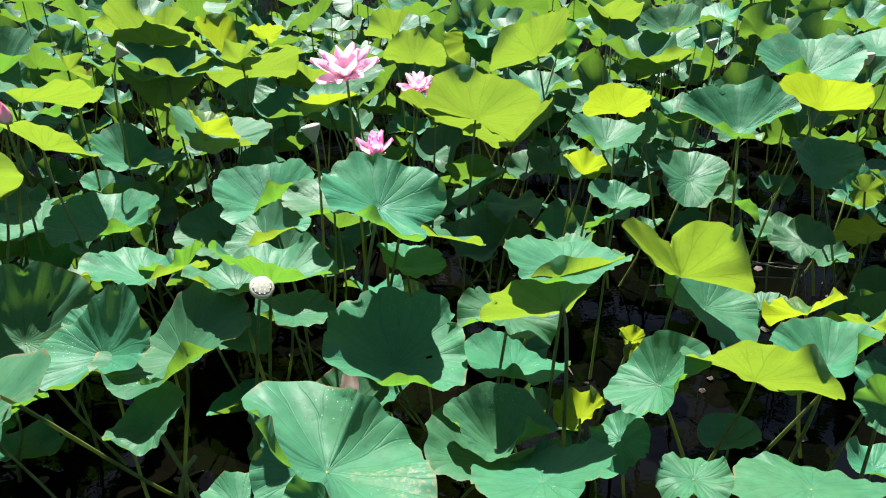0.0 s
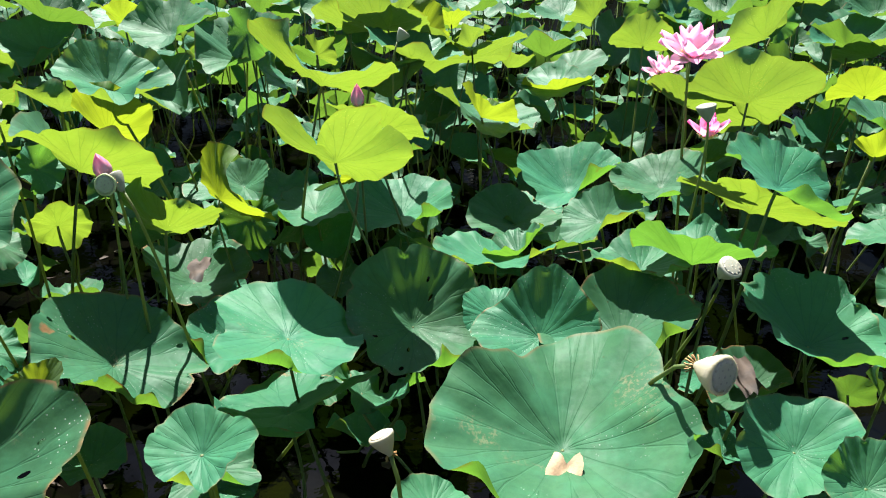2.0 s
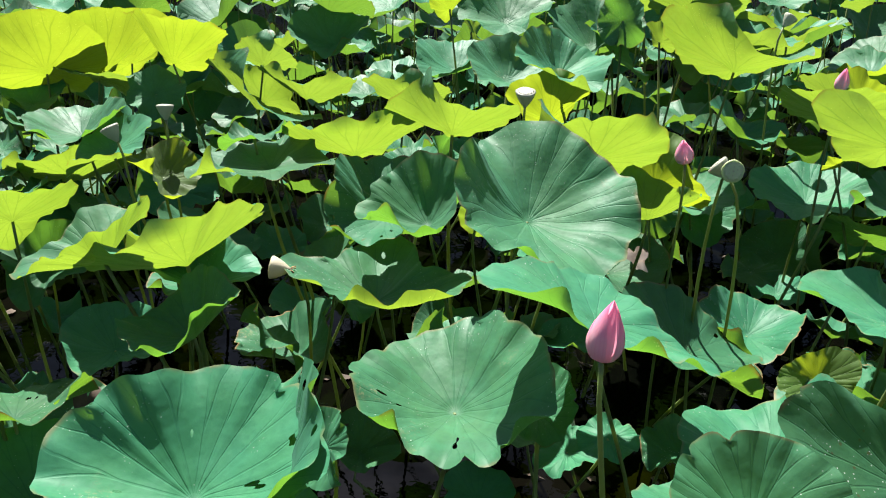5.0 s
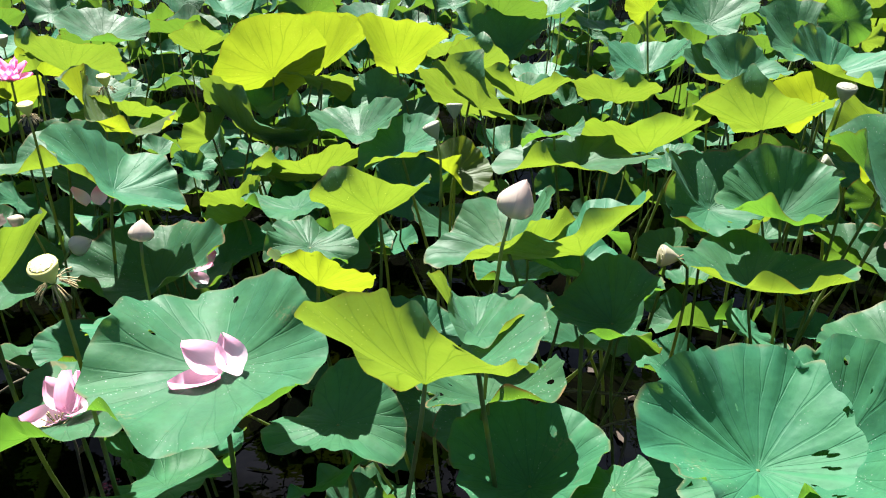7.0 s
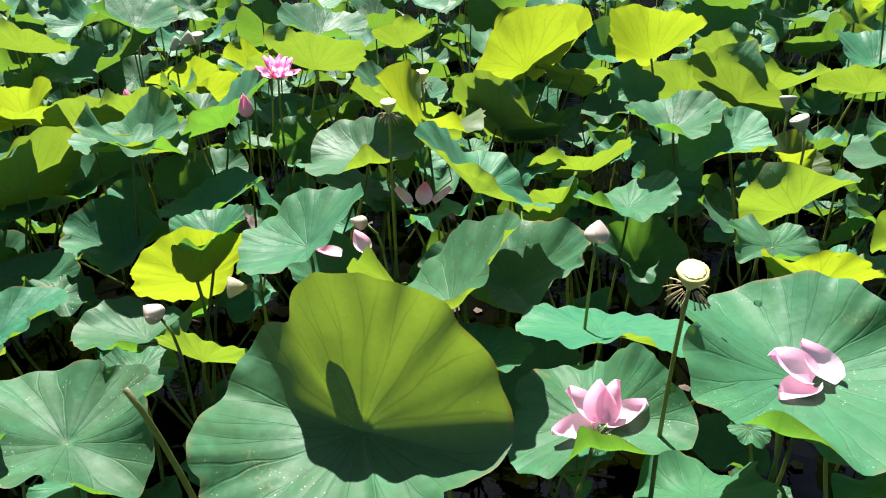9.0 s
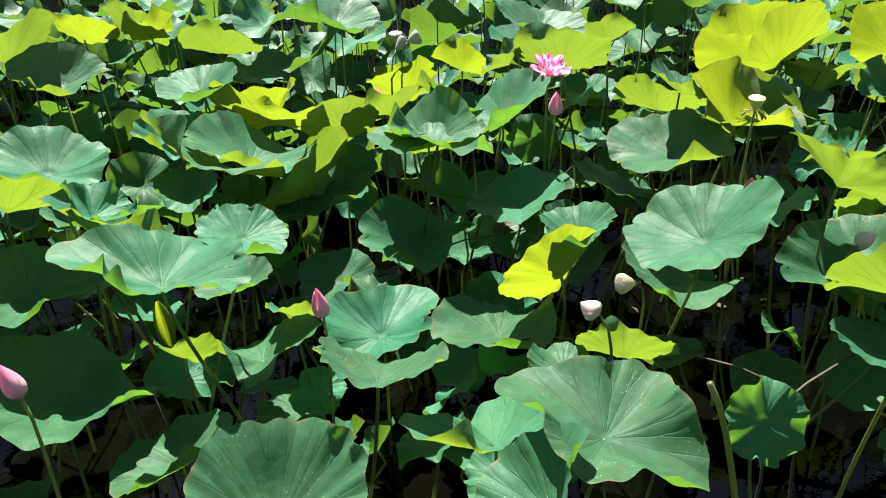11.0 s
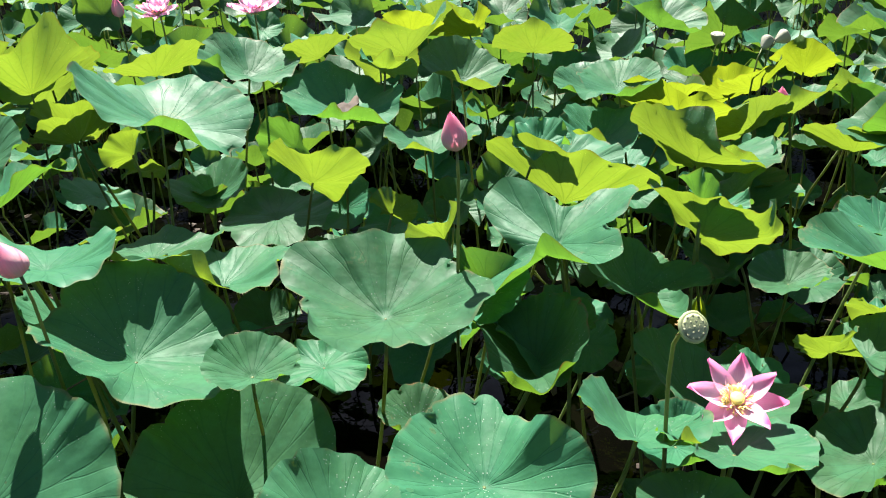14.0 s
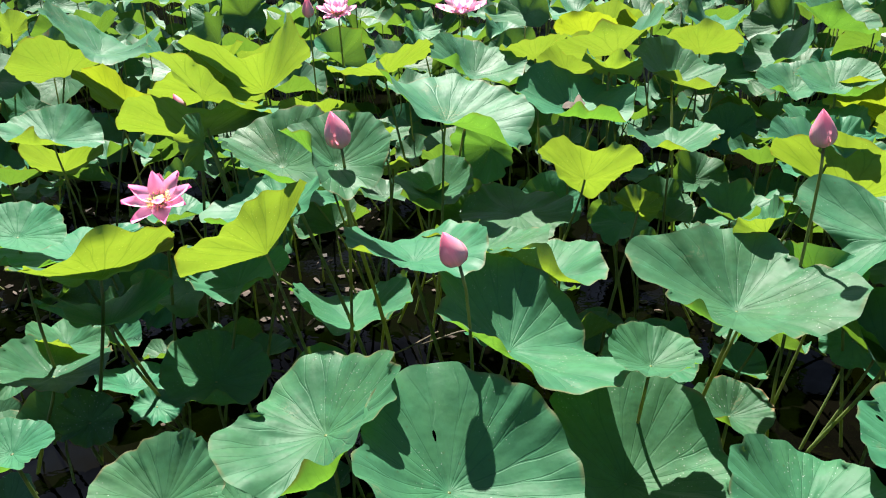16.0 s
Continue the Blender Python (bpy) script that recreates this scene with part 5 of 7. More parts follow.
leaf(-8.735, 3.258, 1.130, 0.225, 17, 321, 0.36, look_of="green",
     edge=(0.00, 0.00, 0.00, -0.01, 0.00, 0.00, 0.00, 0.00), rise=(0.06, -0.03, 0.04, 0.02, 0.00, 0.00))
leaf(-8.796, 1.152, 0.742, 0.256, 17, 327, 0.43, look_of="green", bites=2,
     edge=(0.03, 0.00, -0.03, 0.00, 0.06, -0.03, -0.02, 0.02), rise=(-0.05, 0.12, -0.03, -0.02, -0.03, 0.01))
leaf(-8.834, 2.473, 1.139, 0.286, 19, 357, 0.29, look_of="green",
     edge=(0.00, -0.01, 0.01, 0.03, 0.04, -0.07, -0.02, 0.04), rise=(0.02, 0.16, -0.05, -0.01, 0.02, 0.07))
leaf(-8.895, 1.723, 0.985, 0.198, 10, 79, 0.24, look_of="bright",
     edge=(0.00, 0.00, 0.01, 0.00, 0.01, 0.00, 0.00, 0.00), rise=(0.11, 0.13, 0.00, 0.06, 0.02, -0.03))
leaf(-8.901, 3.060, 0.652, 0.194, 16, 252, 0.41, look_of="green",
     edge=(0.01, 0.00, -0.01, 0.00, -0.03, 0.02, 0.02, -0.01), rise=(0.10, 0.11, -0.04, -0.06, -0.02, 0.01))
leaf(-9.060, 1.259, 0.801, 0.208, 20, 202, 0.31, look_of="green",
     edge=(0.01, -0.01, 0.00, 0.05, 0.05, -0.05, -0.01, 0.08), rise=(0.14, 0.03, -0.03, -0.10, -0.04, 0.05))
leaf(-9.102, 1.849, 1.209, 0.157, 24, 306, 0.46, look_of="green",
     edge=(0.01, 0.00, -0.02, -0.03, -0.05, 0.02, 0.04, 0.01), rise=(0.08, 0.21, 0.08, -0.08, 0.00, 0.00))
leaf(-9.116, 3.219, 1.145, 0.237, 23, 127, 0.22, look_of="bright",
     edge=(0.00, 0.00, 0.01, 0.00, 0.00, 0.00, 0.00, 0.00), rise=(0.10, -0.03, -0.02, -0.03, -0.01, 0.01))
leaf(-9.188, 2.328, 0.446, 0.236, 11, 84, 0.36, look_of="green",
     edge=(0.01, 0.00, 0.01, 0.00, 0.01, 0.02, 0.01, 0.00), rise=(0.17, 0.10, -0.06, 0.02, -0.03, 0.00))
leaf(-9.283, 1.748, 1.001, 0.198, 49, 143, 0.39, look_of="bright",
     edge=(-0.03, -0.04, 0.05, 0.01, 0.05, -0.02, 0.00, 0.06), rise=(0.06, 0.04, 0.00, 0.01, -0.05, -0.01))
leaf(-9.313, 2.122, 1.112, 0.197, 16, 274, 0.45, look_of="green",
     edge=(0.00, 0.00, -0.01, -0.01, -0.03, 0.00, 0.01, 0.00), rise=(0.02, 0.18, 0.03, -0.05, 0.00, 0.00))
leaf(-9.370, 2.296, 0.902, 0.239, 18, 191, 0.28, look_of="green",
     edge=(-0.02, -0.01, 0.02, 0.02, 0.00, -0.03, 0.01, 0.05), rise=(0.04, 0.00, 0.05, -0.05, 0.06, -0.04))
leaf(-9.386, 3.003, 0.946, 0.192, 35, 98, 0.49, look_of="bright",
     edge=(0.00, -0.02, 0.01, 0.01, 0.02, -0.01, 0.00, 0.02), rise=(0.06, 0.07, -0.08, 0.04, -0.02, -0.07))
leaf(-9.461, 1.279, 0.585, 0.160, 11, 277, 0.42, look_of="green",
     edge=(0.00, 0.00, 0.00, 0.00, 0.00, -0.02, 0.01, -0.01), rise=(-0.06, 0.08, 0.00, 0.00, 0.00, 0.00))
leaf(-9.517, 2.148, 0.693, 0.184, 3, 202, 0.35, look_of="green",
     edge=(0.01, 0.00, 0.01, 0.01, -0.01, 0.01, 0.01, 0.02), rise=(0.02, 0.07, -0.01, -0.06, -0.01, -0.01))
leaf(-9.590, 2.024, 0.406, 0.184, 17, 311, 0.35, look_of="green",
     edge=(0.00, -0.01, 0.01, -0.02, 0.01, 0.00, 0.00, -0.01), rise=(0.04, 0.01, 0.01, 0.03, 0.01, 0.00))
leaf(-9.617, 3.144, 1.098, 0.296, 37, 121, 0.51, look_of="bright",
     edge=(-0.02, -0.06, -0.09, 0.03, 0.08, -0.05, -0.11, -0.02), rise=(0.14, 0.12, 0.04, -0.16, -0.03, -0.07))
leaf(-9.686, 3.443, 1.044, 0.259, 36, 131, 0.34, look_of="bright",
     edge=(0.01, 0.00, 0.00, 0.00, 0.02, 0.00, -0.01, 0.01), rise=(0.01, 0.07, -0.06, -0.02, 0.04, 0.01))
leaf(-9.792, 2.780, 1.008, 0.289, 29, 104, 0.24, look_of="bright",
     edge=(-0.01, 0.01, 0.01, 0.00, 0.00, -0.02, 0.00, 0.01), rise=(0.00, 0.08, 0.06, 0.01, 0.02, -0.04))
leaf(-9.749, 2.752, 1.165, 0.271, 40, 44, 0.22, look_of="bright",
     edge=(0.00, 0.01, 0.01, 0.00, -0.02, -0.01, 0.01, 0.01), rise=(0.08, 0.07, -0.03, 0.07, 0.05, 0.00))
leaf(-9.833, 1.347, 0.672, 0.100, 9, 308, 0.30, look_of="green",
     edge=(0.00, -0.01, 0.01, 0.00, 0.01, 0.03, -0.01, 0.00), rise=(0.09, -0.05, -0.01, 0.01, -0.01, 0.01))
leaf(-9.869, 1.975, 0.809, 0.252, 34, 121, 0.25, look_of="bright",
     edge=(0.00, 0.00, 0.00, 0.00, 0.00, 0.00, 0.00, 0.00), rise=(0.09, 0.02, -0.04, -0.04, 0.01, 0.00))
leaf(-9.877, 1.982, 0.644, 0.215, 14, 112, 0.35, look_of="green",
     edge=(0.01, 0.01, 0.01, 0.01, 0.00, 0.00, 0.00, 0.01), rise=(0.04, 0.18, -0.03, -0.02, 0.00, -0.04))
leaf(-10.012, 2.116, 0.814, 0.228, 9, 123, 0.18, look_of="green",
     edge=(0.00, -0.01, 0.00, 0.01, 0.01, -0.01, 0.00, 0.00), rise=(0.04, 0.02, -0.02, -0.01, 0.00, 0.02))
leaf(-10.132, 2.026, 0.423, 0.188, 14, 44, 0.28, look_of="worn",
     edge=(0.00, -0.01, 0.01, 0.00, 0.00, 0.01, -0.01, 0.00), rise=(0.15, 0.02, 0.00, 0.09, -0.01, 0.00))
leaf(-10.150, 2.066, 0.912, 0.144, 16, 324, 0.27, look_of="green",
     edge=(0.01, -0.01, 0.01, 0.00, 0.02, 0.00, 0.01, -0.01), rise=(-0.03, 0.01, -0.03, 0.02, -0.01, 0.00))
leaf(-10.191, 2.229, 0.417, 0.132, 14, 21, 0.41, look_of="bright",
     edge=(-0.02, -0.03, 0.04, -0.04, 0.06, -0.08, 0.10, 0.02), rise=(-0.10, 0.10, -0.07, 0.01, 0.09, 0.04))
leaf(-10.438, 3.580, 0.906, 0.277, 40, 60, 0.22, look_of="young",
     edge=(-0.01, 0.00, 0.01, 0.01, 0.01, -0.02, 0.00, 0.01), rise=(-0.05, 0.13, 0.00, 0.05, 0.04, 0.00))
leaf(-10.501, 3.002, 0.932, 0.202, 15, 322, 0.31, look_of="bright",
     edge=(0.00, -0.01, 0.01, -0.01, 0.02, -0.02, 0.02, 0.00), rise=(-0.11, 0.00, -0.05, -0.02, 0.00, 0.00))
leaf(-10.590, 3.188, 0.745, 0.190, 38, 108, 0.37, look_of="bright",
     edge=(-0.01, 0.01, 0.01, 0.01, 0.03, -0.01, 0.00, 0.00), rise=(0.07, 0.17, 0.07, -0.03, 0.03, -0.07))
leaf(-10.633, 3.840, 1.133, 0.303, 20, 12, 0.35, look_of="green",
     edge=(-0.02, -0.01, 0.02, 0.01, -0.02, -0.03, -0.01, 0.03), rise=(0.21, 0.12, 0.04, 0.07, -0.02, 0.01))
leaf(-10.931, 4.004, 0.992, 0.274, 26, 118, 0.32, look_of="bright",
     edge=(0.00, 0.00, 0.01, 0.00, -0.01, 0.00, 0.00, 0.01), rise=(-0.20, 0.01, -0.03, -0.02, 0.04, 0.01))
leaf(-2.019, 1.022, 0.917, 0.225, 29, 272, 0.28, look_of="worn", bites=7,
     edge=(0.09, -0.10, 0.13, 0.02, -0.02, 0.12, -0.11, -0.03), rise=(0.00, 0.00, 0.02, 0.03, 0.02, -0.02))
leaf(-2.016, 1.367, 0.894, 0.075, 50, 250, 0.30, look_of="young",
     edge=(0.05, -0.04, 0.12, 0.06, -0.06, 0.08, 0.03, 0.05), rise=(0.10, 0.04, 0.05, -0.06, 0.03, 0.02))
leaf(-2.330, 0.900, 0.967, 0.135, 34, 255, 0.30, look_of="bright",
     edge=(0.03, 0.04, 0.02, 0.02, 0.02, 0.00, 0.00, 0.02), rise=(0.06, 0.03, 0.00, 0.02, 0.01, 0.00))
leaf(-3.226, 1.059, 0.855, 0.245, 14, 285, 0.40, look_of="green", bites=6,
     edge=(0.02, 0.03, 0.03, 0.02, -0.03, 0.04, 0.03, -0.02), rise=(0.03, -0.04, 0.03, 0.02, -0.02, 0.02))
leaf(-1.639, 1.227, 0.844, 0.105, 16, 265, 0.30, look_of="bright", bites=1,
     edge=(0.00, 0.02, 0.05, -0.02, 0.05, 0.06, 0.03, 0.04), rise=(0.05, 0.02, 0.03, -0.03, 0.02, 0.00))
# plainer leaves between them
leaf(-2.03, 3.64, 1.08, 0.197, 47, 8, 0.18, -0.00, 0, 0.10, "worn")
leaf(-1.46, 4.15, 1.18, 0.234, 28, 164, 0.40, 0.06, 90, 0.10, "bright")
leaf(-1.12, 5.19, 1.04, 0.140, 30, 95, 0.40, 0.16, 90, 0.17, "young")
leaf(-1.13, 4.67, 0.86, 0.172, 39, 277, 0.03, -0.00, 0, 0.17)
leaf(-1.09, 5.17, 0.89, 0.201, 22, 95, 0.29, 0.15, 90, 0.10, "bright")
leaf(-0.95, 5.36, 0.70, 0.159, 36, 96, 0.24, 0.06, 90, 0.17, "bright")
leaf(-1.78, 3.78, 1.12, 0.102, 54, 46, 0.37, 0.12, 90, 0.17, "bright")
leaf(-0.56, 4.04, 0.89, 0.187, 22, 107, 0.15, 0.04, 90, 0.10, "young")
leaf(0.23, 4.91, 1.10, 0.171, 85, 155, 0.45, 0.21, 90, 0.17, "bright")
leaf(-0.26, 4.82, 1.14, 0.163, 51, 127, 0.45, 0.06, 90, 0.17, "bright")
leaf(-1.21, 2.67, 0.60, 0.169, 41, 46, 0.03, 0.00, 0, 0.10, "worn")
leaf(-0.89, 2.53, 0.66, 0.134, 28, 160, 0.42, 0.00, 0, 0.17)
leaf(-0.44, 2.02, 0.88, 0.195, 18, 63, 0.39, 0.15, 0, 0.10)
leaf(0.26, 2.00, 0.79, 0.145, 7, 331, 0.03, -0.01, 0, 0.17)
leaf(1.24, 2.19, 0.70, 0.129, 41, 103, 0.23, 0.14, 90, 0.17, "young")
leaf(1.39, 2.12, 0.70, 0.114, 44, 93, 0.15, 0.06, 90, 0.17, "bright")
leaf(0.48, 1.90, 0.50, 0.092, 69, 93, 0.44, 0.11, 90, 0.17, "young")
leaf(0.68, 2.18, 0.60, 0.054, 72, 71, 0.45, 0.16, 90, 0.17, "young")
leaf(0.37, 3.16, 0.68, 0.131, 2, 290, 0.11, 0.00, 0, 0.17)
leaf(0.33, 4.85, 1.04, 0.155, 35, 244, 0.45, 0.00, 0, 0.17)
leaf(0.73, 4.53, 1.17, 0.112, 80, 278, 0.29, 0.00, 0, 0.17)
leaf(1.05, 3.72, 0.85, 0.127, 26, 232, 0.26, 0.01, 0, 0.17)
leaf(0.65, 3.11, 0.85, 0.116, 40, 60, 0.45, 0.07, 90, 0.17, "young")
leaf(1.11, 5.10, 1.22, 0.210, 27, 65, 0.24, 0.16, 90, 0.10, "bright")
leaf(1.64, 3.10, 0.55, 0.131, 26, 200, 0.13, -0.00, 0, 0.17, "worn")
leaf(1.90, 3.06, 0.60, 0.162, 37, 99, 0.09, 0.17, 90, 0.17, "young")
leaf(0.60, 1.86, 0.45, 0.096, 25, 222, 0.03, 0.00, 0, 0.17)
leaf(0.64, 1.39, 0.72, 0.087, 5, 150, 0.10, -0.00, 0, 0.17)
leaf(1.25, 1.71, 0.70, 0.092, 56, 254, 0.45, -0.00, 0, 0.17)
leaf(-1.46, 2.51, 0.95, 0.055, 49, 128, 0.45, 0.16, 90, 0.17, "young")
leaf(0.50, 2.63, 0.70, 0.160, 28, 138, 0.13, -0.00, 0, 0.10)
leaf(1.37, 1.93, 0.60, 0.094, 28, 288, 0.11, 0.00, 0, 0.17)
leaf(0.89, 3.65, 0.40, 0.202, 36, 145, 0.03, -0.06, 0, 0.10)
leaf(0.26, 3.90, 0.50, 0.174, 32, 171, 0.03, 0.00, 0, 0.10)
leaf(1.61, 3.75, 0.45, 0.159, 28, 350, 0.16, -0.00, 0, 0.17)
leaf(2.16, 3.62, 0.60, 0.089, 85, 44, 0.14, 0.07, 90, 0.17, "bright")
leaf(-2.78, 4.00, 1.24, 0.110, 45, 107, 0.45, 0.15, 90, 0.17, "young")
leaf(-2.82, 2.98, 0.81, 0.106, 68, 335, 0.31, -0.00, 0, 0.17)
leaf(-2.61, 2.66, 0.70, 0.128, 57, 112, 0.03, 0.11, 90, 0.17, "bright")
leaf(-2.03, 3.47, 1.27, 0.116, 79, 239, 0.12, -0.00, 0, 0.17)
leaf(-2.28, 4.34, 0.70, 0.141, 7, 327, 0.03, -0.00, 0, 0.17)
leaf(-1.02, 4.14, 1.10, 0.143, 38, 153, 0.35, 0.04, 90, 0.17, "bright")
leaf(-0.77, 4.82, 0.84, 0.180, 27, 34, 0.45, 0.09, 90, 0.10, "bright")
leaf(-0.57, 4.09, 0.89, 0.221, 11, 209, 0.17, -0.00, 0, 0.10)
leaf(-1.00, 3.31, 0.95, 0.155, 38, 28, 0.45, 0.10, 90, 0.17, "young")
leaf(-2.36, 1.65, 0.50, 0.080, 13, 236, 0.03, -0.00, 0, 0.17)
leaf(-1.30, 2.03, 0.40, 0.106, 44, 145, 0.08, 0.00, 0, 0.17)
leaf(-1.57, 2.79, 0.40, 0.111, 8, 282, 0.03, 0.00, 0, 0.17, "worn")
leaf(-1.91, 3.35, 0.60, 0.127, 25, 300, 0.03, -0.01, 0, 0.17)
leaf(-4.38, 3.52, 1.00, 0.183, 26, 74, 0.03, 0.16, 90, 0.10, "bright")
leaf(-4.11, 3.47, 0.95, 0.136, 46, 291, 0.03, -0.00, 0, 0.17)
leaf(-3.81, 4.79, 0.87, 0.192, 32, 154, 0.30, 0.20, 90, 0.10, "bright")
leaf(-3.56, 1.99, 0.84, 0.167, 42, 94, 0.45, 0.11, 90, 0.17, "bright")
leaf(-1.03, 4.27, 1.00, 0.318, 27, 99, 0.17, 0.14, 90, 0.10, "bright")
leaf(-2.07, 3.90, 0.85, 0.169, 19, 148, 0.03, 0.00, 0, 0.17)
leaf(-3.05, 1.38, 0.70, 0.091, 62, 214, 0.03, -0.00, 0, 0.17)
leaf(-3.28, 1.92, 0.63, 0.124, 53, 40, 0.03, -0.00, 0, 0.17, "worn")
leaf(-2.44, 1.77, 0.35, 0.099, 27, 176, 0.03, 0.00, 0, 0.17)
leaf(-1.42, 2.04, 0.40, 0.110, 37, 12, 0.09, 0.00, 0, 0.17)
leaf(-0.46, 4.24, 0.95, 0.216, 27, 194, 0.03, -0.01, 0, 0.10)
leaf(-2.01, 2.95, 0.50, 0.125, 34, 4, 0.03, 0.00, 0, 0.17, "worn")
leaf(-4.87, 3.34, 0.79, 0.144, 52, 153, 0.45, 0.05, 90, 0.17, "bright")
leaf(-4.55, 2.56, 0.72, 0.134, 36, 147, 0.45, 0.11, 90, 0.17, "bright")
leaf(-4.05, 1.26, 0.65, 0.110, 41, 137, 0.07, -0.00, 0, 0.17)
leaf(-4.42, 1.26, 0.63, 0.165, 27, 119, 0.04, -0.00, 0, 0.17)
leaf(-3.47, 1.11, 0.76, 0.092, 24, 155, 0.03, 0.00, 0, 0.17)
leaf(-3.21, 1.36, 0.56, 0.143, 42, 270, 0.15, -0.00, 0, 0.17)
leaf(-3.10, 1.08, 0.84, 0.245, 34, 180, 0.45, 0.00, 0, 0.10, "green", 5)
leaf(-3.84, 1.83, 0.42, 0.123, 19, 283, 0.27, -0.00, 0, 0.17, "worn")
leaf(-2.70, 2.21, 0.86, 0.116, 42, 17, 0.45, 0.08, 90, 0.17, "bright")
leaf(-3.43, 2.50, 1.05, 0.119, 15, 126, 0.03, 0.00, 0, 0.17)
leaf(-2.66, 4.50, 1.04, 0.141, 76, 18, 0.03, 0.04, 90, 0.17, "bright")
leaf(-4.15, 1.74, 0.99, 0.121, 14, 329, 0.08, 0.00, 0, 0.17)
leaf(-3.13, 3.04, 0.45, 0.162, 34, 12, 0.03, -0.10, 0, 0.17)
leaf(-4.57, 3.03, 0.75, 0.103, 29, 204, 0.08, -0.00, 0, 0.17)
leaf(-4.34, 3.02, 0.60, 0.135, 41, 27, 0.03, 0.00, 0, 0.17)
leaf(-1.97, 2.97, 0.60, 0.136, 68, 256, 0.05, 0.00, 0, 0.17, "worn")
leaf(-5.17, 3.29, 0.85, 0.152, 21, 177, 0.03, 0.00, 0, 0.17)
leaf(-3.13, 2.38, 0.50, 0.111, 35, 5, 0.07, 0.13, 0, 0.17, "worn")
leaf(-2.75, 2.27, 0.40, 0.128, 28, 6, 0.03, 0.00, 0, 0.17)
leaf(-7.41, 4.52, 0.78, 0.138, 48, 159, 0.45, 0.09, 90, 0.17, "bright")
leaf(-6.13, 3.37, 1.00, 0.094, 31, 111, 0.45, 0.41, 90, 0.17, "bright")
leaf(-6.13, 2.76, 0.95, 0.217, 15, 34, 0.19, 0.14, 0, 0.15)
leaf(-6.07, 3.35, 0.90, 0.185, 34, 31, 0.35, -0.00, 0, 0.10)
leaf(-5.79, 3.68, 1.04, 0.137, 37, 167, 0.46, 0.04, 90, 0.17, "bright")
leaf(-6.62, 3.02, 0.60, 0.204, 15, 152, 0.16, -0.00, 0, 0.10, "worn")
leaf(-4.96, 2.47, 0.78, 0.149, 21, 127, 0.04, -0.00, 0, 0.17)
leaf(-5.09, 1.04, 1.01, 0.252, 40, 248, 0.10, 0.00, 0, 0.10, "bright", crease=0.52)
leaf(-5.68, 3.59, 0.70, 0.128, 72, 265, 0.24, 0.00, 0, 0.17)
leaf(-5.48, 3.63, 0.85, 0.155, 32, 150, 0.03, 0.12, 90, 0.17, "bright")
leaf(-5.21, 3.17, 0.75, 0.122, 51, 34, 0.08, 0.26, 90, 0.17, "bright")
leaf(-4.46, 3.05, 0.60, 0.131, 40, 338, 0.03, 0.00, 0, 0.17)
leaf(-3.79, 2.90, 0.50, 0.195, 34, 359, 0.08, 0.00, 0, 0.10)
leaf(-5.74, 3.17, 0.55, 0.120, 41, 13, 0.04, 0.00, 0, 0.17, "worn")
leaf(-4.99, 2.20, 0.45, 0.093, 40, 11, 0.07, 0.00, 0, 0.17)
leaf(-9.07, 4.94, 1.05, 0.143, 31, 305, 0.29, 0.00, 0, 0.17)
leaf(-7.78, 4.48, 1.08, 0.165, 37, 116, 0.45, 0.09, 90, 0.17, "young")
leaf(-8.16, 3.24, 1.14, 0.133, 31, 62, 0.25, 0.10, 90, 0.17, "bright")
leaf(-6.89, 3.45, 0.86, 0.217, 45, 149, 0.45, 0.14, 90, 0.10, "young")
leaf(-7.15, 2.09, 0.98, 0.126, 31, 13, 0.45, 0.00, 0, 0.17)
leaf(-6.99, 3.14, 0.65, 0.103, 36, 310, 0.08, -0.00, 0, 0.17)
leaf(-7.03, 3.09, 0.55, 0.146, 47, 26, 0.06, -0.00, 0, 0.17)
leaf(-5.86, 3.14, 0.41, 0.171, 18, 259, 0.04, -0.00, 0, 0.17, "worn")
leaf(-6.58, 2.07, 0.63, 0.104, 38, 80, 0.24, 0.05, 90, 0.17, "bright")
leaf(-5.79, 1.73, 0.65, 0.109, 3, 297, 0.09, 0.00, 0, 0.17)
leaf(-5.31, 1.56, 0.60, 0.117, 56, 290, 0.08, 0.00, 0, 0.17)
leaf(-6.95, 2.00, 0.45, 0.110, 23, 349, 0.17, 0.00, 0, 0.17, "worn")
leaf(-8.12, 2.87, 0.60, 0.137, 18, 219, 0.08, -0.00, 0, 0.17)
leaf(-5.36, 3.19, 0.60, 0.206, 22, 356, 0.06, 0.00, 0, 0.10)
leaf(-6.15, 1.73, 0.40, 0.116, 27, 147, 0.03, 0.04, 0, 0.17)
leaf(-5.93, 2.06, 0.45, 0.100, 24, 3, 0.03, 0.00, 0, 0.17)
leaf(-6.52, 1.99, 0.40, 0.091, 28, 262, 0.03, -0.00, 0, 0.17)
leaf(-9.38, 2.97, 0.94, 0.181, 31, 169, 0.45, 0.05, 90, 0.10, "bright")
leaf(-9.06, 2.86, 0.85, 0.112, 23, 108, 0.03, 0.07, 90, 0.17, "bright")
leaf(-8.57, 2.79, 0.67, 0.238, 3, 206, 0.03, 0.00, 0, 0.10)
leaf(-7.90, 1.99, 0.94, 0.109, 51, 146, 0.45, 0.14, 90, 0.17, "bright")
leaf(-8.11, 2.69, 0.73, 0.095, 65, 73, 0.45, 0.05, 90, 0.17, "bright")
leaf(-8.46, 3.41, 1.17, 0.169, 28, 129, 0.31, 0.14, 90, 0.10, "bright")
leaf(-8.25, 3.98, 0.99, 0.209, 50, 85, 0.45, 0.07, 90, 0.10, "bright")
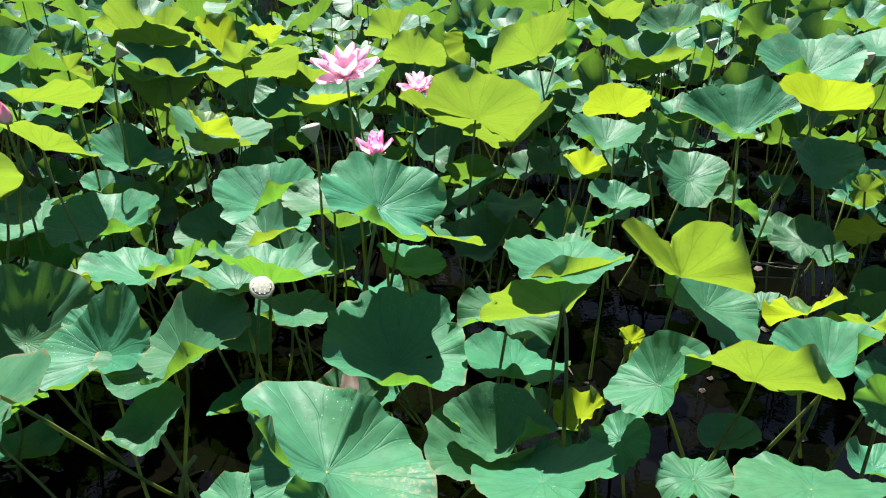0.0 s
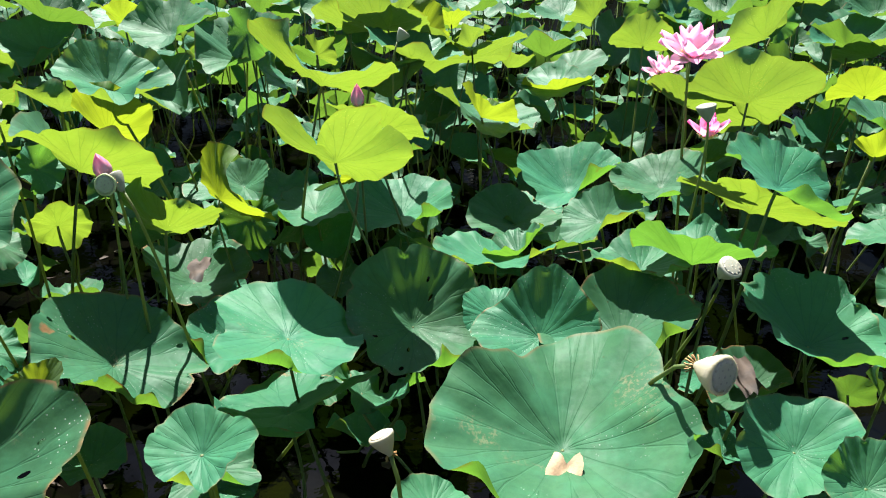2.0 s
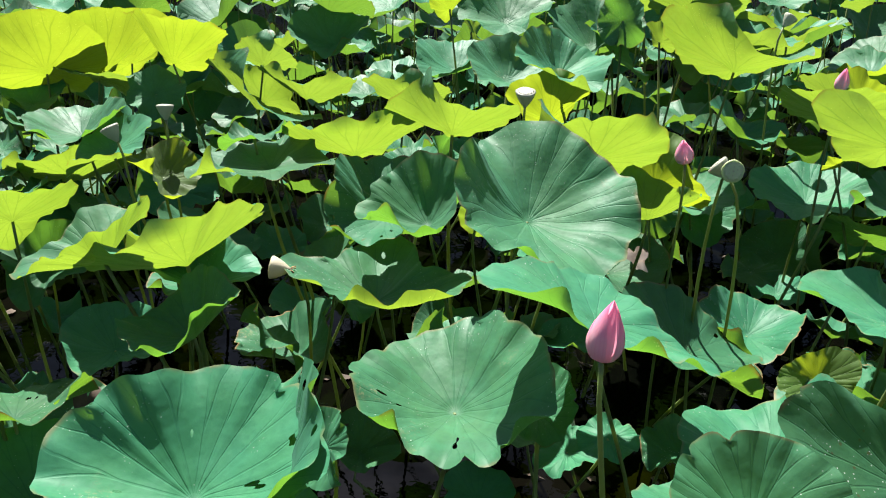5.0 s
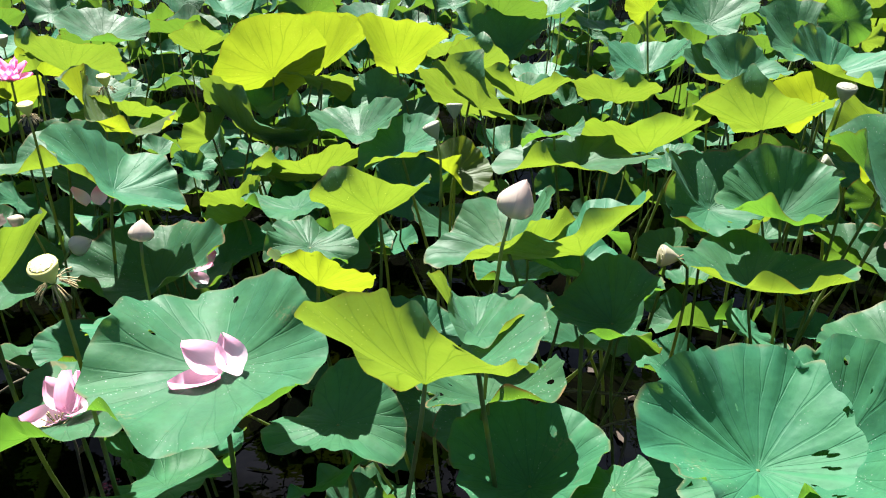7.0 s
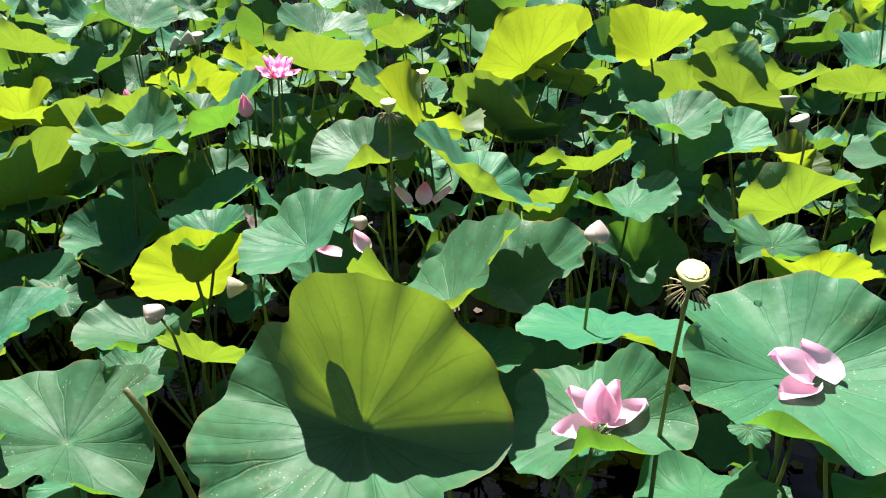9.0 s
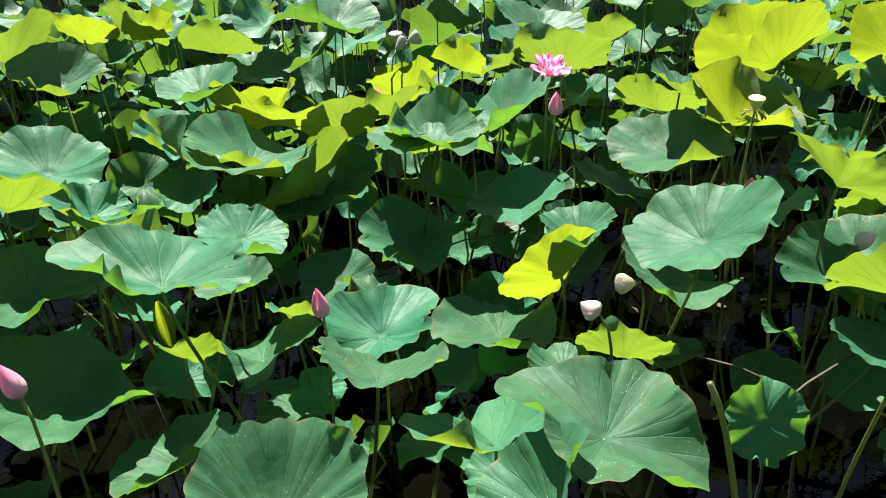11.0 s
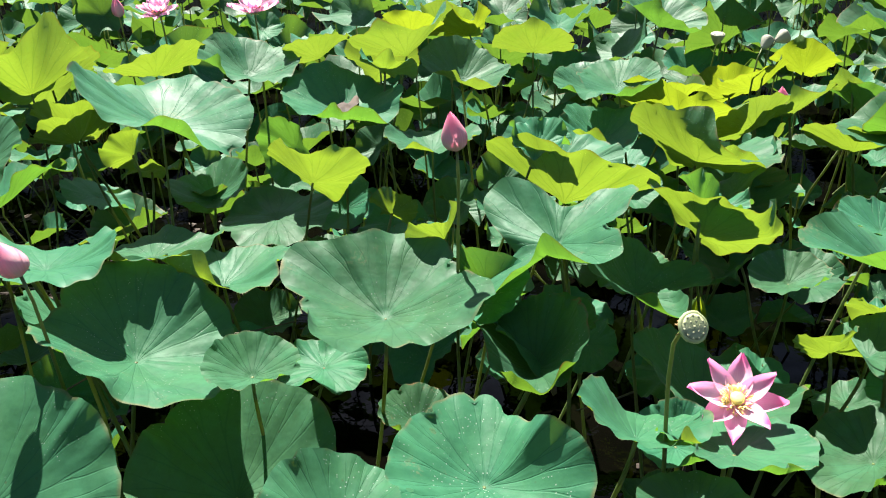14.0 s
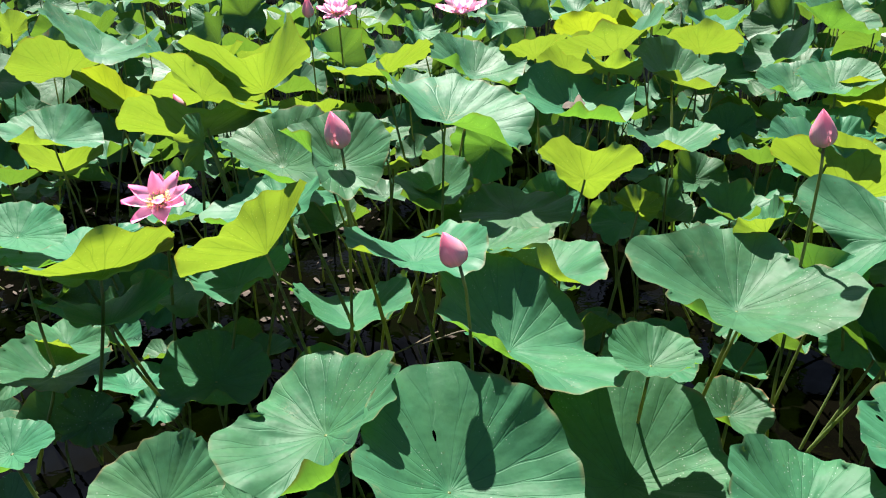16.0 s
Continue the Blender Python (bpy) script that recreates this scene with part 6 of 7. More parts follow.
leaf(-7.94, 4.57, 1.05, 0.227, 39, 58, 0.45, 0.02, 90, 0.10, "bright")
leaf(-7.62, 2.26, 1.12, 0.104, 19, 298, 0.41, -0.00, 0, 0.17)
leaf(-6.33, 4.30, 0.74, 0.202, 47, 90, 0.45, 0.06, 90, 0.10, "young")
leaf(-7.73, 2.31, 0.50, 0.183, 44, 155, 0.10, 0.00, 0, 0.10)
leaf(-6.87, 2.78, 0.45, 0.167, 30, 2, 0.04, -0.00, 0, 0.10)
leaf(-9.50, 3.25, 0.60, 0.171, 28, 17, 0.03, 0.00, 0, 0.10)
leaf(-7.42, 2.28, 0.40, 0.112, 33, 226, 0.04, -0.00, 0, 0.17)
leaf(-7.48, 3.21, 0.50, 0.188, 33, 153, 0.03, -0.00, 0, 0.10)
leaf(-6.37, 2.44, 0.50, 0.125, 25, 2, 0.10, 0.00, 0, 0.17, "worn")
leaf(-8.24, 1.81, 0.63, 0.131, 2, 186, 0.03, 0.00, 0, 0.17)
leaf(-7.27, 2.33, 0.65, 0.123, 15, 214, 0.03, -0.01, 0, 0.17)
leaf(-6.78, 2.66, 0.50, 0.136, 49, 141, 0.04, -0.00, 0, 0.17)
leaf(-11.65, 4.83, 1.10, 0.141, 47, 124, 0.45, 0.14, 90, 0.17, "bright")
leaf(-9.85, 3.20, 1.08, 0.246, 42, 160, 0.46, 0.16, 90, 0.10, "bright")
leaf(-9.66, 2.46, 1.09, 0.107, 85, 168, 0.40, 0.11, 90, 0.17, "bright")
leaf(-9.78, 2.37, 0.55, 0.138, 16, 196, 0.03, -0.01, 0, 0.17)
leaf(-9.96, 1.88, 0.35, 0.105, 21, 293, 0.22, -0.00, 0, 0.17, "worn")
leaf(-9.81, 2.03, 0.30, 0.089, 13, 337, 0.03, 0.00, 0, 0.17)
leaf(-9.08, 2.77, 0.95, 0.110, 59, 153, 0.43, 0.05, 90, 0.17, "bright")
leaf(-8.65, 3.62, 0.70, 0.192, 85, 231, 0.36, 0.00, 0, 0.10)
leaf(-11.00, 3.58, 0.50, 0.149, 13, 146, 0.03, -0.00, 0, 0.17, "worn")
leaf(-5.96, 1.58, 0.40, 0.116, 8, 191, 0.03, -0.00, 0, 0.17)
leaf(-6.08, 2.05, 0.35, 0.133, 47, 148, 0.03, -0.00, 0, 0.17)
leaf(-6.99, 2.10, 0.40, 0.108, 20, 206, 0.03, 0.00, 0, 0.17, "worn")
leaf(-4.68, 1.62, 0.40, 0.100, 52, 33, 0.03, -0.00, 0, 0.17)
leaf(-4.07, 1.84, 0.35, 0.065, 22, 232, 0.03, -0.00, 0, 0.17)
leaf(-6.62, 2.05, 0.30, 0.124, 4, 153, 0.03, -0.00, 0, 0.17)
leaf(-7.19, 2.08, 0.42, 0.138, 36, 170, 0.13, 0.00, 0, 0.17)
leaf(-2.14, 1.70, 0.40, 0.114, 4, 157, 0.26, 0.00, 0, 0.17, "worn")
leaf(-1.56, 2.06, 0.42, 0.106, 11, 254, 0.03, -0.00, 0, 0.17, "worn")

# ---- flowers, buds, seed pods ----
def petal_surface(length, width, cup, curl, rows=9, cols=7, tip=1.0):
    """A boat-shaped petal lying along +x from its foot, hollow side up."""
    verts, uvs, faces = [], [], []
    for i in range(rows):
        v = i / (rows - 1)
        half = width * 0.5 * (math.sin(math.pi * min(1.0, 0.10 + 0.90 * v ** 0.9)) ** 0.75 if v < 1 else 0.0) * (1 - 0.25 * tip * v * v)
        half = max(half, 0.0015)
        for j in range(cols):
            u = 2 * j / (cols - 1) - 1
            verts.append(Vector((length * v * (1 - 0.08 * curl * v), half * u, cup * width * u * u * 0.5 + curl * length * v * v * 0.45)))
            uvs.append((j / (cols - 1), v))
    for i in range(rows - 1):
        for j in range(cols - 1):
            a = i * cols + j
            faces.append((a, a + 1, a + cols + 1, a + cols))
    return verts, uvs, faces


def petal_mesh(length, width, cup, curl, material, tip=1.0):
    v, uv, f = petal_surface(length, width, cup, curl, tip=tip)
    return make_mesh("petal", v, f, material, uv)


def lathe(profile, sides, material, name, wobble=0.0, rng=None):
    """A turned shape from (radius, height) pairs, closed at both ends."""
    verts, faces = [], []
    for r, h in profile:
        for k in range(sides):
            t = 2 * math.pi * k / sides
            w = 1 + wobble * (math.sin(5 * t) + 0.6 * math.sin(9 * t + 1))
            verts.append((r * w * math.cos(t), r * w * math.sin(t), h))
    n = len(profile)
    for i in range(n - 1):
        for k in range(sides):
            k2 = (k + 1) % sides
            faces.append((i * sides + k, i * sides + k2, (i + 1) * sides + k2, (i + 1) * sides + k))
    faces.append(tuple(reversed(range(sides))))
    faces.append(tuple((n - 1) * sides + k for k in range(sides)))
    return make_mesh(name, verts, faces, material)


thing_count = [0]


def on_stalk(name, label, category, group, x, y, z, tilt, toward, radius, foot=None, material=MAT_STALK, bend=0.06):
    """An Empty at the foot of a stalk, the stalk, and the turn and place of what it carries."""
    thing_count[0] += 1
    rng = random.Random(5000 + thing_count[0])
    fx, fy = foot if foot else (x + rng.uniform(-0.08, 0.08), y + rng.uniform(-0.02, 0.12))
    root = new(name)
    root.location = (fx, fy, 0)
    tagged(root, label, category, group)
    lean = turned(tilt, toward)
    up = lean.to_3x3() @ Vector((0, 0, 1))
    top = Vector((x - fx, y - fy, z))
    part("stalk", stalk_mesh(rng, Vector((0, 0, -0.05)), top, up, radius, material, bend), root)
    return root, rng, Matrix.Translation(top) @ lean


def stamen_mesh(rng, count, length, spread, material, droop=0.0):
    verts, faces = [], []
    for i in range(count):
        a, e = rng.uniform(0, 6.283), rng.uniform(0.25, 0.75) * spread
        d = Vector((math.cos(a) * math.sin(e), math.sin(a) * math.sin(e), math.cos(e)))
        if droop:
            d = Vector((math.cos(a), math.sin(a), -rng.uniform(0.3, 1.6) * droop)).normalized()
        p = Vector((math.cos(a), math.sin(a), 0)) * length * 0.35
        v, f = tube([p, p + d * length * rng.uniform(0.5, 0.8) + Vector((0, 0, 0.1 * length)), p + d * length * rng.uniform(0.9, 1.15)],
                    [0.0009, 0.0011, 0.0018], 4)
        n = len(verts)
        verts += v
        faces += [tuple(k + n for k in q) for q in f]
    return make_mesh("stamens", verts, faces, material)


def stuff_part(name, me, parent, label=""):
    return tagged(part(name, me, parent, label), kind="stuff")


def lotus_flower(x, y, z, size, tilt=25, toward=270, open_to=1.0, petals=(8, 7), pale=False, label="", foot=None):
    """An open flower: two whorls of petals round a yellow seed cup with stamens. size: its width."""
    label = label or ("pale pink open lotus flower on a tall stalk" if pale else "bright pink open lotus flower with yellow centre")
    root, rng, m = on_stalk("lotus_flower", label, "lotus flower", "lotus flowers in the pond", x, y, z, tilt, toward, 0.0055, foot)
    mat = MAT_PETAL_PALE if pale else MAT_PETAL
    half = size / 2
    meshes = [petal_mesh(half * 1.02, half * w, 0.55, 0.22, mat) for w in (0.52, 0.58, 0.48)]
    turn = rng.uniform(0, 60)
    for whorl, (count, rise, scale) in enumerate(zip(petals, (14, 42), (1.0, 0.86))):
        for k in range(count):
            p = part("petal", meshes[(k + whorl) % 3], root)
            e = rise + (1 - open_to) * 38 + rng.uniform(-9, 9)
            p.matrix_local = m @ pose(0, 0, 0.004 * whorl, 0, -e, turn + 360 / count * (k + 0.5 * whorl) + rng.uniform(-7, 7)) \
                @ Matrix.Translation((half * 0.06, 0, 0)) @ Matrix.Scale(scale * rng.uniform(0.92, 1.05), 4)
    cup = part("receptacle", lathe([(0.006, -0.004), (0.012, 0.01), (size * 0.075, size * 0.11), (size * 0.07, size * 0.125), (0.004, size * 0.128)], 14, MAT_YELLOWPOD, "receptacle"), root, "yellow seed cup")
    cup.matrix_local = m
    st = stuff_part("stamens", stamen_mesh(rng, 80, size * 0.15, 1.6, MAT_STAMEN), root, "yellow stamens")
    st.matrix_local = m
    return root


def lotus_bud(x, y, z, height, width, tilt=8, toward=270, faded=False, label="", foot=None):
    """A closed bud of overlapping petals, pointed at the top; (x, y, z) is its middle."""
    label = label or ("faded grey-pink closed lotus bud on its stalk" if faded else "closed pink lotus bud on a slender stalk")
    up = turned(tilt, toward).to_3x3() @ Vector((0, 0, 1))
    p0 = Vector((x, y, z)) - up * height * 0.5
    root, rng, m = on_stalk("lotus_bud", label, "lotus bud", "lotus buds in the pond", p0.x, p0.y, p0.z, tilt, toward, 0.0045, foot)
    mat = MAT_BUD_GREY if faded else MAT_BUD
    rows, cols = 11, 9
    for k in range(6):
        verts, uvs, faces = [], [], []
        span = radians(78 if k < 4 else 62)
        top = 1.0 if k < 4 else rng.uniform(0.6, 0.8)
        out = 1.0 + 0.025 * (k % 3) + (0.03 if k >= 4 else 0)
        for i in range(rows):
            v = i / (rows - 1)
            s = v * top
            rad = width * 0.5 * out * (math.sin(math.pi * s ** 0.72) ** 0.8 * (1 - 0.28 * s) + 0.10 * (1 - s))
            wide = span * (1 - v ** 4 * 0.9)
            for j in range(cols):
                u = 2 * j / (cols - 1) - 1
                t = u * wide
                rr = rad * (1 + 0.02 * (1 - u * u))
                verts.append((rr * math.cos(t), rr * math.sin(t), height * s))
                uvs.append((j / (cols - 1), v))
        for i in range(rows - 1):
            for j in range(cols - 1):
                a = i * cols + j
                faces.append((a, a + 1, a + cols + 1, a + cols))
        p = part("petal", make_mesh("petal", verts, faces, mat, uvs), root)
        p.matrix_local = m @ pose(0, 0, 0, 0, 0, k * 90 + (45 if k >= 4 else 0) + rng.uniform(-12, 12))
    return root


seed_pale = lathe([(0.0036, -0.001), (0.0035, 0.0004), (0.0022, 0.0010), (0.0006, 0.0012)], 8, MAT_SEED_PALE, "seed")
seed_mesh = lathe([(0.0036, -0.001), (0.0035, 0.0004), (0.0022, 0.0010), (0.0006, 0.0012)], 8, MAT_SEED, "seed")


def seed_pod(x, y, z, size, tilt=40, toward=270, look_of="green", label="", foot=None, stamens=False):
    """A seed pod like the rose of a watering can; (x, y, z) is the middle of it, size its width."""
    words = {"green": "round green seed pod with seeds showing on a stalk", "cream": "cream-coloured cone-shaped lotus seed pod",
             "grey": "grey-green closed lotus seed pod on a bent stalk", "young": "young yellow seed pod with hanging withered stamens"}
    skin = {"green": MAT_POD, "cream": MAT_BUD_CREAM, "grey": MAT_PODGREY, "young": MAT_YELLOWPOD}[look_of]
    face = {"green": MAT_PODFACE, "cream": MAT_BUD_CREAM, "grey": MAT_PODGREY, "young": MAT_YELLOWPOD}[look_of]
    up = turned(tilt, toward).to_3x3() @ Vector((0, 0, 1))
    h = size * (0.85 if look_of != "green" else 0.62)
    p0 = Vector((x, y, z)) - up * h * 0.5
    root, rng, m = on_stalk("seed_pod", label or words[look_of], "seed pod", "seed pods in the pond", p0.x, p0.y, p0.z, tilt, toward, 0.0048, foot)
    r = size / 2
    body = part("pod_body", lathe([(0.005, -0.002), (0.3 * r, 0.10 * h), (0.62 * r, 0.38 * h), (0.9 * r, 0.72 * h), (r, 0.9 * h), (0.98 * r, 0.97 * h), (0.88 * r, h)],
                                  22, skin, "pod_body", 0.022), root)
    body.matrix_local = m
    cap = part("pod_face", lathe([(0.87 * r, h * 0.99), (0.6 * r, h * 1.03), (0.02 * r, h * 1.045)], 22, face, "pod_face"), root)
    cap.matrix_local = m
    for ring, count in ((0.0, 1), (0.36, 6), (0.68, 11)):
        for k in range(count):
            t = 2 * math.pi * k / count + ring
            s = part("seed", seed_mesh if look_of == "green" else seed_pale, root)
            s.matrix_local = m @ Matrix.Translation((ring * r * math.cos(t), ring * r * math.sin(t), h * (1.035 - 0.035 * ring))) @ Matrix.Scale(size / 0.076, 4)
    if stamens:
        st = stuff_part("stamens", stamen_mesh(rng, 30, size * 0.62, 1.0, MAT_STAMEN_OLD, 0.9), root, "withered hanging stamens")
        st.matrix_local = m
    elif look_of != "grey":
        st = stuff_part("collar", stamen_mesh(rng, 14, size * 0.22, 1.0, MAT_WITHER, 1.2), root, "brown withered collar")
        st.matrix_local = m
    return root


def fallen_petals(x, y, z, tilt, toward, rows, size, label="fallen pink lotus petals lying on a leaf", pale=True, remains=False):
    """Petals that have dropped on a blade: rows of (dx, dy, turn, rise)."""
    thing_count[0] += 1
    rng = random.Random(5000 + thing_count[0])
    root = new("fallen_petals")
    m0 = Matrix.Translation((x, y, z)) @ turned(tilt, toward)
    root.matrix_world = m0
    tagged(root, label, "petals", "fallen petals")
    mats = (MAT_PETAL_PALE, MAT_PETAL)
    for i, (dx, dy, turn, rise) in enumerate(rows):
        p = part("petal", petal_mesh(size, size * rng.uniform(0.66, 0.82), 0.6, 0.16, mats[0 if pale else i % 2]), root)
        p.matrix_local = pose(dx, dy, 0.004 + 0.003 * i, rng.uniform(-14, 14), -rise, turn)
    if remains:
        st = stuff_part("stamens", stamen_mesh(rng, 24, size * 0.3, 1.5, MAT_STAMEN_OLD), root, "dried stamens")
        st.matrix_local = pose(-0.01, -0.03, 0.008, 60, 0, 20)
    return root


def dead_stalk(x, y, z, length, toward, rise, label="thin withered lotus stalk bent over the water"):
    """A withered stalk that has sagged: it leaves the water at (x, y), bends at height z and points off."""
    thing_count[0] += 1
    rng = random.Random(5000 + thing_count[0])
    root = new("dead_stalk")
    root.location = (x, y, 0)
    tagged(root, label, "stalk", "withered stalks in the pond")
    d = Vector((math.cos(radians(toward)), math.sin(radians(toward)), rise))
    bend = Vector((rng.uniform(-0.06, 0.06), rng.uniform(-0.06, 0.06), z))
    pts = [Vector((0, 0, -0.05)), bend * 0.5 + Vector((0.02, 0, 0)), bend, bend + d * length * 0.3 + Vector((0, 0, 0.02)), bend + d * length * 0.7, bend + d * length]
    v, f = tube(pts, [0.005, 0.0048, 0.0042, 0.0042, 0.0036, 0.0026], 6)
    part("stem", make_mesh("stem", v, f, MAT_STALK_OLD), root)
    return root


def rolled_leaf(x, y, z, height, width, tilt, toward, label="young lotus leaf still rolled up on its stalk"):
    """A young leaf rolled from both sides into a spear."""
    up = turned(tilt, toward).to_3x3() @ Vector((0, 0, 1))
    p0 = Vector((x, y, z)) - up * height * 0.5
    root, rng, m = on_stalk("rolled_lotus_leaf", label, "lotus leaf", "rolled young leaves", p0.x, p0.y, p0.z, tilt, toward, 0.0048)
    for side in (-1, 1):
        verts, uvs, faces = [], [], []
        rows, cols = 12, 14
        for i in range(rows):
            v = i / (rows - 1)
            rad = width * 0.5 * (0.25 + math.sin(math.pi * min(1, v * 0.96 + 0.04)) ** 0.7) * 0.8
            for j in range(cols):
                a = 5.0 * j / (cols - 1)
                r = rad * (1 - 0.09 * a)
                verts.append((side * (rad * 0.62 - r * 0.62 * math.cos(a)), r * math.sin(a) * 0.9, height * v))
                uvs.append((j / cols * 0.3, 0.2 + 0.7 * v))
        for i in range(rows - 1):
            for j in range(cols - 1):
                a = i * cols + j
                faces.append((a, a + 1, a + cols + 1, a + cols))
        half = part("blade", make_mesh("blade", verts, faces, MAT_YOUNG, uvs), root)
        half.matrix_local = m
    return root


def bare_stalk(x, y, z, tilt, toward, foot, label="cut green stalk with a bent tip"):
    thing_count[0] += 1
    rng = random.Random(5000 + thing_count[0])
    root = new("bare_stalk")
    root.location = (foot[0], foot[1], 0)
    tagged(root, label, "stalk", "bare stalks")
    up = turned(tilt, toward).to_3x3() @ Vector((0, 0, 1))
    part("stem", stalk_mesh(rng, Vector((0, 0, -0.05)), Vector((x - foot[0], y - foot[1], z)), up, 0.0075, MAT_STALK, 0.12), root)
    return root


def scrap(x, y, z, size, tilt, toward, label="dry brown scrap of leaf lying on a green leaf", name="leaf_scrap", material=MAT_DRY):
    """A crumpled piece of withered leaf."""
    thing_count[0] += 1
    rng = random.Random(5000 + thing_count[0])
    n = 9
    ph = [rng.uniform(0, 6) for _ in range(4)]
    verts, faces = [], []
    for i in range(n):
        for j in range(n):
            u, v = 2 * i / (n - 1) - 1, 2 * j / (n - 1) - 1
            k = 1 - 0.25 * math.sin(3 * math.atan2(v, u) + ph[0]) - 0.12 * math.sin(5 * math.atan2(v, u) + ph[1])
            verts.append((u * k * size * 0.5 * (1 - 0.35 * abs(v)), v * k * size * 0.75, size * 0.12 * (math.sin(4 * u + ph[2]) * math.cos(3 * v + ph[3]) + 1.1)))
    for i in range(n - 1):
        for j in range(n - 1):
            a = i * n + j
            faces.append((a, a + 1, a + n + 1, a + n))
    ob = new(name, make_mesh(name, verts, faces, material))
    ob.matrix_world = Matrix.Translation((x, y, z)) @ turned(tilt, toward) @ Matrix.Rotation(rng.uniform(-0.4, 0.4), 4, "Z")
    return tagged(ob, label, "leaf scrap", "withered scraps")


def litter(name, label, count, area, z, seed, lean=0.0):
    """Small brown bits of leaf and stalk afloat, joined."""
    rng = random.Random(seed)
    verts, faces = [], []
    for _ in range(count):
        x, y, r, a = rng.uniform(*area[:2]), rng.uniform(*area[2:]), rng.uniform(0.006, 0.028), rng.uniform(0, 6.283)
        long = rng.choice((0.25, 0.5, 1.0, 1.0))
        n = len(verts)
        for k in range(5):
            t = a + 1.2566 * k
            px, py = r * math.cos(1.2566 * k) * (1.2 / long) ** 0.5, r * math.sin(1.2566 * k) * long
            verts.append((x + px * math.cos(a) - py * math.sin(a), y + px * math.sin(a) + py * math.cos(a), z + rng.uniform(0.0, 0.012)))
        verts.append((x, y, z + rng.uniform(0.006, 0.018)))
        faces += [(n + k, n + (k + 1) % 5, n + 5) for k in range(5)]
    ob = new(name, make_mesh(name, verts, faces, MAT_DEAD, smooth=False))
    return tagged(ob, label, "litter", kind="stuff")

# flowers
lotus_flower(-0.29, 2.78, 1.32, 0.26, 22, 265, 0.95, pale=True, foot=(-0.22, 2.72))
lotus_flower(-0.19, 2.77, 1.03, 0.19, 12, 250, 0.25, (6, 5), label="half-open pink lotus flower among the leaves")
lotus_flower(-0.07, 3.89, 1.01, 0.22, 20, 270, 0.9, pale=True)
lotus_flower(-5.66, 3.22, 1.09, 0.20, 20, 300, 0.75)
lotus_flower(-7.28, 1.36, 0.835, 0.205, 24, 262, 1.08, (8, 0), foot=(-7.22, 1.40))
lotus_flower(-8.79, 3.69, 1.33, 0.24, 20, 265, 0.85, pale=True)
lotus_flower(-9.49, 4.38, 1.24, 0.23, 25, 270, 0.95, pale=True)
lotus_flower(-9.76, 2.25, 0.95, 0.235, 24, 268, 1.08, (8, 2))
# buds
lotus_bud(-1.46, 2.62, 1.22, 0.085, 0.045)
lotus_bud(-2.57, 0.91, 1.30, 0.094, 0.049, 6, 20, foot=(-2.53, 0.95))
lotus_bud(-2.13, 2.08, 1.15, 0.075, 0.050, 12, 190)
lotus_bud(-5.69, 2.77, 1.10, 0.095, 0.052)
lotus_bud(-4.59, 3.63, 1.10, 0.10, 0.06)
lotus_bud(-6.99, 1.29, 0.965, 0.085, 0.044, 22, 165, foot=(-6.86, 1.22))
lotus_bud(-6.455, 1.85, 0.81, 0.098, 0.047, 8, 175)
lotus_bud(-7.87, 1.83, 1.30, 0.10, 0.062, 10, 150)
lotus_bud(-6.40, 3.44, 0.95, 0.115, 0.07, 10, 165)
lotus_bud(-9.09, 1.835, 1.31, 0.10, 0.066, 14, 160)
lotus_bud(-8.79, 1.435, 1.16, 0.085, 0.06, 26, 165, foot=(-8.66, 1.55))
lotus_bud(-9.92, 2.95, 1.11, 0.08, 0.045, 30, 160)
lotus_bud(-9.60, 4.10, 1.32, 0.11, 0.06)
# seed pods
seed_pod(-0.35, 2.35, 1.24, 0.062, 15, 160, "grey")
seed_pod(-0.42, 1.825, 0.96, 0.066, 35, 300, "grey", foot=(-0.55, 1.75))
seed_pod(-0.72, 1.09, 1.15, 0.070, 78, 300, "cream", foot=(-0.80, 2.10), label="large pale seed pod hanging on a bent stalk")
seed_pod(-1.267, 1.15, 0.94, 0.050, 30, 150, "cream", foot=(-1.2, 1.2))
seed_pod(-2.05, 1.985, 1.13, 0.060, 50, 150, "grey", foot=(-1.9, 2.2))
seed_pod(-1.98, 1.13, 1.10, 0.062, 52, 290, "green", foot=(-2.02, 1.2))
seed_pod(-2.05, 1.93, 1.15, 0.060, 75, 268, "green")
seed_pod(-2.03, 3.58, 1.26, 0.070, 20, 270, "grey")
seed_pod(-2.55, 2.34, 1.23, 0.062, 12, 270, "grey")
seed_pod(-1.35, 3.40, 1.28, 0.060, 40, 20, "grey")
seed_pod(-2.67, 2.12, 1.06, 0.070, 60, 160, "grey")
lotus_bud(-3.66, 1.30, 1.30, 0.080, 0.070, 24, 20, True, foot=(-3.78, 1.35), label="bell-shaped faded seed head with brown collar")
seed_pod(-3.21, 1.78, 0.94, 0.060, 80, 180, "cream")
seed_pod(-3.77, 2.65, 1.10, 0.060, 12, 90, "grey")
seed_pod(-3.84, 2.37, 1.11, 0.060, 25, 170, "grey")
lotus_bud(-4.58, 1.75, 1.04, 0.060, 0.062, 14, 60, True)
lotus_bud(-4.88, 2.01, 0.88, 0.070, 0.060, 70, 10, True)
seed_pod(-4.525, 1.20, 1.20, 0.055, 22, 262, "young", stamens=True, foot=(-4.47, 1.25))
seed_pod(-5.04, 2.73, 1.20, 0.050, 10, 270, "young", stamens=True)
seed_pod(-5.13, 2.34, 1.20, 0.050, 10, 270, "young", stamens=True)
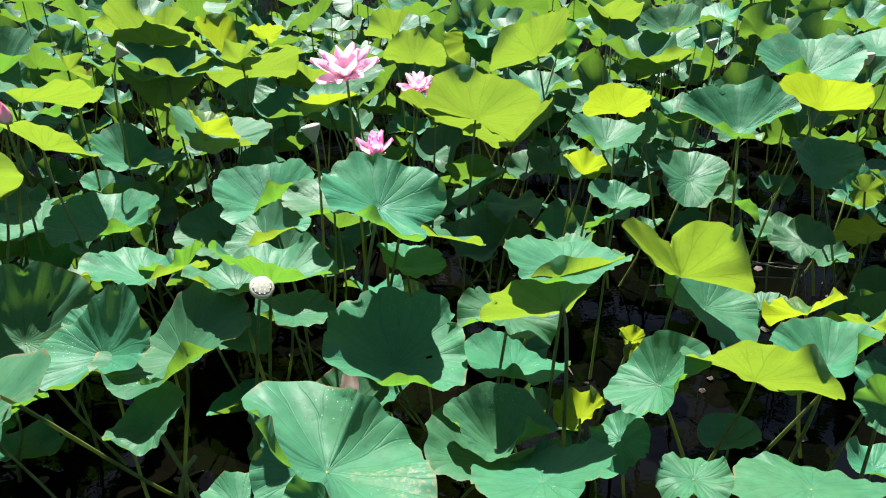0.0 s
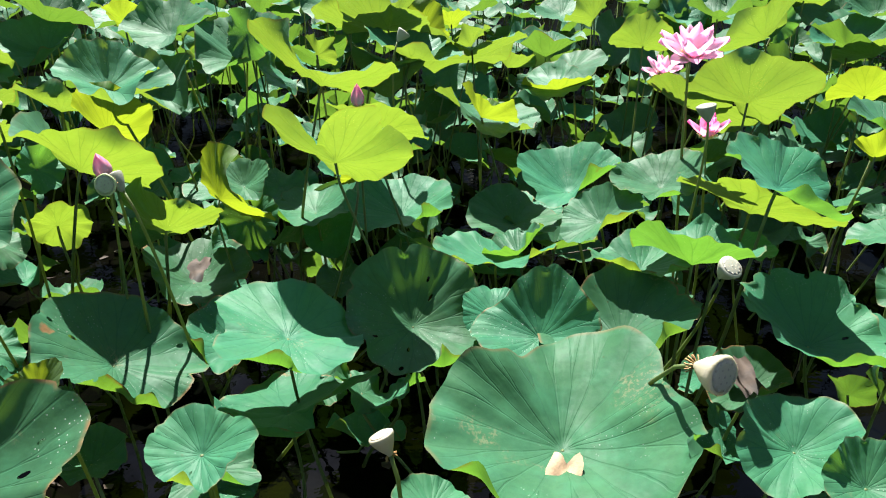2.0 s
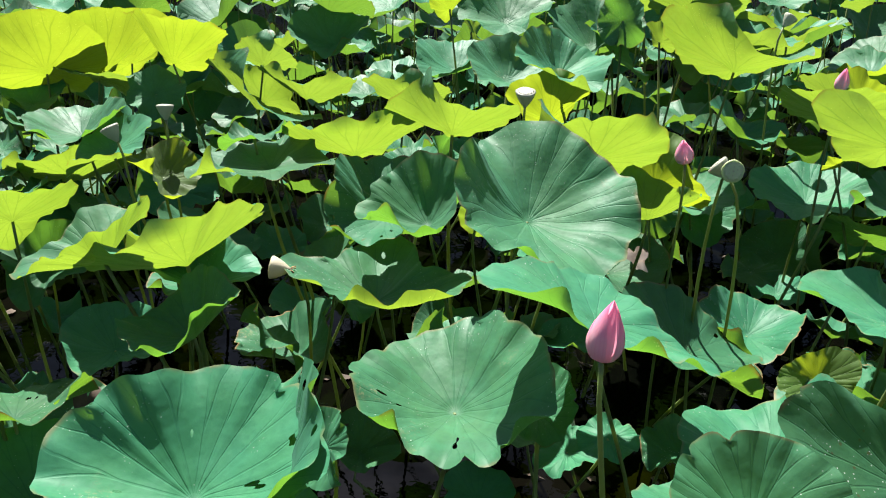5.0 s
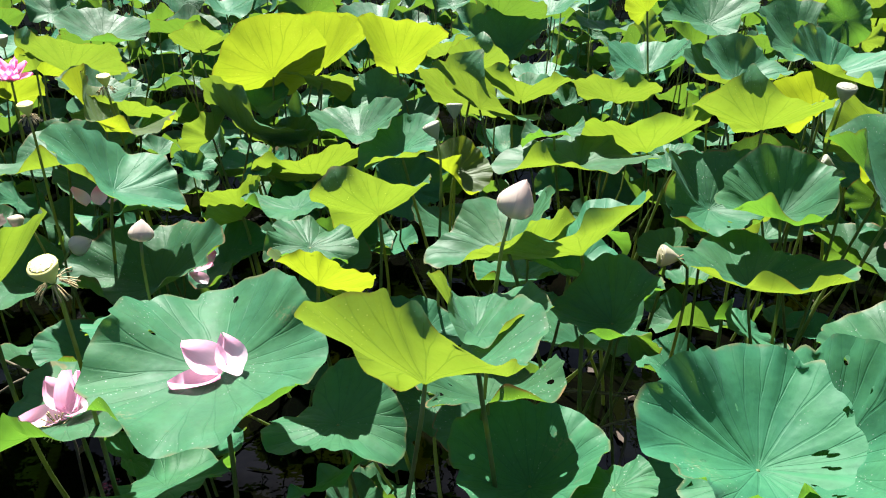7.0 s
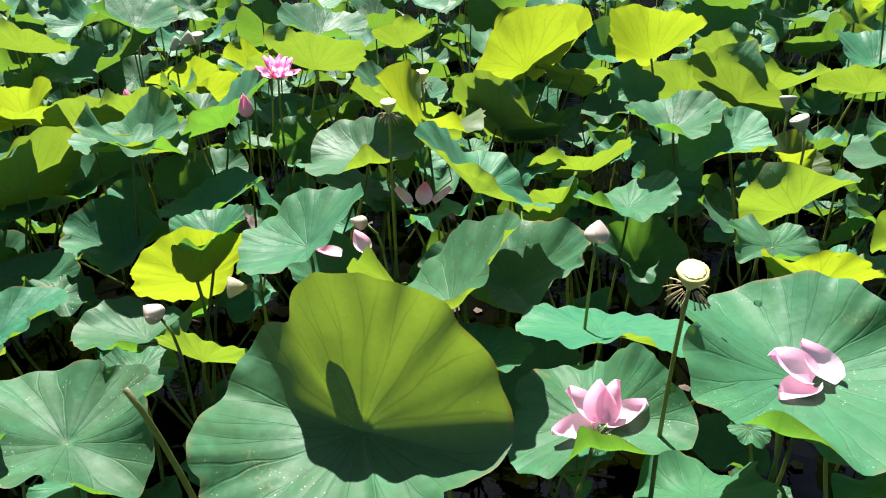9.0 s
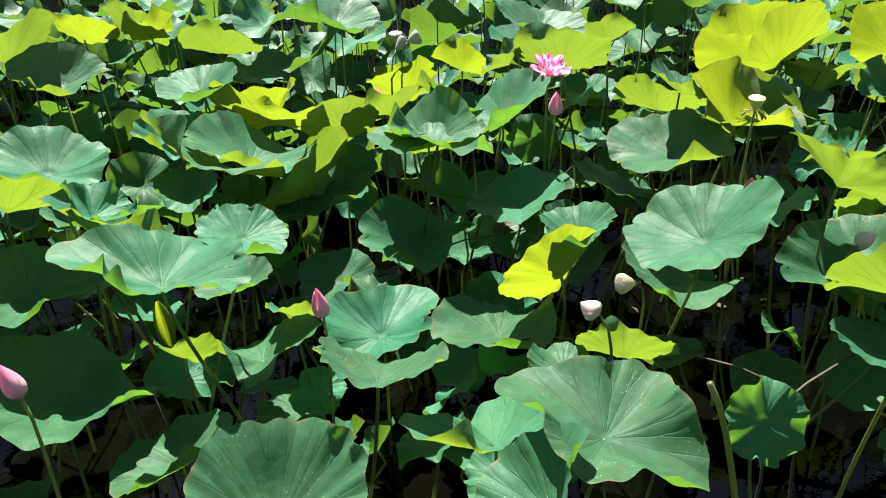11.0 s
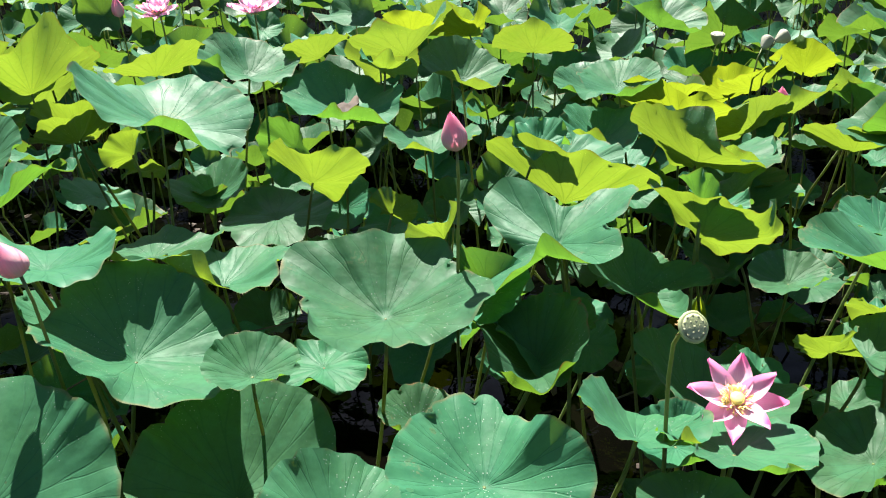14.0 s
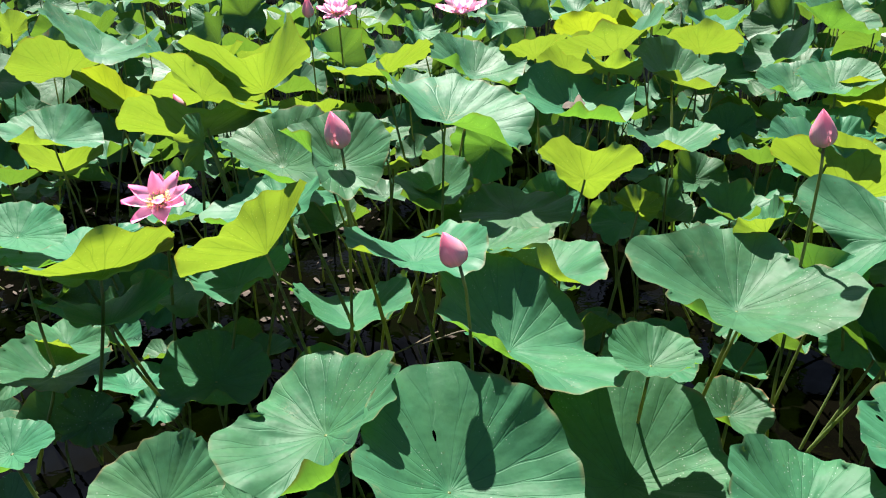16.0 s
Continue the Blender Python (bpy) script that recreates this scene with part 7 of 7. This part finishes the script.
seed_pod(-6.32, 3.93, 1.10, 0.075, 60, 40, "grey")
seed_pod(-6.38, 4.48, 1.03, 0.080, 10, 270, "grey")
lotus_bud(-5.725, 1.75, 0.83, 0.060, 0.056, 60, 160, True, foot=(-5.62, 1.7))
seed_pod(-5.57, 1.99, 0.77, 0.062, 80, 200, "cream")
lotus_bud(-5.245, 2.31, 0.83, 0.060, 0.046, 75, 170, True, foot=(-5.05, 2.3))
seed_pod(-7.45, 1.215, 1.11, 0.060, 55, 290, "green", foot=(-7.47, 1.22))
seed_pod(-6.255, 3.92, 1.13, 0.075, 70, 20, "grey", foot=(-6.4, 3.9))
seed_pod(1.60, 4.53, 1.15, 0.07, 20, 150, "grey")
seed_pod(2.31, 4.16, 1.15, 0.07, 10, 150, "cream")
# fallen petals
fallen_petals(-4.263, 1.235, 0.938, 6, 250, ((0.012, 0.0, 208, 3), (0.012, 0.012, 160, 24), (0.052, 0.0, 118, 16)), 0.100)
fallen_petals(-4.632, 1.325, 0.772, 12, 200, ((-0.005, 0.0, 184, 4), (0.0, 0.012, 140, 36), (0.012, 0.006, 75, 56), (0.022, 0.0, 45, 50), (0.016, -0.012, 10, 12)), 0.098, remains=True)
fallen_petals(-5.04, 2.50, 0.80, 5, 270, ((-0.05, 0, 160, 40), (0.0, 0.0, 80, 50), (0.04, 0, 20, 30)), 0.08, pale=False)
fallen_petals(-4.69, 2.37, 0.60, 5, 270, ((0, 0, 10, 10), (0.03, 0.02, 60, 20)), 0.07, pale=False)
fallen_petals(-5.215, 2.23, 0.75, 5, 270, ((0, 0, 130, 35), (-0.08, -0.02, 170, 5)), 0.085, pale=False)
fallen_petals(-4.62, 2.28, 0.60, 5, 270, ((0, 0, 170, 20),), 0.07)
seed_pod(-5.135, 1.125, 1.155, 0.052, 10, 270, "green", foot=(-5.10, 1.16), label="green seed pod standing close behind a large leaf")
# withered scraps and debris
scrap(-0.945, 1.09, 0.912, 0.06, 22, 265)
scrap(-8.31, 3.13, 1.02, 0.10, 5, 270, "dark brown remains of a flower in a leaf's hollow", material=MAT_DEAD)
scrap(-0.23, 1.99, 0.50, 0.10, 15, 270, "dark reddish withered scrap in a leaf's hollow", material=MAT_DEAD)
scrap(-2.08, 2.60, 0.55, 0.08, 15, 270, "reddish dry scrap on a spotted leaf", material=MAT_DEAD)
scrap(-5.86, 3.15, 0.45, 0.09, 15, 270, "dark withered scrap in a leaf's hollow", material=MAT_DEAD)
scrap(-3.78, 1.75, 0.50, 0.09, 40, 270, "curled brown dead leaf piece above the water", material=MAT_DEAD)
scrap(-7.30, 1.75, 0.42, 0.10, 20, 200, "curled brown dead leaf piece above the water", material=MAT_DEAD)
scrap(0.55, 2.25, 0.22, 0.16, 35, 250, "large brown dead leaf sagging to the water", material=MAT_DEAD)
# rolled leaves and bare stalks
rolled_leaf(-4.74, 2.39, 0.66, 0.17, 0.035, 6, 90)
rolled_leaf(-7.073, 2.239, 0.515, 0.185, 0.06, 4, 200, "yellow young lotus leaf hanging half rolled on its stalk")
rolled_leaf(0.70, 2.20, 0.55, 0.09, 0.06, 10, 270)
bare_stalk(-5.58, 1.25, 0.95, 35, 170, (-5.36, 1.22))
bare_stalk(-0.56, 1.57, 0.62, 60, 20, (-0.60, 1.62), "withered pale stalk with a hooked tip")
# sagging dead stalks
for sx, sy, sz, sl, sa, sr in ((1.30, 3.0, 0.5, 0.5, 30, -0.3), (1.55, 2.9, 0.45, 0.6, 160, -0.25), (1.75, 3.1, 0.4, 0.5, 200, 0.2), (-3.45, 1.85, 0.28, 0.45, 20, 0.05),
                               (-3.25, 1.95, 0.35, 0.5, 170, -0.1), (-3.55, 2.1, 0.25, 0.4, 350, 0.1), (-5.75, 2.15, 0.5, 0.35, 200, 0.2), (-5.2, 1.75, 0.45, 0.5, 25, 0.35)):
    dead_stalk(sx, sy, sz, sl, sa, sr)
for sx, sy, sz, sl, sa, sr in ((-5.0, 1.9, 0.4, 0.5, 150, 0.1), (-8.9, 2.3, 0.35, 0.5, 10, 0.15), (-9.3, 2.1, 0.3, 0.5, 40, 0.1), (-7.1, 2.1, 0.4, 0.4, 190, -0.2),
                               (-6.2, 3.0, 0.4, 0.6, 15, 0.1), (-1.0, 2.9, 0.4, 0.5, 0, 0.2), (0.3, 2.7, 0.4, 0.4, 60, 0.3), (-9.9, 2.9, 0.3, 0.6, 340, 0.1)):
    dead_stalk(sx, sy, sz, sl, sa, sr)
litter("floating_litter", "brown bits of dead leaf afloat on the dark water", 500, (-11.6, -9.3, 2.3, 4.6), 0.002, 31)
litter("floating_litter", "scattered dead bits afloat between the stalks", 500, (-9.3, 2.6, 0.8, 4.6), 0.002, 32)

# the farther rows as one stand
stand = tagged(new("lotus_leaves"), "rows of green lotus leaves behind the nearer ones", "lotus leaves", kind="stuff")
for look_name, (far_v, far_uv, far_f) in far_blades.items():
    if far_v:
        part("blades", make_mesh("blades", far_v, far_f, STAND_MATS[look_name], far_uv), stand)
part("stalks", make_mesh("stalks", far_stalks[0], far_stalks[1], MAT_STALK), stand)


# ---- far and low leaves ----
def fill_leaves(name, label, count, area, heights, radii, seed, keep, rings=6, segs=34):
    """Leaves past counting, joined in one mesh: a random stand of blades and stalks."""
    rng = random.Random(seed)
    verts, uvs, faces = [], [], []
    sv, sf = [], []
    placed = []
    tries = 0
    while len(placed) < count and tries < count * 40:
        tries += 1
        x, y = rng.uniform(area[0], area[1]), rng.uniform(area[2], area[3])
        r, z = rng.uniform(*radii), rng.uniform(*heights)
        if any((x - a) ** 2 + (y - b) ** 2 < (keep * (r + c)) ** 2 and abs(z - d) < 0.25 for a, b, c, d in placed):
            continue
        placed.append((x, y, r, z))
        tilt, toward = abs(rng.gauss(0, 28)), rng.uniform(0, 360)
        fold = rng.choice((0, 0, 0.15, 0.3)) * rng.uniform(0.6, 1.2)
        v, uv, f = blade_surface(rng, r, rng.uniform(0.2, 0.5), fold, rng.uniform(0, 180), rng.uniform(0.07, 0.2), rings, segs)
        m = Matrix.Translation((x, y, z)) @ turned(tilt, toward)
        n = len(verts)
        verts += [m @ p for p in v]
        uvs += uv
        faces += [tuple(i + n for i in q) for q in f]
        tv, tf = tube([Vector((x + rng.uniform(-0.25, 0.25), y + rng.uniform(-0.15, 0.15), -0.05)),
                       Vector((x + rng.uniform(-0.03, 0.03), y, z * 0.55)), Vector((x, y, z))], [0.006, 0.005, 0.0045], 5)
        n = len(sv)
        sv += tv
        sf += [tuple(i + n for i in q) for q in tf]
    root = new(name)
    tagged(root, label, "lotus leaves", kind="stuff")
    part("blades", make_mesh("blades", verts, faces, MAT_STAND, uvs), root)
    part("stalks", make_mesh("stalks", sv, sf, MAT_STALK), root)
    return root


fill_leaves("far_lotus_leaves", "dense stand of green lotus leaves farther out in the pond", 330, (-13.5, 4.8, 4.5, 7.6), (0.55, 1.22), (0.17, 0.28), 5, 0.5)
fill_leaves("far_lotus_leaves", "distant stand of green lotus leaves across the pond", 560, (-17, 8, 7.6, 13), (0.5, 1.2), (0.18, 0.29), 7, 0.55, 5, 26)
fill_leaves("far_lotus_leaves", "lotus leaves at the far side of the pond", 420, (-26, 17, 13, 24), (0.6, 1.2), (0.2, 0.32), 8, 0.5, 4, 20)
fill_leaves("low_lotus_leaves", "low lotus leaves between far stalks", 620, (-14, 5, 4.6, 9.5), (0.08, 0.5), (0.13, 0.24), 12, 0.42, 4, 22)
fill_leaves("low_lotus_leaves", "small shaded lotus leaves low over the water", 190, (-12, 3, 0.7, 3.0), (0.04, 0.26), (0.09, 0.17), 6, 0.55)
fill_leaves("low_lotus_leaves", "small shaded lotus leaves low between the stalks", 300, (-12.5, 3.5, 3.0, 4.7), (0.08, 0.6), (0.10, 0.19), 9, 0.5)
